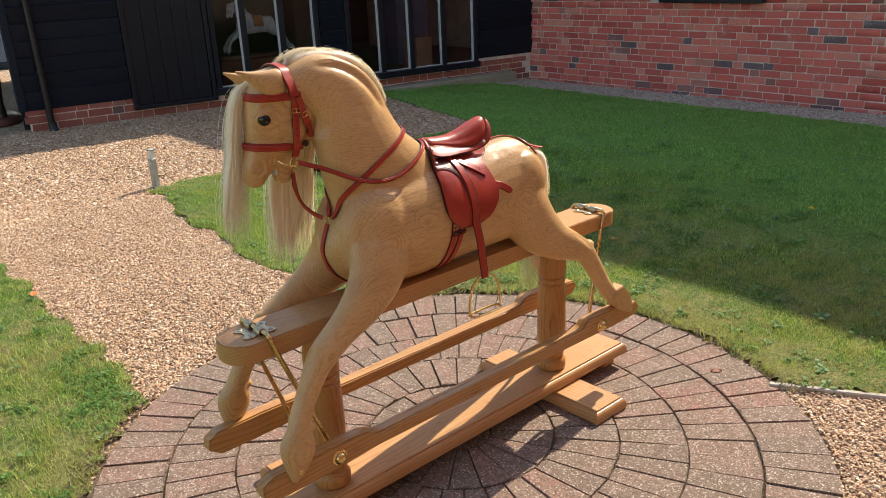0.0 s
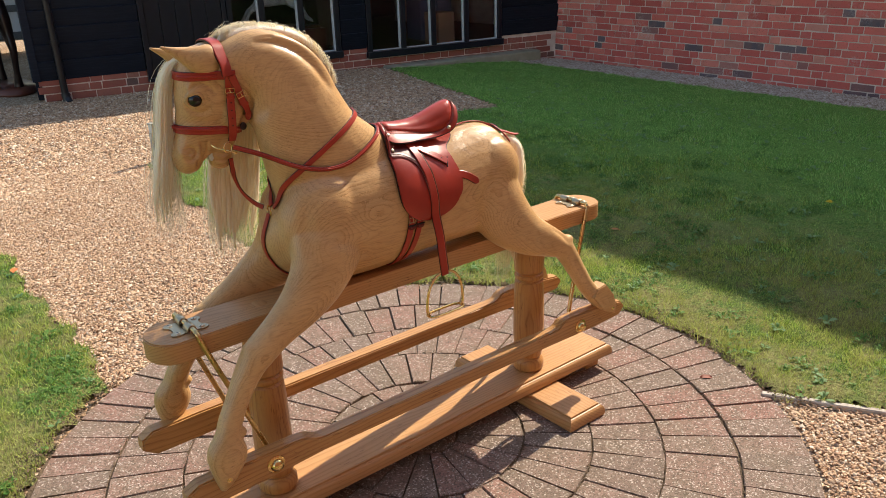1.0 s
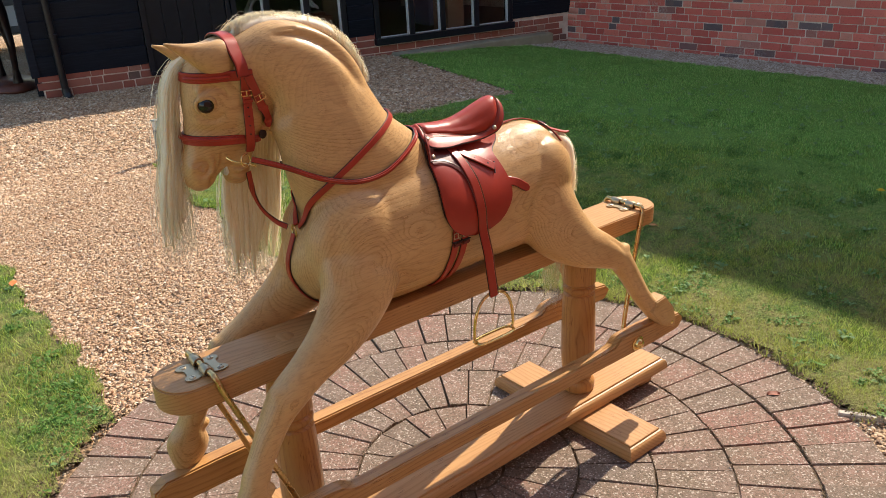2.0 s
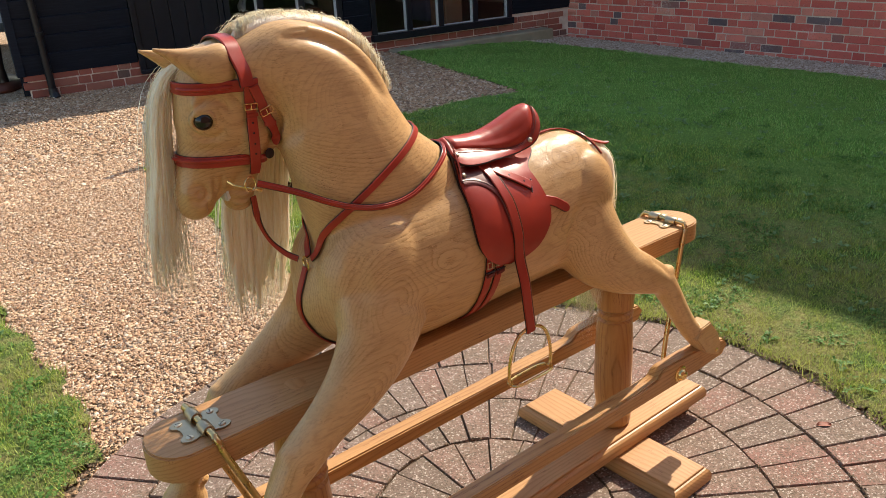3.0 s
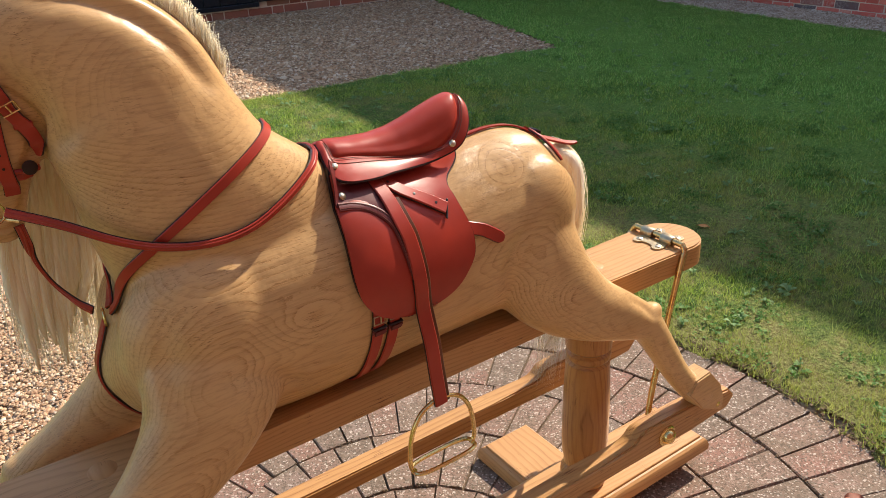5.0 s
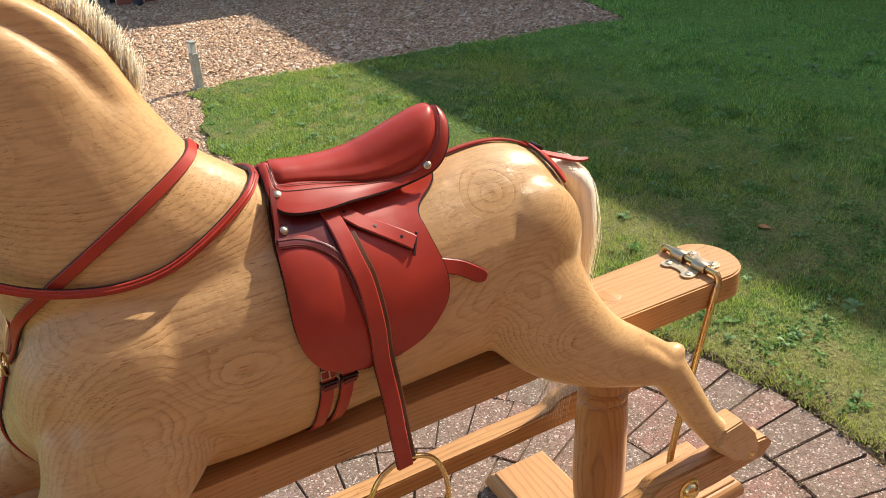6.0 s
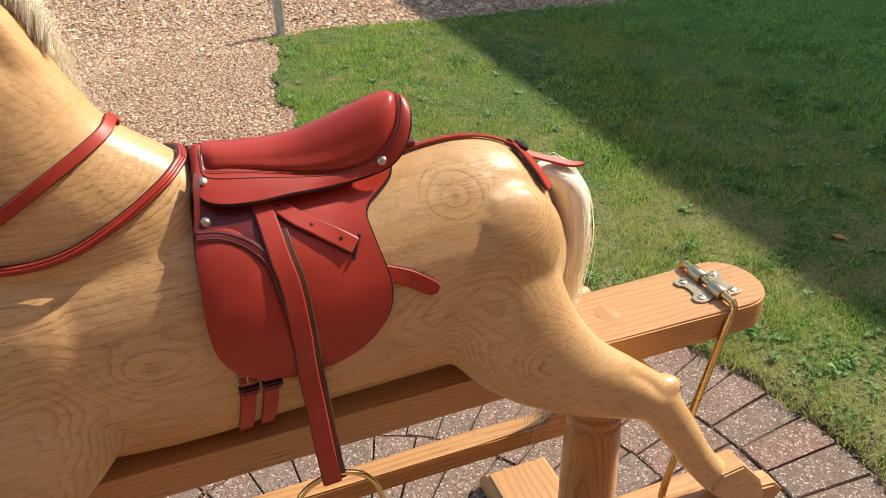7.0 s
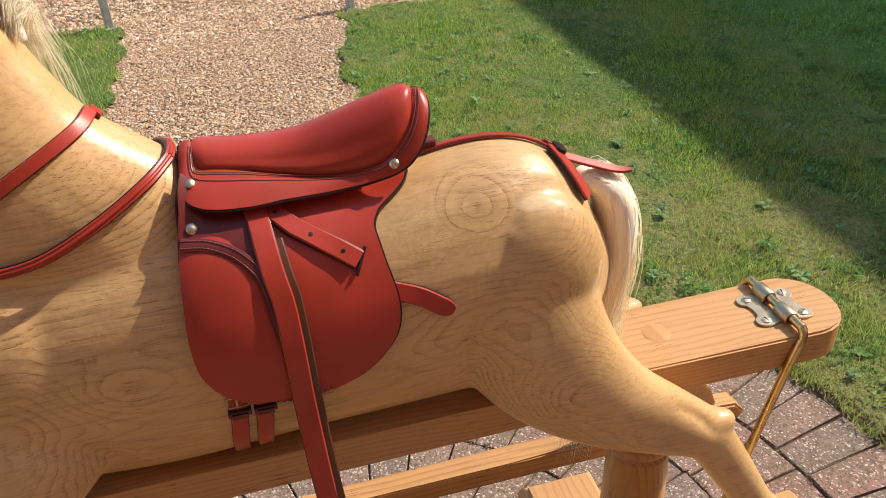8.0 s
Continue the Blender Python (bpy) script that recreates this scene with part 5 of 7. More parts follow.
def strap(name, pts, width, parent, thick=0.0032, lift=0.0015, pull=1.0, label="", taper=False, k=8, edge=True):
    """A leather strap with a dark cut edge beneath it."""
    p, n = laid(pts, lift, k, pull)
    ob = part(name, ribbon([a + b * 0.0012 for a, b in zip(p, n)], n, width, thick, taper=taper), RED_LEATHER, parent, label, angle=28)
    if edge:
        part("cut_edge", ribbon(p, n, width + 0.0012, thick * 0.72, taper=taper), DARK_LEATHER, ob, angle=28)
    return ob


def around(centre, axis, start, a0, a1, steps, lift=0.001, reach=0.3):
    """Points round a limb: lines cast inwards to the centre, in the plane across the axis."""
    axis = Vector(axis).normalized()
    u = Vector(start)
    u = (u - axis * u.dot(axis)).normalized()
    v = axis.cross(u)
    pts, nors = [], []
    for i in range(steps + 1):
        a = radians(a0 + (a1 - a0) * i / steps)
        d = u * math.cos(a) + v * math.sin(a)
        hit, nor = skin_from(Vector(centre) + d * reach, -d)
        if hit is None:
            continue
        pts.append(hit + d * lift)
        nors.append(d)
    return pts, nors


def hoop(name, centre, axis, start, a0, a1, steps, width, parent, reach=0.11, thick=0.0035, label=""):
    p, n = around(centre, axis, start, a0, a1, steps, 0.002, reach)
    for _ in range(2):
        p = [p[0]] + [(p[i - 1] + p[i] * 2 + p[i + 1]) / 4 for i in range(1, len(p) - 1)] + [p[-1]]
    ob = part(name, ribbon(p, n, width, thick), RED_LEATHER, parent, label, angle=28)
    part("cut_edge", ribbon([a - b * 0.001 for a, b in zip(p, n)], n, width + 0.0011, thick * 0.7), DARK_LEATHER, ob, angle=28)
    return ob


def buckle(p, nor, along, w, h, parent, name="buckle", mat=None):
    """A square wire buckle."""
    nor, along = Vector(nor).normalized(), Vector(along)
    along = (along - nor * along.dot(nor)).normalized()
    side = along.cross(nor)
    c = Vector(p) + nor * 0.005
    pts = [c + side * a * w / 2 + along * b * h / 2 for a, b in ((-1, -1), (-1, 1), (1, 1), (1, -1), (-1, -1))]
    bm = tube(pts, 0.0011, 8, 1, smooth_path=False)
    tube([c + along * h / 2, c + nor * 0.001 - along * h / 2], 0.0011, 6, 1, bm=bm, smooth_path=False)
    return part(name, bm, mat or BRASS, parent, "small brass buckle")


def stud(p, nor, r, parent, name="rivet", mat=None):
    return part(name, lathe([(r, -0.001), (r, 0.0012), (r * 0.75, 0.0024), (r * 0.3, 0.003), (0.0002, 0.0031)], p, 16, Vector(nor).to_track_quat("Z", "Y").to_matrix().to_4x4()), mat or STEEL, parent)


# bridle
bridle = holder("bridle", (-0.48, 0.06, 1.2), "red leather bridle with brass buckles on the horse's head", "bridle")
HEADPIECE = [(-0.4630, -0.006, 1.146, 0.25, -1, 0.1), (-0.4640, -0.002, 1.168, 0.25, -1, 0.25), (-0.4680, 0.008, 1.190, 0.2, -0.9, 0.45), (-0.4680, 0.022, 1.208, 0.1, -0.6, 0.8), (-0.4670, 0.050, 1.216, 0, 0, 1), (-0.4690, 0.082, 1.213, 0, 0.6, 0.8), (-0.4620, 0.112, 1.197, 0.1, 1, 0.4), (-0.4520, 0.126, 1.165, 0.1, 1, 0.1), (-0.4460, 0.132, 1.138, 0.1, 1, 0)]
hp = [Vector(v[:3]) for v in spline(HEADPIECE, 6)]
hn = [Vector(v[3:]).normalized() for v in spline(HEADPIECE, 6)]
crown = part("headpiece", ribbon([a + b * 0.001 for a, b in zip(hp, hn)], hn, 0.0255, 0.0034), RED_LEATHER, bridle, "broad red leather headpiece", angle=28)
part("cut_edge", ribbon(hp, hn, 0.0267, 0.0026), DARK_LEATHER, crown, angle=28)
brow = hoop("browband", (-0.478, 0.062, 1.151), (0.0, -0.06, 1.0), (1, -0.6, 0), -32, -190, 40, 0.0180, bridle, label="padded red browband")
p, n = around((-0.478, 0.062, 1.151), (0.0, -0.06, 1.0), (1, -0.6, 0), -62, -140, 24, 0.006, 0.11)
part("padding", tube(p, [0.0012] + [0.0034] * (len(p) - 2) + [0.0012], 8, 1, smooth_path=False), RED_LEATHER, brow)
nose = hoop("noseband", (-0.505, 0.074, 1.031), (0.10, -0.03, 1.0), (1, 0, 0), 0, 360, 48, 0.0175, bridle, label="padded red noseband")
p, n = around((-0.505, 0.074, 1.031), (0.10, -0.03, 1.0), (1, 0, 0), -20, -190, 30, 0.0065, 0.11)
part("padding", tube([q + Vector((0, 0, 0.003)) for q in p], 0.0035, 8, 1, smooth_path=False), RED_LEATHER, nose)
cheek = strap("cheekpiece", [(-0.4570, 0.000, 1.146), (-0.4560, 0.008, 1.118), (-0.4560, 0.012, 1.085), (-0.4570, 0.012, 1.055), (-0.4560, 0.018, 1.025), (-0.4550, 0.020, 0.998)], 0.0165, bridle, lift=0.006, pull=0.8, label="near-side red cheek strap with punched holes")
strap("cheekpiece", [(-0.430, 0.13, 1.150), (-0.435, 0.13, 1.115), (-0.440, 0.13, 1.08), (-0.452, 0.13, 1.045), (-0.462, 0.13, 1.015)], 0.0165, bridle, lift=0.005, label="off-side red cheek strap")
latch = strap("throat_lash", [(-0.4520, 0.000, 1.146), (-0.4440, 0.000, 1.122), (-0.4350, 0.002, 1.100), (-0.4240, 0.008, 1.072), (-0.4140, 0.012, 1.042)], 0.0155, bridle, lift=0.007, taper=True, label="red throat strap end, buckled")
hit, nor = skin_near((-0.456, 0.005, 1.120))
buckle(hit + nor * 0.009, nor, (0, 0, 1), 0.019, 0.011, bridle)
hit, nor = skin_near((-0.437, 0.001, 1.108))
buckle(hit + nor * 0.010, nor, (0.4, 0, -1), 0.019, 0.012, bridle)
for x, z in ((-0.456, 1.099), (-0.4275, 1.082)):
    hit, nor = skin_near((x, 0.01, z))
    turn = nor.to_track_quat("-Y", "Z").to_matrix().to_4x4()
    part("keeper", box(hit + nor * 0.009, (0.020, 0.005, 0.007), 0.001, 1, turn), RED_LEATHER, bridle)
for z in (1.086, 1.070, 1.054, 1.038):
    hit, nor = skin_near((-0.4565, 0.012, z))
    part("punched_hole", lathe([(0.0017, 0), (0.0017, 0.0007), (0.0003, 0.0009)], hit + nor * 0.0098, 10, nor.to_track_quat("Z", "Y").to_matrix().to_4x4()), DARK_LEATHER, bridle)
# bit ring, bar and the brass bit plate
BIT = Vector((-0.480, -0.002, 0.992))
ring_pts = [BIT + Vector((0.010 * math.cos(a), 0.002 * math.cos(a), 0.012 * math.sin(a))) for a in (2 * math.pi * i / 20 for i in range(21))]
part("bit_ring", tube(ring_pts, 0.0015, 8, 1, smooth_path=False), BRASS, bridle, "brass bit ring")
part("bit_bar", tube([(-0.506, 0.022, 0.998), (-0.500, 0.010, 0.992), (-0.478, 0.0, 0.984), (-0.460, 0.004, 0.975)], [0.0024, 0.0013, 0.0014, 0.0024], 8, 4), BRASS, bridle, "brass bit bar")
part("teeth", box((-0.497, 0.064, 0.968), (0.010, 0.024, 0.026), 0.003, 2), LENS, bridle, "pale carved teeth")
stud((-0.432, 0.012, 1.030), (0.2, -1, 0), 0.0085, bridle, "boss", DARK_LEATHER)

# reins, from the bit over the neck in front of the saddle and back to the bit
reins = holder("reins", (-0.48, 0, 0.99), "narrow red leather reins laid over the neck", "reins")


def free_strap(name, pts, width, parent, nor_hint, thick=0.003, k=8, label=""):
    """A strap hanging free: kept just outside the wood."""
    st = [Vector(s) for s in spline(pts, k)]
    out, nors = [], []
    for p in st:
        hit, nor = skin_near(p)
        gap = (p - hit).dot(nor)
        if gap < 0.004:
            p = hit + nor * 0.004
        far = min(1.0, max(0.0, (p - hit).length / 0.05))
        nors.append((nor * (1 - far) + Vector(nor_hint) * far).normalized())
        out.append(p)
    for _ in range(2):
        out = [out[0]] + [(out[i - 1] + out[i] * 2 + out[i + 1]) / 4 for i in range(1, len(out) - 1)] + [out[-1]]
        nors = [((nors[max(0, i - 1)] + nors[i] * 2 + nors[min(len(nors) - 1, i + 1)])).normalized() for i in range(len(nors))]
    ob = part(name, ribbon([a + b * 0.001 for a, b in zip(out, nors)], nors, width, thick), RED_LEATHER, parent, label, angle=28)
    part("cut_edge", ribbon(out, nors, width + 0.0018, thick * 0.6), DARK_LEATHER, ob, angle=28)
    part("rib", tube([a + b * (thick + 0.0006) for a, b in zip(out, nors)], 0.0021, 8, 1, smooth_path=False), RED_LEATHER, ob, angle=60)
    return ob


free_strap("near_rein", [(-0.470, -0.006, 0.992), (-0.420, -0.038, 0.972), (-0.375, -0.062, 0.948), (-0.332, -0.072, 0.930), (-0.280, -0.074, 0.918), (-0.222, -0.074, 0.922), (-0.165, -0.068, 0.945), (-0.118, -0.048, 0.968), (-0.098, -0.015, 0.974)], 0.0095, reins, (0, -1, 0.2), label="red rein along the horse's near side")
free_strap("off_rein", [(-0.470, 0.14, 0.990), (-0.400, 0.125, 0.952), (-0.300, 0.115, 0.918), (-0.200, 0.10, 0.920), (-0.118, 0.052, 0.962), (-0.098, 0.015, 0.974), (-0.098, -0.015, 0.974)], 0.0095, reins, (0, 1, 0.2), label="red rein along the horse's off side")

# breastplate: neck loop, ring, strap between the forelegs, strap up to the noseband
breast = holder("breastplate", (-0.40, 0, 0.84), "red leather breastplate with a brass ring at the chest", "harness")
strap("neck_strap", [(-0.150, 0.0, 1.03), (-0.160, -0.03, 1.025), (-0.190, -0.055, 1.012), (-0.235, -0.062, 0.988), (-0.285, -0.068, 0.960), (-0.335, -0.068, 0.928), (-0.375, -0.045, 0.892), (-0.402, -0.008, 0.846)], 0.0120, breast, label="near side of the neck strap")
strap("neck_strap", [(-0.155, 0.0, 1.02), (-0.165, 0.045, 1.005), (-0.215, 0.085, 0.975), (-0.285, 0.095, 0.945), (-0.345, 0.075, 0.915), (-0.390, 0.035, 0.88), (-0.402, 0.006, 0.846)], 0.0120, breast, label="off side of the neck strap")
hit, nor = skin_near((-0.41, 0.0, 0.832))
rc = hit + nor * 0.006
part("ring", tube([rc + Vector((0.002 * math.cos(a), 0.012 * math.cos(a), 0.012 * math.sin(a))) for a in (2 * math.pi * i / 20 for i in range(21))], 0.0017, 8, 1, smooth_path=False), BRASS, breast, "brass ring")
strap("girth_strap", [(-0.405, 0.002, 0.822), (-0.412, 0.002, 0.78), (-0.40, 0.0, 0.72), (-0.37, 0.0, 0.665), (-0.32, 0.0, 0.63), (-0.25, 0.0, 0.61), (-0.15, 0.0, 0.602)], 0.013, breast, label="dark strap between the forelegs")
free_strap("martingale", [(-0.458, 0.045, 0.955), (-0.452, 0.050, 0.915), (-0.438, 0.045, 0.872), (-0.420, 0.025, 0.845), (-0.408, 0.008, 0.836)], 0.010, breast, (-1, 0, 0), label="dark strap hanging from the noseband to the ring")

# ---- saddle ----
def stitches(pts, nors, offset, parent, step=2.6):
    """A row of short sewn stitches beside a path, as one mesh."""
    fine_p, fine_n = spline([tuple(v) for v in pts], 6), spline([tuple(v) for v in nors], 6)
    bm = bmesh.new()
    run, gap = [], 0.0
    for i in range(len(fine_p) - 1):
        a, b, n = Vector(fine_p[i]), Vector(fine_p[i + 1]), Vector(fine_n[i]).normalized()
        side = (b - a).cross(n)
        if side.length < 1e-7:
            continue
        side = side.normalized() * offset
        gap += (b - a).length
        run.append(a + side + n * 0.0002)
        if gap > step * 0.001:
            if len(run) > 1:
                tube([run[0], (run[0] + run[-1]) / 2, run[-1]], 0.0006, 5, 1, bm=bm, smooth_path=False)
            run, gap = [], -0.0012
    return tagged(part("stitching", bm, THREAD, parent), kind="stuff")


saddle = holder("saddle", (0.03, 0, 0.93), "small red leather riding saddle strapped on the horse", "saddle")


def draped(x, z, side, lift):
    """A point over the horse's side at x and height z; above the shoulder of the back it wraps over the top."""
    hit, nor = skin_from((x, side * 0.4, min(z, 0.88)), (0, -side, 0))
    if z > 0.88 and hit is not None:
        y = abs(hit.y) + (0.02 - abs(hit.y)) * min(1.0, (z - 0.88) / 0.08)
        hit, nor = skin_from((x, side * y, 1.06), (0, 0, -1))
    if hit is None:
        hit, nor = skin_near((x, side * 0.05, z))
    return hit + nor * lift, nor


def patch(rows, lift, thick, side, material, name, parent, label="", seg=14, swell=0.0):
    """A leather panel laid over the side. Rows: z, x at its front, x at its rear."""
    rws = spline(rows, 4)
    top, low = [], []
    for z, x0, x1 in rws:
        a, b = [], []
        for i in range(seg + 1):
            x = x0 + (x1 - x0) * i / seg
            p, n = draped(x, z, side, lift)
            across = math.sin(math.pi * min(1, i / seg)) ** 0.5 * math.sin(math.pi * (len(top) + 0.5) / len(rws)) ** 0.5
            a.append(p + n * (thick + swell * across))
            b.append(p)
        top.append(a)
        low.append(b)
    for grid in (top, low):
        for _ in range(2):
            for i in range(1, len(grid) - 1):
                for j in range(1, seg):
                    grid[i][j] = (grid[i - 1][j] + grid[i + 1][j] + grid[i][j - 1] + grid[i][j + 1] + grid[i][j] * 4) / 8
    rings = [a + b[::-1] for a, b in zip(top, low)]
    bm = grid_skin(rings, True, False)
    bm.verts.ensure_lookup_table()
    w = 2 * (seg + 1)
    for base in (0, (len(rings) - 1) * w):
        for j in range(seg):
            try:
                bm.faces.new([bm.verts[base + j], bm.verts[base + j + 1], bm.verts[base + w - 2 - j], bm.verts[base + w - 1 - j]])
            except ValueError:
                pass
    return part(name, bm, material, parent, label, angle=45)


FLAP = [(0.960, -0.088, 0.130), (0.945, -0.092, 0.124), (0.930, -0.097, 0.112), (0.912, -0.100, 0.092), (0.893, -0.102, 0.084), (0.866, -0.104, 0.087), (0.830, -0.106, 0.094), (0.801, -0.102, 0.090), (0.776, -0.088, 0.072), (0.759, -0.070, 0.050), (0.749, -0.048, 0.024), (0.745, -0.030, 0.004)]
KNEE = [(0.915, -0.100, -0.060), (0.895, -0.103, -0.040), (0.865, -0.106, -0.028), (0.830, -0.108, -0.022), (0.797, -0.104, -0.018), (0.771, -0.088, -0.016), (0.753, -0.060, -0.018)]
for s in (-1, 1):
    flap = patch(FLAP, 0.006, 0.004, s, RED_LEATHER, "flap", saddle, "smooth red side flap")
    patch([(z - 0.001, a - 0.002, b + 0.002) for z, a, b in FLAP], 0.0035, 0.004, s, DARK_LEATHER, "cut_edge", flap)
    knee = patch(KNEE, 0.010, 0.003, s, RED_LEATHER, "knee_roll", saddle, "padded knee panel", swell=0.005)
    patch([(0.948, -0.096, -0.034), (0.925, -0.101, -0.032), (0.908, -0.1035, -0.030), (0.899, -0.092, -0.029), (0.889, -0.060, -0.028), (0.874, -0.040, -0.0265)], 0.0138, 0.0016, s, DEEP_LEATHER, "front_panel", saddle, "dark maroon front panel above the knee roll")
    hem = [(z, a + 0.004) for z, a, b in FLAP[4:]] + [(z + 0.003, b - 0.004) for z, a, b in FLAP[:3:-1]]
    hem_at = [draped(x, z, s, 0.0104) for z, x in hem]
    stitches([v for v, w in hem_at], [w for v, w in hem_at], 0.0, flap)
    p, n = draped(-0.09, 0.918, s, 0.0160)
    stud(p, n, 0.0055, saddle)
    # stitched band along the panel's upper edge
    q = [draped(x, z, s, 0.0162)[0] for x, z in ((-0.100, 0.903), (-0.075, 0.899), (-0.050, 0.888), (-0.032, 0.868), (-0.026, 0.84), (-0.020, 0.80), (-0.016, 0.76))]
    nn = [draped(x, z, s, 0.0135)[1] for x, z in ((-0.100, 0.903), (-0.075, 0.899), (-0.050, 0.888), (-0.032, 0.868), (-0.026, 0.84), (-0.020, 0.80), (-0.016, 0.76))]
    qs = [Vector(v) for v in spline([tuple(v) for v in q], 6)]
    ns = [Vector(v).normalized() for v in spline([tuple(v) for v in nn], 6)]
    band = part("band", ribbon(qs, ns, 0.0125, 0.0014), DEEP_LEATHER, saddle, "stitched dark red edge band")
    for off in (-0.0035, 0.0035):
        stitches([v + w * 0.0016 for v, w in zip(qs, ns)], ns, off, band)


# the plate under the seat: from the pommel along the skirt and round the cantle
RIM = [(-0.086, 0.0, 0.980), (-0.088, 0.018, 0.972), (-0.090, 0.042, 0.955), (-0.084, 0.057, 0.945), (-0.065, 0.064, 0.939), (-0.030, 0.063, 0.935), (0.0, 0.058, 0.934), (0.030, 0.052, 0.931), (0.060, 0.047, 0.929), (0.090, 0.044, 0.930), (0.118, 0.044, 0.936), (0.135, 0.043, 0.948), (0.149, 0.035, 0.967), (0.157, 0.020, 0.987), (0.159, 0.0, 0.997)]
SEAM = [(-0.072, 0.0, 0.979), (-0.073, 0.014, 0.974), (-0.074, 0.024, 0.965), (-0.068, 0.026, 0.963), (-0.054, 0.027, 0.962), (-0.028, 0.028, 0.957), (0.0, 0.030, 0.949), (0.030, 0.032, 0.942), (0.060, 0.034, 0.938), (0.086, 0.035, 0.940), (0.108, 0.035, 0.947), (0.122, 0.033, 0.959), (0.135, 0.026, 0.976), (0.143, 0.014, 0.993), (0.145, 0.0, 1.002)]


def loop(points):
    both = list(points) + [(x, -y, z) for x, y, z in points[-2:0:-1]]
    return [Vector(v) for v in spline(both + [both[0]], 5)][:-1]


rim_line, seam_line = loop(RIM), loop(SEAM)
plate_rows = []
for a, b in zip(seam_line, rim_line):
    out = []
    for v in (-0.5, -0.2, 0.0, 0.2, 0.4, 0.6, 0.8, 1.0):
        p = a.lerp(b, v)
        p.z += 0.0035 * (1 - (2 * v - 1) ** 2 if v > 0 else 0)
        out.append(p)
    plate_rows.append(out)
count = len(plate_rows)
plate_nors = []
for i, row in enumerate(plate_rows):
    along = plate_rows[(i + 1) % count][4] - plate_rows[i - 1][4]
    n = along.cross(row[7] - row[2]).normalized()
    plate_nors.append(n if n.z > 0 or abs(n.z) < 0.05 and n.x > 0 else -n)
sections = [r + [p - n * 0.0042 for p in r[::-1]] for r, n in zip(plate_rows, plate_nors)]
bm = grid_skin(sections + [sections[0]], True, False)
bmesh.ops.remove_doubles(bm, verts=bm.verts, dist=0.00005)
plate = part("skirt", bm, RED_LEATHER, saddle, "stitched red skirt that runs up round the cantle", angle=32)
part("cut_edge", tube([r[7] - n * 0.0026 for r, n in zip(plate_rows, plate_nors)] + [plate_rows[0][7] - plate_nors[0] * 0.0026], 0.0020, 8, 1, smooth_path=False), DARK_LEATHER, plate, "dark cut edge of the skirt")
for v in (0.14, 0.34):
    stitches([a.lerp(b, v) + n * 0.0030 for a, b, n in zip(seam_line, rim_line, plate_nors)], plate_nors, 0.0, plate, 2.0)
for s in (-1, 1):
    for x, y, z in ((-0.080, 0.040, 0.957), (0.113, 0.040, 0.943)):
        k = min(range(count), key=lambda i: (plate_rows[i][5] - Vector((x, y * s, z))).length)
        stud(plate_rows[k][5] + plate_nors[k] * 0.0002, plate_nors[k], 0.0052, saddle)

# padded seat upon the plate
seam_x = [p[0] for p in SEAM]
rings = []
for i in range(41):
    x = -0.074 + 0.219 * i / 40
    half = float(np.interp(x, seam_x[2:], [p[1] for p in SEAM[2:]]))
    low = float(np.interp(x, seam_x[2:], [p[2] for p in SEAM[2:]]))
    mid = float(np.interp(x, [-0.074, -0.04, 0.0, 0.03, 0.06, 0.09, 0.12, 0.138, 0.145], [0.983, 0.978, 0.976, 0.979, 0.987, 0.997, 1.006, 1.009, 1.004]))
    close = 1.0 if 0 < i < 40 else 0.9
    half = max(half, 0.004)
    ring = []
    for j in range(29):
        a = math.pi * j / 28
        c, sn = math.cos(a), math.sin(a)
        swell = 1 + 0.16 * math.sin(min(1.0, 2.2 * sn) * math.pi) * float(np.interp(x, [-0.05, 0.03, 0.12], [0.3, 1.0, 0.5]))
        ring.append(Vector((x, -half * math.copysign(abs(c) ** 0.88, c) * swell * close, low - 0.003 + (max(mid, low + 0.002) - low + 0.003) * sn ** 0.88 * close)))
    ring += [Vector((x, half * 0.7 * (1 - 2 * q / 4), low - 0.006)) for q in range(5)]
    rings.append(ring)
part("seat", grid_skin(rings), RED_LEATHER, saddle, "glossy padded red seat with raised cantle", angle=40)

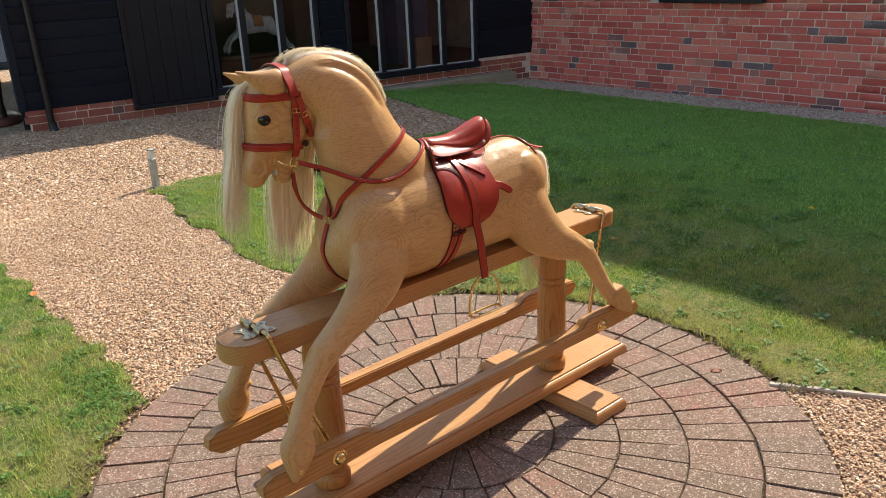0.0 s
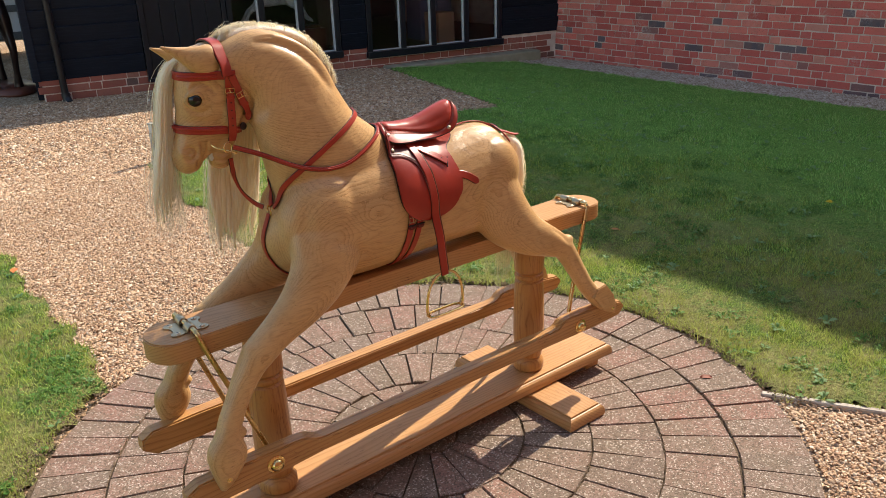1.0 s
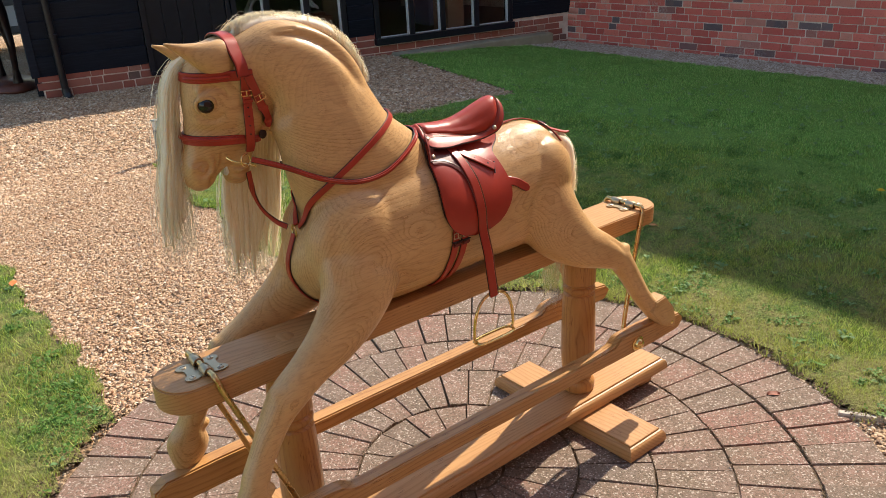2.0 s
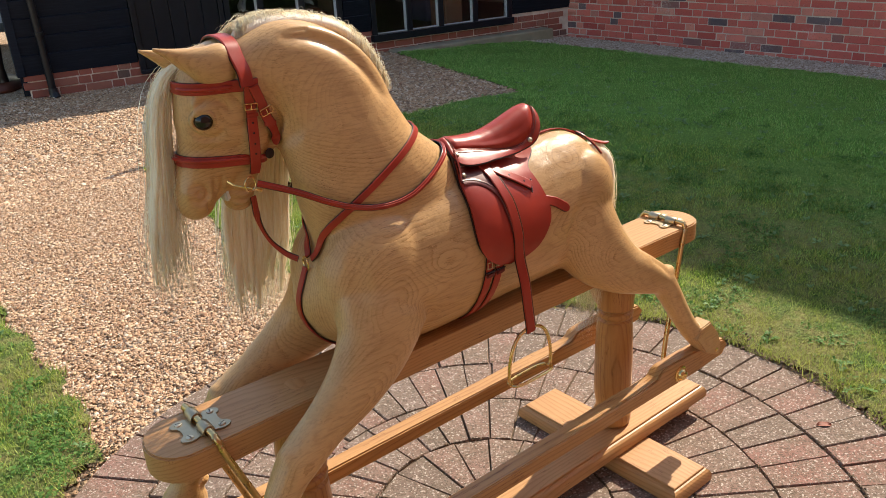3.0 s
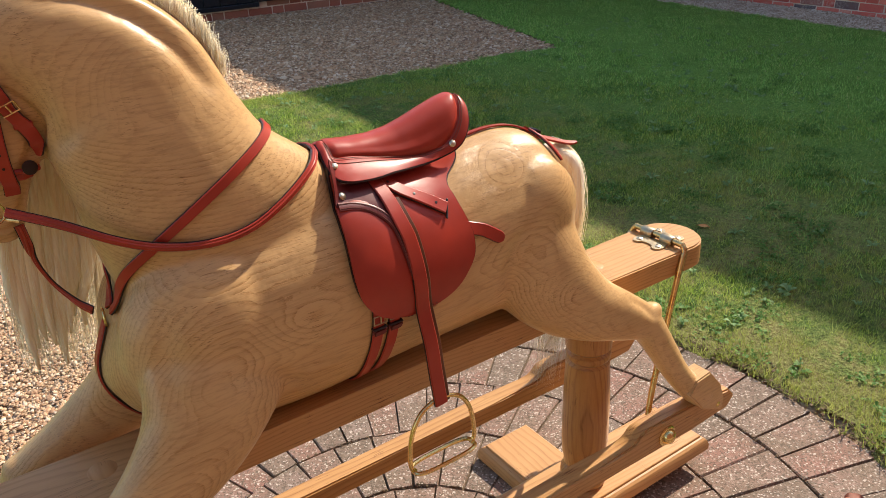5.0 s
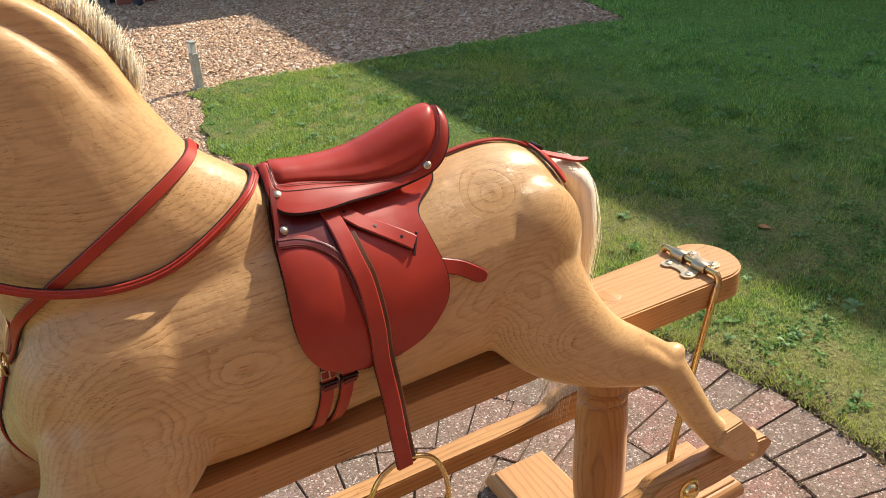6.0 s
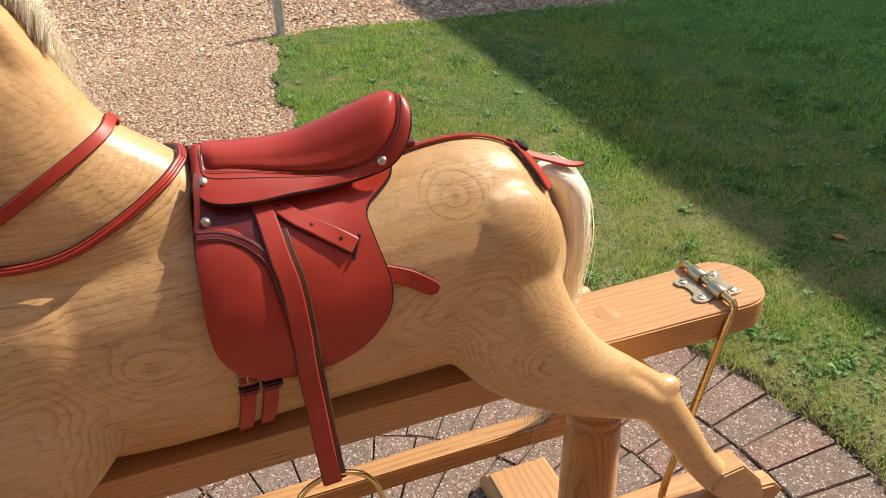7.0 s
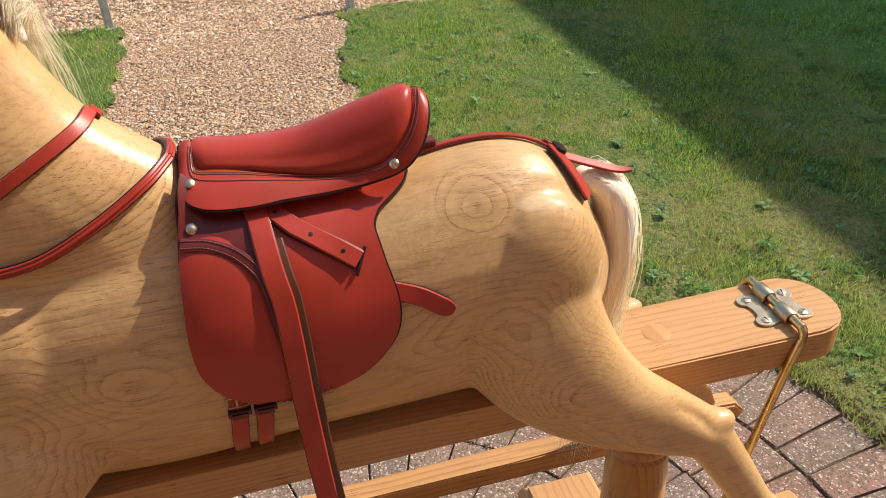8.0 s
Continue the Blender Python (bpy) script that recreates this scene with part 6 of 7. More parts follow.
# stirrup leathers, girth straps, crupper
for s in (-1, 1):
    pts = []
    for x, y, z, up in ((-0.028, 0.046, 0.921, 0.0150), (-0.025, 0.075, 0.905, 0.0160), (-0.021, 0.101, 0.880, 0.0170)):
        hit, nor = skin_near((x, s * y, z))
        pts.append(hit + nor * up)
    for x, z in ((-0.017, 0.845), (-0.015, 0.80), (-0.014, 0.755)):
        pts.append(draped(x, z, s, 0.0165)[0])
    pts += [Vector((-0.012, s * 0.145, 0.70)), Vector((-0.010, s * 0.150, 0.65)), Vector((-0.007, s * 0.155, 0.598))]
    leather_set = holder("stirrup", (0.0, s * 0.16, 0.50), "brass stirrup iron on a long red leather strap", "stirrup", "pair of stirrups")
    st = [Vector(v) for v in spline([tuple(v) for v in pts], 6)]
    nn = []
    for v in st:
        away = skin_near(v)[1]
        nn.append(away if v.z > 0.76 else Vector((0, s, 0.12)).normalized())
    for _ in range(4):
        nn = [(nn[max(0, i - 1)] + nn[i] * 2 + nn[min(len(nn) - 1, i + 1)]).normalized() for i in range(len(nn))]
    lead = part("stirrup_leather", ribbon(st, nn, 0.0215, 0.004), RED_LEATHER, leather_set, "long red stirrup strap", angle=28)
    part("cut_edge", ribbon([v - Vector((0, s * 0.001, 0)) for v in st], nn, 0.0227, 0.003), DARK_LEATHER, lead, angle=28)
    back = [v + Vector((0.008, -s * 0.0035, 0)) for v in st[7:]]
    part("back_strap", ribbon(back, nn[7:], 0.0195, 0.003), BROWN_LEATHER, lead, angle=28)
    c = Vector((-0.005, s * 0.157, 0.548))
    half = [(0.052, -0.054), (0.059, -0.044), (0.0595, -0.026), (0.056, 0.002), (0.047, 0.028), (0.030, 0.048)]
    arch = [c + Vector((x, -0.006 * s, z)) for x, z in half + [(0.0, 0.0575)] + [(-x, z) for x, z in half[::-1]]]
    part("iron_arch", tube(arch, [0.0036] * len(arch), 10, 4), BRASS, leather_set, "brass stirrup arch", angle=60)
    tread = [c + Vector((0.056 * math.copysign(abs(math.cos(a)) ** 0.6, math.cos(a)), 0.0165 * math.copysign(abs(math.sin(a)) ** 0.6, math.sin(a)) - 0.006 * s, -0.053)) for a in (2 * math.pi * i / 24 for i in range(25))]
    part("tread", tube(tread, 0.0035, 8, 1, smooth_path=False), BRASS, leather_set, "oval brass tread")
    # spare end of the strap, laid over the flap
    a = []
    for x, y, z in ((-0.026, 0.036, 0.921), (-0.010, 0.050, 0.912), (0.006, 0.064, 0.904), (0.020, 0.072, 0.897), (0.035, 0.080, 0.890), (0.048, 0.087, 0.883), (0.062, 0.095, 0.875)):
        hit, nor = skin_near((x, s * y, z))
        a.append((hit + nor * 0.0112, nor))
    end = part("strap_tab", ribbon([v + w * 0.001 for v, w in a], [w for _, w in a], 0.0190, 0.0036), RED_LEATHER, saddle, "punched red strap end")
    part("cut_edge", ribbon([v for v, _ in a], [w for _, w in a], 0.0210, 0.0028), DARK_LEATHER, end)
    for v, w in a[1::2]:
        part("punched_hole", lathe([(0.0022, 0), (0.0022, 0.0006), (0.0003, 0.0008)], v + w * 0.0044, 10, w.to_track_quat("Z", "Y").to_matrix().to_4x4()), DARK_LEATHER, end)
    p, n = a[-1]
    way = (a[-1][0] - a[-2][0]).normalized()
    part("slot", box(p + way * 0.002 + n * 0.0010, (0.0035, 0.0026, 0.031), 0.0008, 1, (n.to_track_quat("-Y" if s < 0 else "Y", "Z").to_matrix().to_4x4() @ Matrix.Rotation(radians(28 if s < 0 else -28), 4, "Y"))), DARK_LEATHER, saddle)
    strap("strap_end", [(0.072, s * 0.14, 0.866), (0.10, s * 0.14, 0.848), (0.125, s * 0.14, 0.830), (0.150, s * 0.14, 0.810)], 0.019, saddle, taper=True, label="rounded strap end behind the flap")
    for dx in (0.0, 0.026):
        g = strap("girth_strap", [(-0.078 + dx, s * 0.16, 0.785), (-0.079 + dx, s * 0.16, 0.745), (-0.082 + dx, s * 0.155, 0.70), (-0.086 + dx, s * 0.12, 0.655), (-0.088 + dx, s * 0.06, 0.622), (-0.088 + dx, 0.0, 0.612)], 0.0165, saddle, label="narrow red girth strap")
        hit, nor = skin_near((-0.079 + dx, s * 0.16, 0.742))
        buckle(hit + nor * 0.006 + Vector((0, 0, 0.012)), nor, (0, 0, 1), 0.021, 0.013, g, mat=ANTIQUE_BRASS)
        part("keeper", box(hit + nor * 0.005 + Vector((0, 0, -0.010)), (0.023, 0.009, 0.012), 0.0035, 2), DEEP_LEATHER, g)
        part("keeper", box(hit + nor * 0.005 + Vector((0, 0, -0.0045)), (0.0225, 0.0095, 0.003), 0.001, 1), DARK_LEATHER, g)
crupper = holder("crupper", (0.30, 0, 0.93), "thin red leather strap from saddle to tail", "strap")
strap("crupper_strap", [(0.145, 0.014, 0.95), (0.20, 0.012, 0.945), (0.26, 0.010, 0.935), (0.300, 0.006, 0.915), (0.322, 0.0, 0.900)], 0.0105, crupper, label="thin dark red back strap", edge=False)
for s in (-1, 1):
    strap("tail_loop", [(0.298, s * 0.002, 0.916), (0.306, s * 0.020, 0.911), (0.313, s * 0.036, 0.898), (0.318, s * 0.047, 0.881), (0.319, s * 0.050, 0.870)], 0.0165, crupper, lift=0.0045, label="flat red tail loop")
part("strap_tip", ribbon([Vector((0.312, -0.004, 0.900)), Vector((0.340, -0.008, 0.889)), Vector((0.366, -0.012, 0.879)), Vector((0.380, -0.013, 0.875)), Vector((0.391, -0.014, 0.874))], [Vector((0, -0.3, 1)).normalized()] * 5, 0.012, 0.003, taper=True), RED_LEATHER, crupper)
part("keeper", box((0.306, -0.004, 0.912), (0.012, 0.020, 0.007), 0.0015, 1, Matrix.Rotation(radians(30), 4, "Y")), DARK_LEATHER, crupper)
part("keeper", box((0.160, 0.013, 0.9365), (0.020, 0.016, 0.007), 0.0015, 1), DEEP_LEATHER, crupper)


# ---- garden things ----
def bollard(at, label):
    b = holder("bollard_light", at, label, "bollard", "path lights")
    x, y, z = at
    part("post", box((x, y, z + 0.10), (0.042, 0.042, 0.22), 0.004, 1, Matrix.Rotation(radians(20), 4, "Z")), BOLLARD_METAL, b)
    part("lens", box((x, y, z + 0.238), (0.036, 0.036, 0.056), 0.003, 1, Matrix.Rotation(radians(20), 4, "Z")), LENS, b, "frosted lamp lens")
    part("cap", box((x, y, z + 0.271), (0.044, 0.044, 0.012), 0.003, 1, Matrix.Rotation(radians(20), 4, "Z")), BOLLARD_METAL, b)
    part("base_plate", box((x, y, z + 0.004), (0.06, 0.06, 0.012), 0.002, 1, Matrix.Rotation(radians(20), 4, "Z")), BOLLARD_METAL, b)


bollard((0.662, 3.845, 0.0), "low weathered metal path light at the lawn's corner")
bollard((-0.67, 4.02, 0.0), "low weathered metal path light beside the path")

a, b = Vector((0.985, -0.530, 0)), Vector((1.55, -1.50, 0))
d = (b - a).normalized()
thing("lawn_edging", box((a + b) / 2 + Vector((0, 0, -0.026)), ((b - a).length, 0.022, 0.07), 0.003, 1, Matrix.Rotation(math.atan2(d.y, d.x), 4, "Z")), TIMBER_EDGE, "grey weathered timber board edging the lawn", "edging", kind="structure")


def leaf_at(p, size, turn, colour, label):
    m = Mat("dry_leaf", rough=0.7)
    m.color(m.ramp(m.noise(m.world_coords(), 60.0), [(0.3, colour), (0.7, tuple(min(1, c * 1.5) for c in colour))]))
    bm = bmesh.new()
    mid, lft, rgt = [], [], []
    for i in range(8):
        t = i / 7
        w = size * 0.28 * math.sin(math.pi * min(1, t * 0.96 + 0.03)) ** 0.8
        z = 0.004 + 0.004 * math.sin(3 * t)
        mid.append(bm.verts.new((size * (t - 0.5), 0, z)))
        lft.append(bm.verts.new((size * (t - 0.5), w, z + 0.003 + 0.002 * math.sin(9 * t))))
        rgt.append(bm.verts.new((size * (t - 0.5), -w, z + 0.002)))
    for i in range(7):
        bm.faces.new((mid[i], mid[i + 1], lft[i + 1], lft[i]))
        bm.faces.new((mid[i], rgt[i], rgt[i + 1], mid[i + 1]))
    ob = thing("fallen_leaf", bm, m.m, label, "leaf", "fallen leaves")
    ob.matrix_world = Matrix.Translation(p) @ Matrix.Rotation(turn, 4, "Z")


leaf_at((0.945, -0.352, -0.004), 0.040, -0.8, (0.19, 0.055, 0.028), "curled reddish-brown dead leaf on the paving")
leaf_at((-0.60, 2.30, 0.02), 0.06, 1.2, (0.42, 0.13, 0.03), "curled orange dead leaf on the lawn's edge")
leaf_at((1.80, 0.74, 0.02), 0.05, 2.0, (0.36, 0.15, 0.04), "curled orange dead leaf on the grass")

# dandelion
YELLOW = plain("dandelion_yellow", (0.75, 0.52, 0.02), (0.85, 0.66, 0.04), 0.7, 90.0)
for fx, fy in ((2.88, 0.20), (2.05, -0.55)):
    dz = float(fall(np.array(fx)))
    dand = holder("dandelion", (fx, fy, dz), "single yellow dandelion flower in the grass", "flower", "dandelions")
    part("stem", tube([(fx, fy, dz), (fx + 0.003, fy, dz + 0.025), (fx, fy + 0.002, dz + 0.045)], 0.0014, 6, 3), WEED, dand)
    bm = bmesh.new()
    for ringi, (count, rad, lift) in enumerate(((16, 0.019, 0.046), (12, 0.013, 0.050), (8, 0.007, 0.053))):
        for i in range(count):
            an = 2 * math.pi * (i + 0.5 * ringi) / count
            c, s = math.cos(an), math.sin(an)
            vs = [bm.verts.new((fx + c * r - s * w, fy + s * r + c * w, dz + lift + h)) for r, w, h in ((0.002, -0.0015, 0), (rad, -0.002, 0.003), (rad * 1.05, 0.002, 0.003), (0.002, 0.0015, 0))]
            bm.faces.new(vs)
    part("flower_head", bm, YELLOW, dand)


# ---- showroom and yard horses, seen through the glass and past the barn ----
def far_horse(name, m, wood_mat, hair_mat, label, board_mat_, cloth=None):
    h = new(name)
    h.matrix_world = m
    tagged(h, label, "rocking horse")
    def own(src, nm, mat):
        ob = new(nm, src.data.copy())
        ob.data.materials.clear()
        ob.data.materials.append(mat)
        ob.parent = h
        return ob
    own(body, "body", wood_mat)
    paths = []
    for i in range(160):
        j = rng.normal(0, 1, 3)
        paths.append([(0.345, 0.006 * j[1], 0.868), (0.385, 0.012 * j[1], 0.86), (0.41 + 0.02 * j[0], 0.025 * j[1], 0.72), (0.40 + 0.03 * j[0], 0.03 * j[1], 0.55), (0.38 + 0.035 * j[0], 0.035 * j[1], 0.40 + 0.04 * j[2])])
    v, f = strands(paths, [0.004] * 160)
    ob = new("tail", arrays_mesh("tail", v, f, hair_mat, True))
    ob.parent = h
    bm = box((0, 0, 0.19), (1.6, 0.42, 0.06), 0.02, 2)
    ob = new("base_board", finish(bm, "base_board", board_mat_))
    ob.parent = h
    if cloth:
        rings = []
        for i in range(9):
            x = -0.10 + 0.2 * i / 8
            rings.append([Vector((x, -0.155 * math.cos(q), 0.80 + 0.15 * math.sin(q))) for q in (math.pi * (j / 16 * 1.2 - 0.1) for j in range(17))])
        bm = grid_skin(rings, False, False)
        ob = new("saddle_cloth", finish(bm, "saddle_cloth", cloth))
        md = ob.modifiers.new("thick", "SOLIDIFY")
        md.thickness = 0.008
        ob.parent = h
    return h


DAPPLE = plain("dapple_grey_paint", (0.42, 0.42, 0.40), (0.72, 0.71, 0.68), 0.35, 16.0)
CHESTNUT = plain("chestnut_gloss", (0.16, 0.05, 0.02), (0.30, 0.105, 0.04), 0.3, 7.0)
DARK_HAIR = hair("dark_brown_hair", (0.02, 0.012, 0.008), (0.06, 0.03, 0.018))
TAN = plain("tan_cloth", (0.40, 0.17, 0.05), (0.52, 0.24, 0.08), 0.7)
MAHOGANY = plain("red_brown_board", (0.10, 0.03, 0.018), (0.17, 0.055, 0.03), 0.4, 5.0)
far_horse("display_horse", BLACK @ pose(2.52, 0.62, 0.335, 0, 0, -6) @ Matrix.Diagonal((0.6, 0.6, 0.6, 1)), DAPPLE, DARK_HAIR, "dapple grey rocking horse behind the showroom glass", MAHOGANY, TAN)


# a bay horse on an oval board by the barn's corner, its tail towards the path
yard_horse = new("yard_horse")
yard_horse.matrix_world = pose(0.62, 8.42, -0.02, 0, 0, -90)
tagged(yard_horse, "dark bay model horse with a chestnut tail on an oval board", "model horse")


def yard_part(nm, bm, mat, label=""):
    ob = new(nm, finish(bm, nm, mat, True, 180))
    ob.parent = yard_horse
    if label:
        ob["label"] = label
    return ob


BAY = plain("dark_bay_gloss", (0.016, 0.010, 0.009), (0.035, 0.018, 0.014), 0.3, 7.0)
bm = loft([(-0.46, 0, 0.98, 0.05, 0.05), (-0.42, 0, 0.97, 0.13, 0.11), (-0.25, 0, 0.95, 0.18, 0.16), (0.0, 0, 0.94, 0.18, 0.17), (0.22, 0, 0.96, 0.19, 0.17), (0.36, 0, 0.97, 0.15, 0.13), (0.42, 0, 0.97, 0.06, 0.06)])
loft([(-0.30, 0, 1.0, 0.16, 0.10), (-0.46, 0, 1.18, 0.12, 0.075), (-0.58, 0, 1.38, 0.09, 0.06), (-0.64, 0, 1.47, 0.07, 0.055)], bm=bm)
loft([(-0.58, 0, 1.52, 0.05, 0.05), (-0.66, 0, 1.47, 0.08, 0.065), (-0.76, 0, 1.37, 0.065, 0.055), (-0.84, 0, 1.28, 0.05, 0.045), (-0.87, 0, 1.24, 0.02, 0.02)], bm=bm)
yard_part("body", bm, BAY)
for side, mat in ((1, BAY), (-1, CHESTNUT)):
    yard_part("hind_leg", loft([(0.26, side * 0.08, 0.95, 0.12, 0.08), (0.33, side * 0.10, 0.76, 0.11, 0.075), (0.38, side * 0.112, 0.60, 0.075, 0.055), (0.44, side * 0.118, 0.45, 0.042, 0.040), (0.42, side * 0.118, 0.34, 0.035, 0.034), (0.395, side * 0.116, 0.20, 0.032, 0.031), (0.385, side * 0.116, 0.14, 0.040, 0.038), (0.375, side * 0.116, 0.09, 0.046, 0.044), (0.370, side * 0.116, 0.048, 0.055, 0.050)]), mat)
    yard_part("foreleg", loft([(-0.30, side * 0.09, 0.92, 0.11, 0.07), (-0.32, side * 0.10, 0.70, 0.06, 0.05), (-0.33, side * 0.105, 0.48, 0.045, 0.042), (-0.33, side * 0.105, 0.25, 0.032, 0.032), (-0.34, side * 0.105, 0.12, 0.042, 0.040), (-0.35, side * 0.105, 0.048, 0.055, 0.050)]), BAY)
yard_part("tail", loft([(0.40, -0.02, 1.08, 0.03, 0.03), (0.47, -0.05, 1.02, 0.045, 0.05), (0.52, -0.10, 0.85, 0.055, 0.075), (0.53, -0.13, 0.65, 0.055, 0.085), (0.52, -0.14, 0.48, 0.05, 0.075), (0.50, -0.14, 0.36, 0.03, 0.045), (0.49, -0.14, 0.31, 0.008, 0.010)]), lock_mat("chestnut_tail_hair", (0.14, 0.045, 0.015), (0.30, 0.11, 0.035)), "thick chestnut tail")
yard_part("base_board", prism([(0.10 + 0.72 * math.cos(2 * math.pi * q / 40), 0.30 * math.sin(2 * math.pi * q / 40) + 0.03) for q in range(40)], 0.048, Matrix.Translation((0, 0, 0.024)), 0.012), MAHOGANY, "oval red-brown board")

plinth = thing("display_plinth", box((0, 0, 0.187), (1.05, 0.36, 0.37), 0.008, 1), MAHOGANY, "dark wooden plinth under the display horse", "plinth")
plinth.matrix_world = BLACK @ pose(2.52, 0.62, 0.06, 0, 0, -6)
crate = thing("carton", box((0, 0, 0.22), (0.26, 0.3, 0.44), 0.006, 1), plain("brown_card", (0.30, 0.15, 0.08), (0.38, 0.20, 0.11), 0.8), "brown cardboard carton on the showroom floor", "box")
crate.matrix_world = BLACK @ pose(4.62, 0.45, 0.06, 0, 0, 8)
for u, dd, hh, ww, col in ((5.0, 1.4, 1.2, 0.5, (0.10, 0.09, 0.13)), (3.7, 1.8, 1.0, 0.6, (0.12, 0.07, 0.04)), (4.2, 2.6, 1.6, 0.8, (0.14, 0.08, 0.05))):
    cab = holder("showroom_cabinet", BLACK @ Vector((u, dd, 0.06)), "dim wooden cabinet inside the showroom", "cabinet")
    mm = plain("cabinet_paint", col, tuple(c * 1.4 for c in col), 0.5)
    part("carcass", box(BLACK @ Vector((u, dd, 0.06 + hh / 2)), (ww, 0.4, hh), 0.006, 1, Matrix.Rotation(radians(-9), 4, "Z")), mm, cab)
    for q in (-1, 1):
        part("cabinet_door", box(BLACK @ Vector((u + q * ww / 4, dd - 0.21, 0.06 + hh / 2)), (ww / 2 - 0.012, 0.018, hh - 0.06), 0.004, 1, Matrix.Rotation(radians(-9), 4, "Z")), mm, cab)

# white van beyond the barn's corner
van = holder("white_van", (-0.75, 11.9, 0), "white delivery van parked behind the barn", "van")
part("van_body", box((-0.75, 11.95, 1.20), (5.0, 1.9, 1.95), 0.10, 3), WHITE_PAINT, van)
part("bumper", box((-0.75, 10.99, 0.30), (4.9, 0.05, 0.10), 0.02, 2), GREY_PLASTIC, van)
part("side_trim", box((-0.75, 10.99, 0.66), (4.6, 0.03, 0.09), 0.012, 2), GREY_PLASTIC, van)
for x in (-2.6, 0.55):
    w = part("tyre", lathe([(0.20, -0.1), (0.31, -0.1), (0.335, -0.07), (0.335, 0.07), (0.31, 0.1), (0.20, 0.1)], (x, 11.15, 0.32), 28, Matrix.Rotation(radians(90), 4, "X")), RUBBER, van)
    part("rim", lathe([(0.20, -0.06), (0.20, 0.105), (0.15, 0.09), (0.02, 0.1)], (x, 11.15, 0.32), 24, Matrix.Rotation(radians(90), 4, "X")), BOLLARD_METAL, w)

# ---- loose stuff: pebbles, grass, clover ----
def scatter(inside, x0, x1, y0, y1, count, seed):
    r = np.random.default_rng(seed)
    x, y = r.uniform(x0, x1, count), r.uniform(y0, y1, count)
    k = inside(x, y)
    return x[k], y[k], r


def pebbles(name, inside, x0, x1, y0, y1, count, size, seed, label, material=None, rise=0.0):
    x, y, r = scatter(inside, x0, x1, y0, y1, count, seed)
    n = len(x)
    base = np.array([(1, 0, 0), (0.31, 0.95, 0), (-0.81, 0.59, 0), (-0.81, -0.59, 0), (0.31, -0.95, 0), (0.45, 0.3, 0.8), (-0.5, -0.1, 0.75)])
    tri = np.array([(0, 1, 5), (1, 2, 6), (2, 3, 6), (3, 4, 6), (4, 0, 5), (1, 6, 5), (4, 5, 6)])
    s = size * r.lognormal(0, 0.35, (n, 1, 1)) * np.stack([np.ones(n), r.uniform(0.55, 0.95, n), r.uniform(0.45, 0.8, n)], -1)[:, None, :]
    p = (base[None] * r.uniform(0.8, 1.2, (n, 7, 1))) * s
    a, t = r.uniform(0, 2 * np.pi, n), r.normal(0, 0.35, n)
    ca, sa, ct, st = np.cos(a), np.sin(a), np.cos(t), np.sin(t)
    px, py, pz = p[..., 0], p[..., 1], p[..., 2]
    py, pz = py * ct[:, None] - pz * st[:, None], py * st[:, None] + pz * ct[:, None]
    wx, wy = px * ca[:, None] - py * sa[:, None], px * sa[:, None] + py * ca[:, None]
    z0 = fall(x) - 0.008 + rise + r.uniform(-0.004, 0.008, n)
    v = np.stack([wx + x[:, None], wy + y[:, None], pz + z0[:, None]], -1).reshape(-1, 3)
    f = (tri[None] + (np.arange(n) * 7)[:, None, None]).reshape(-1, 3)
    return tagged(new(name, arrays_mesh(name, v, f, material or PEBBLE, True)), label, "soil" if material is SOIL else "gravel", kind="stuff")


def is_gravel(x, y):
    return ~is_main_lawn(x, y) & ~is_left_lawn(x, y) & (np.hypot(x - CX, y - CY) > CR + 0.01) & (y < black_front(x) - 0.02) & (x < WALL_X - 0.02)


pebbles("path_gravel", is_gravel, -0.75, 0.75, 0.9, 4.2, 130000, 0.0049, 3, "loose tan and brown flint gravel on the path")
pebbles("yard_gravel", is_gravel, -1.9, 4.3, 3.6, 7.1, 90000, 0.0090, 4, "loose tan flint gravel before the barn")
pebbles("side_gravel", is_gravel, 0.2, 1.9, -1.8, -0.4, 76000, 0.0042, 5, "loose tan flint gravel beside the paving")
pebbles("wall_gravel", is_gravel, 5.9, 6.97, 0.0, 6.2, 44000, 0.0085, 6, "loose pale grey-brown gravel strip along the brick wall", PALE_PEBBLE, 0.004)


def is_rim(x, y):
    """The worn strip of turf and bare earth along the paving."""
    d, a = np.hypot(x - CX, y - CY), np.arctan2(y - CY, x - CX)
    wide = 0.055 + 0.045 * np.sin(5 * a + 1) * np.sin(13 * a) + 0.02 * np.sin(41 * a)
    return (d > CR - 0.004) & (d < CR + np.maximum(wide, 0.015)) & (is_main_lawn(CX + (x - CX) * 1.06, CY + (y - CY) * 1.06) | is_left_lawn(CX + (x - CX) * 1.06, CY + (y - CY) * 1.06))


pebbles("earth_crumbs", is_rim, -1.3, 1.4, -0.9, 1.4, 60000, 0.0036, 8, "dark crumbs of earth and debris along the paving", SOIL, 0.014)


def is_ring_joint(x, y):
    d, a = np.hypot(x - CX, y - CY), np.arctan2(y - CY, x - CX)
    near = np.zeros(x.shape, bool)
    for k, ring in enumerate((0.9135, 0.7070, 0.5030, 0.3020)):
        near |= np.abs(d - ring) < 0.0045 + 0.0035 * np.sin(7 * a + 2 * k) * np.sin(17 * a + k)
    return near


pebbles("joint_crumbs", is_ring_joint, -1.0, 1.0, -1.0, 1.0, 150000, 0.0021, 9, "crumbs of earth in the rings of the paving", SOIL, 0.0075)


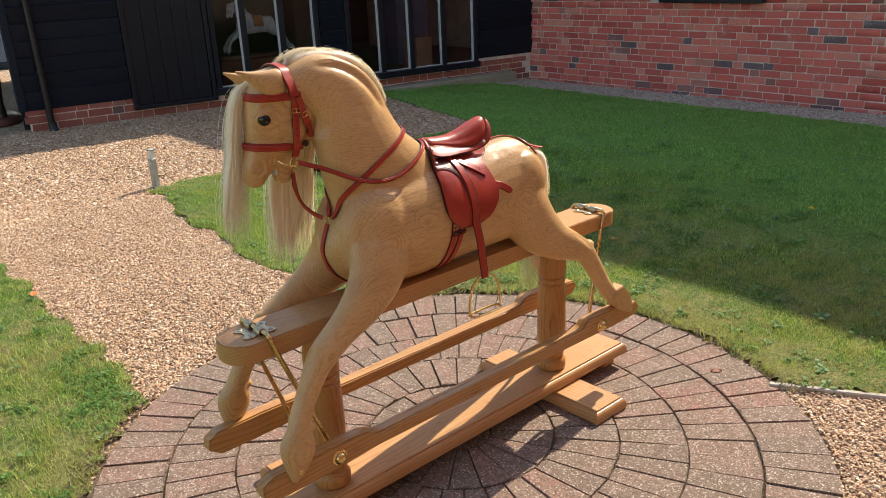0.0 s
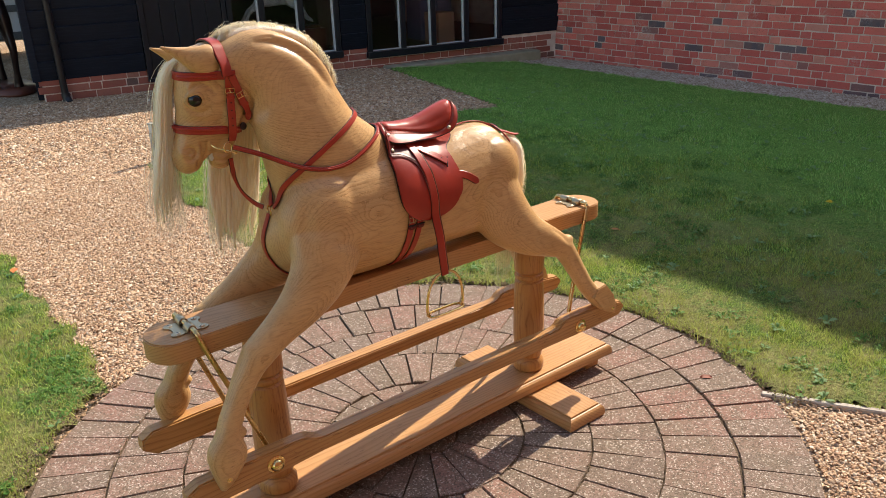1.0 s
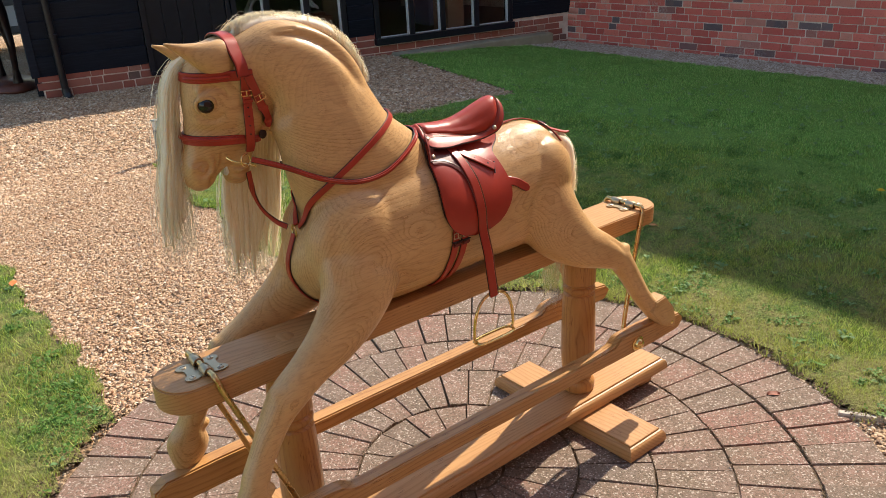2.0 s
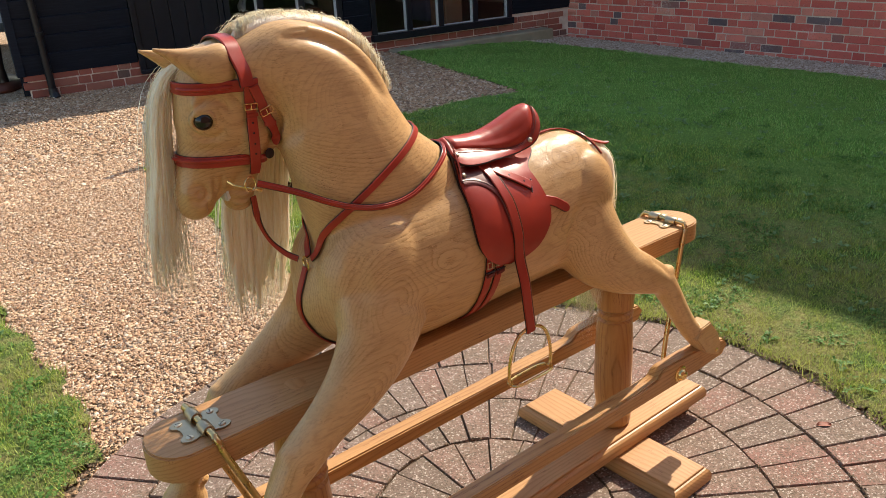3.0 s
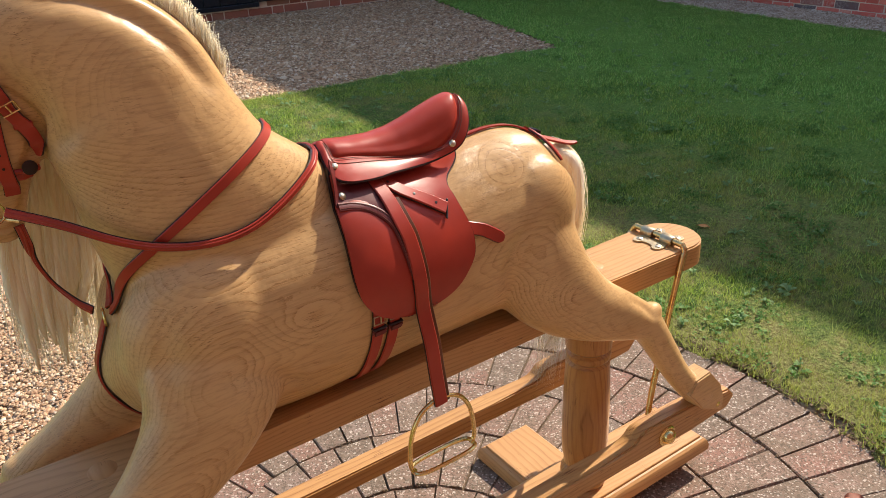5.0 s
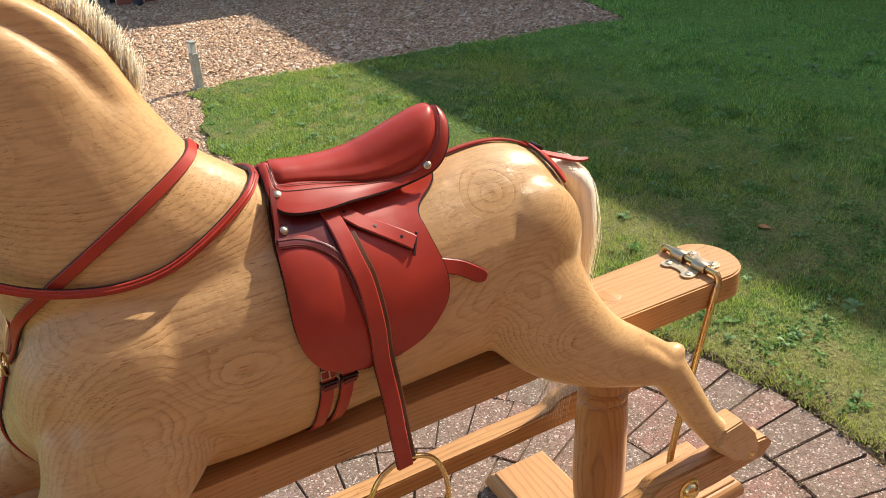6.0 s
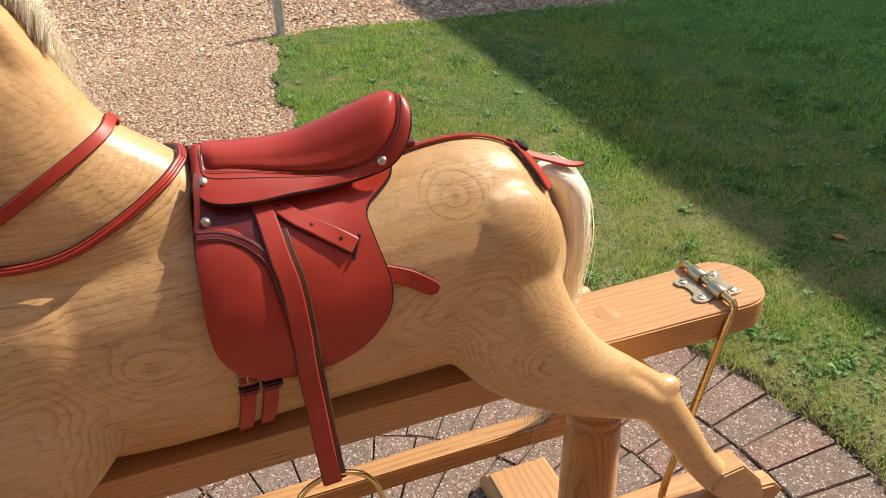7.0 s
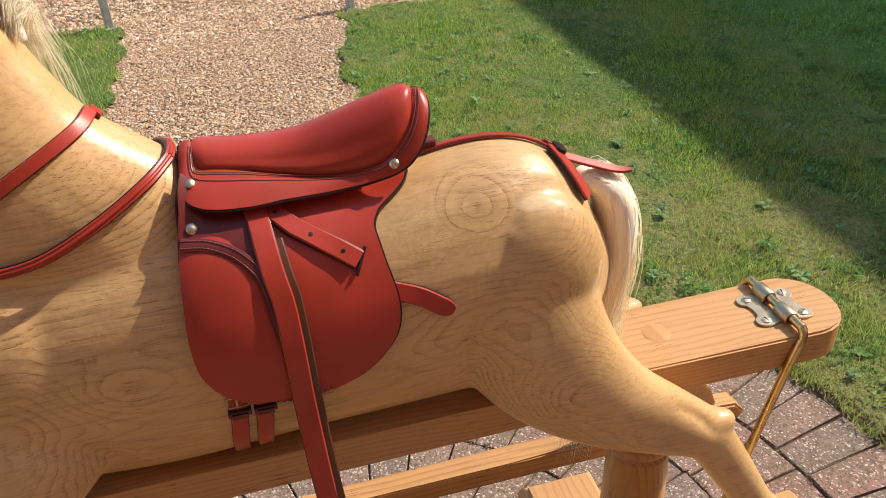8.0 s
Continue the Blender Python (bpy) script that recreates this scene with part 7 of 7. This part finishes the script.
def blades(name, inside, x0, x1, y0, y1, count, height, width, seed, material, label, patchy=0.32):
    x, y, r = scatter(inside, x0, x1, y0, y1, count, seed)
    dens = np.sin(3.1 * x + 1.2 * y) * np.sin(2.3 * y - 1.1 * x) + 0.5 * np.sin(9 * x - 4 * y)
    dens = dens + 0.9 * np.sin(23 * x + 6 * y + 1) * np.sin(21 * y - 9 * x) + 0.6 * np.sin(47 * x - 13 * y) * np.sin(41 * y + 17 * x)
    k = r.random(len(x)) < np.clip(0.60 + patchy * dens, 0.06, 1)
    x, y = x[k], y[k]
    n = len(x)
    h = height * r.lognormal(0, 0.35, n) * (1 + 0.45 * np.sin(13 * x + 5 * y) * np.sin(11 * y - 7 * x))
    a = r.uniform(0, 2 * np.pi, n)
    lean = r.normal(0, 0.75, (n, 2)) * h[:, None]
    w = width * r.uniform(0.7, 1.3, n)
    z = fall(x) + 0.002
    dx, dy = np.cos(a) * w, np.sin(a) * w
    v = np.stack([np.stack([x - dx, y - dy, z], -1), np.stack([x + dx, y + dy, z], -1), np.stack([x + lean[:, 0], y + lean[:, 1], z + 0.010 + h], -1)], 1).reshape(-1, 3)
    f = np.arange(n * 3).reshape(-1, 3)
    return tagged(new(name, arrays_mesh(name, v, f, material)), label, "grass", kind="stuff")


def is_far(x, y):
    """The brightened sward takes over little by little away from the paving."""
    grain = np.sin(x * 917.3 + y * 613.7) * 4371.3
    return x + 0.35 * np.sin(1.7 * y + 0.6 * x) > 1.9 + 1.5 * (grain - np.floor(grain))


blades("grass_near", lambda x, y: is_main_lawn(x, y) & ~is_far(x, y), 0.35, 3.7, -1.6, 3.9, 640000, 0.011, 0.0014, 11, GRASS, "short green grass with dry straw patches")
blades("grass_far", lambda x, y: is_main_lawn(x, y) & is_far(x, y), 1.5, 6.4, -2.5, 6.4, 420000, 0.011, 0.0024, 12, BRIGHTENED_GRASS, "short green grass of the farther lawn", 0.08)
blades("grass_side", is_left_lawn, -2.4, -0.5, -0.6, 4.1, 130000, 0.016, 0.0017, 13, GRASS, "short rough grass beside the path")


def rim_turf(x, y):
    """The fringe where the turf hangs over the outer blocks."""
    d = np.hypot(x - CX, y - CY)
    edge = CR - 0.006 + 0.010 * np.sin(9 * np.arctan2(y - CY, x - CX)) * np.sin(23 * np.arctan2(y - CY, x - CX) + 1)
    return (d > edge) & (d < CR + 0.05) & is_main_lawn(CX + (x - CX) * 1.07, CY + (y - CY) * 1.07)


blades("grass_fringe", rim_turf, 0.2, 1.25, -0.8, 1.2, 34000, 0.017, 0.0015, 14, GRASS, "ragged fringe of grass along the paving")


def clover(name, inside, spots, seed, label):
    """Low weeds: heart-round leaflets in threes, thick round chosen spots."""
    r = np.random.default_rng(seed)
    xs, ys = [], []
    for sx, sy, rad, cnt in spots:
        xs.append(r.normal(sx, rad, cnt))
        ys.append(r.normal(sy, rad, cnt))
    x, y = np.concatenate(xs), np.concatenate(ys)
    k = inside(x, y)
    x, y = x[k], y[k]
    n = len(x)
    v, f = [], []
    lift = 0.008 + r.random(n) * 0.014
    turn = r.uniform(0, 2 * np.pi, n)
    size = 0.0042 * r.lognormal(0, 0.35, n)
    for i in range(3):
        an = turn + 2 * np.pi * i / 3
        c, s = np.cos(an), np.sin(an)
        tip = r.normal(0, 0.003, n)
        for fr, sd, up in ((0.0, 0.0, 0.0), (0.9, -0.75, 0.002), (1.5, -0.35, 0.001), (1.4, 0.4, 0.001), (0.85, 0.75, 0.002)):
            v.append(np.stack([x + size * (c * fr - s * sd), y + size * (s * fr + c * sd), fall(x) + lift + up + tip * fr], -1))
        f.append(np.stack([(i * 5 + q) * n + np.arange(n) for q in range(5)], -1))
    return tagged(new(name, arrays_mesh(name, np.concatenate(v), np.concatenate(f), WEED)), label, "weeds", kind="stuff")


def rosettes(name, inside, x0, x1, y0, y1, count, seed, label):
    """Flat broad-leaved weeds: rings of pointed leaves."""
    x, y, r = scatter(inside, x0, x1, y0, y1, count, seed)
    v, f = [], []
    for cx, cy in zip(x, y):
        z = float(fall(np.array(cx))) + 0.012
        size = r.uniform(0.014, 0.036)
        for q in range(int(r.integers(6, 12))):
            a = r.uniform(0, 2 * np.pi)
            c, s = math.cos(a), math.sin(a)
            length = size * r.uniform(0.6, 1.2)
            wide = length * r.uniform(0.16, 0.28)
            up = r.uniform(0.002, 0.020)
            base = len(v)
            for t, w, h in ((0.05, 0.15, 0.0), (0.35, 0.7, 0.7), (0.7, 1.0, 1.0), (1.0, 0.1, 0.75)):
                for side in (-1, 1):
                    d, e = length * t, side * wide * w
                    v.append((cx + c * d - s * e, cy + s * d + c * e, z + up * h + r.normal(0, 0.001)))
            f += [(base + k, base + k + 1, base + k + 3, base + k + 2) for k in (0, 2, 4)]
    return tagged(new(name, arrays_mesh(name, np.array(v), np.array(f), ROSETTE)), label, "weeds", kind="stuff")


rosettes("broad_weeds", is_main_lawn, 0.4, 5.0, -1.2, 4.2, 620, 31, "broad-leaved weeds lying flat in the lawn")
rosettes("side_weeds", is_left_lawn, -2.2, -0.5, 0.0, 4.0, 130, 32, "broad-leaved weeds in the side lawn")
r = np.random.default_rng(21)
spots = []
for i in range(46):
    a = radians(r.uniform(-38, 62))
    q = CR + r.uniform(0.02, 0.30)
    spots.append((CX + q * math.cos(a), CY + q * math.sin(a), r.uniform(0.012, 0.035), int(r.uniform(8, 34))))
for i in range(300):
    spots.append((r.uniform(0.5, 4.0), r.uniform(-0.8, 3.7), r.uniform(0.012, 0.06), int(r.uniform(8, 50))))
for i in range(30):
    spots.append((r.uniform(1.55, 3.3), r.uniform(0.2, 2.6), r.uniform(0.025, 0.06), int(r.uniform(50, 150))))
clover("clover_main", is_main_lawn, spots, 22, "scattered clover and low weeds in the lawn")
spots = [(-0.70 + r.normal(0, 0.06), r.uniform(0.85, 1.5), r.uniform(0.02, 0.06), int(r.uniform(14, 46))) for i in range(26)]
spots += [(-0.62 - abs(r.normal(0, 0.5)), r.uniform(0.2, 3.9), r.uniform(0.012, 0.05), int(r.uniform(8, 50))) for i in range(80)]
clover("clover_side", is_left_lawn, spots, 23, "bright clover along the side lawn's edge")


# ---- pieces: paving blocks, bricks ----
paving = tagged(new("pavement_circle"), "circular patio of weathered tan and red block paving", "paving", kind="structure")
paving.matrix_world = Matrix.Translation((CX, CY, 0))
RINGS = [(1.117, 0.9155), (0.9115, 0.7070), (0.7070, 0.5030), (0.5030, 0.3020), (0.3020, 0.102)]


def block_mesh(r0, r1, half, seed):
    """A tapering block between two radii; worn, chamfered upper edge."""
    rr = random.Random(seed)
    g = 0.0019
    bm = bmesh.new()
    rows = []
    for inset, z in ((0.0, -0.045), (0.0, -0.004), (0.0013, 0.0)):
        ring = []
        for r, s in ((r1 + g, -1), (r1 + g, 1), (r0 - g * 0.5, 1), (r0 - g * 0.5, -1)):
            a = half * s
            x, y = r * math.cos(a), r * math.sin(a)
            y -= s * (g + inset)
            x += inset if r < (r0 + r1) / 2 else -inset
            ring.append(Vector((x + rr.uniform(-0.0015, 0.0015), y + rr.uniform(-0.0015, 0.0015), z + rr.uniform(-0.001, 0.001))))
        rows.append(ring)
    grid_skin(rows, bm=bm)
    return finish(bm, "paver", PAVER, False)


# blocks in each ring, and the direction of one of its joints
LAID = [(72, 2.4), (56, -42.6), (47, 70.4), (32, 60.0), (19, 12.0)]
for k, ((r0, r1), (count, joint)) in enumerate(zip(RINGS, LAID)):
    step = 360 / count
    kinds = [block_mesh(r0, r1, math.pi / count, 40 + 7 * k + i) for i in range(6)]
    for i in range(count):
        a = joint + (i + 0.5) * step
        if k < 2:
            a += 1.9 * math.sin(radians((a + 30) / 2)) ** 2
        ob = new("paver", random.choice(kinds))
        ob.parent = paving
        ob.matrix_basis = pose(0, 0, random.uniform(-0.002, 0.002), random.uniform(-0.12, 0.12), random.uniform(-0.12, 0.12), a)
hub = new("paver", finish(lathe([(0.09, -0.045), (0.095, -0.006), (0.09, 0.0), (0.001, 0.0)], (0, 0, 0), 24), "paver", PAVER))
hub.parent = paving
part("joint_earth", lathe([(CR - 0.006, -0.0075), (CR * 0.6, -0.0070), (0.0005, -0.0070)], (0, 0, 0), 96), SOIL, paving, "dark earth in the joints")


def brick_data(length, height, seed):
    rr = random.Random(seed)
    bm = box((0, 0, 0), (0.03, length, height), 0.004, 1)
    for v in bm.verts:
        v.co += Vector((rr.uniform(-0.003, 0.003), rr.uniform(-0.003, 0.003), rr.uniform(-0.003, 0.003)))
    return finish(bm, "brick", BRICK, False)


COURSE = 0.0775
shapes = {"s": [brick_data(0.2270, 0.0670, i) for i in range(5)], "h": [brick_data(0.1070, 0.0670, 9 + i) for i in range(4)]}
lengths = {"s": 0.226, "h": 0.106}


dull_shapes = {}
for kind, meshes in shapes.items():
    dull_shapes[kind] = [me.copy() for me in meshes]
    for me in dull_shapes[kind]:
        me.materials[0] = DULL_BRICK


def bond(row, span, rr):
    """Kinds and centres of the bricks of a course."""
    y = -0.06 * (row % 2) - rr.uniform(0, 0.05)
    out = []
    last = ""
    while y < span:
        kind = "h" if (last == "s" and rr.random() < 0.62) else "s"
        out.append((kind, y + lengths[kind] / 2))
        y += lengths[kind] + 0.012
        last = kind
    return out


def joined_bricks(name, items, parent):
    verts, faces = [], []
    base = 0
    for me, m in items:
        vv = np.array([m @ v.co for v in me.vertices])
        verts.append(vv)
        for p in me.polygons:
            q = list(p.vertices)
            for i in range(1, len(q) - 1):
                faces.append((base + q[0], base + q[i], base + q[i + 1]))
        base += len(vv)
    ob = new(name, arrays_mesh(name, np.concatenate(verts), np.array(faces), BRICK))
    ob.parent = parent
    ob.matrix_parent_inverse = parent.matrix_world.inverted()
    return tagged(ob, kind="stuff")


rr = random.Random(5)
rest, singles = [], 0
for row in range(-3, 58):
    z = row * COURSE + 0.04
    if z > BRICK_TOP - 0.05:
        break
    for kind, q in bond(row, 14.0, rr):
        y = 6.02 - q
        if z > 0.9 and abs(y - 3.29) < 0.66 and z < 2.15:
            continue
        if 0.84 < z < 0.93 and abs(y - 3.29) < 0.70:
            continue
        m = Matrix.Translation((WALL_X + 0.023 - rr.uniform(0, 0.005), y, z + rr.uniform(-0.002, 0.002))) @ Matrix.Rotation(rr.uniform(-0.01, 0.01), 4, "X")
        if y < 0 and z > 2.5:
            continue
        me = rr.choice(shapes[kind])
        if singles < 298 and -0.2 < z < 0.80 and 1.6 < y < 5.9:
            ob = new("brick", me)
            ob.parent = brick_wall
            ob.matrix_parent_inverse = brick_wall.matrix_world.inverted()
            ob.matrix_basis = m
            singles += 1
        else:
            rest.append((me, m))
joined_bricks("bricks", rest, brick_wall)

turn = Matrix.Rotation(radians(-9), 4, "Z") @ Matrix.Rotation(radians(-90), 4, "Z")
for row in range(-5, 3):
    z = row * COURSE + 0.018 + 0.010
    for kind, q in bond(row, 6.3, rr):
        u = q - 0.13
        top = 0.21 if u < 0.9 else 0.10 if u < W1[0] else 0.125 if u < W1[1] else 0.205 if u < W2[0] else 0.075 if u < W2[1] else 0.185
        if z + 0.03 > top + 0.012 or u > 6.12:
            continue
        ob = new("brick", rr.choice(dull_shapes[kind]))
        ob.parent = black_wall
        ob.matrix_parent_inverse = black_wall.matrix_world.inverted()
        ob.matrix_basis = Matrix.Translation(on_black(u, -0.022 + rr.uniform(0, 0.004), z)) @ turn
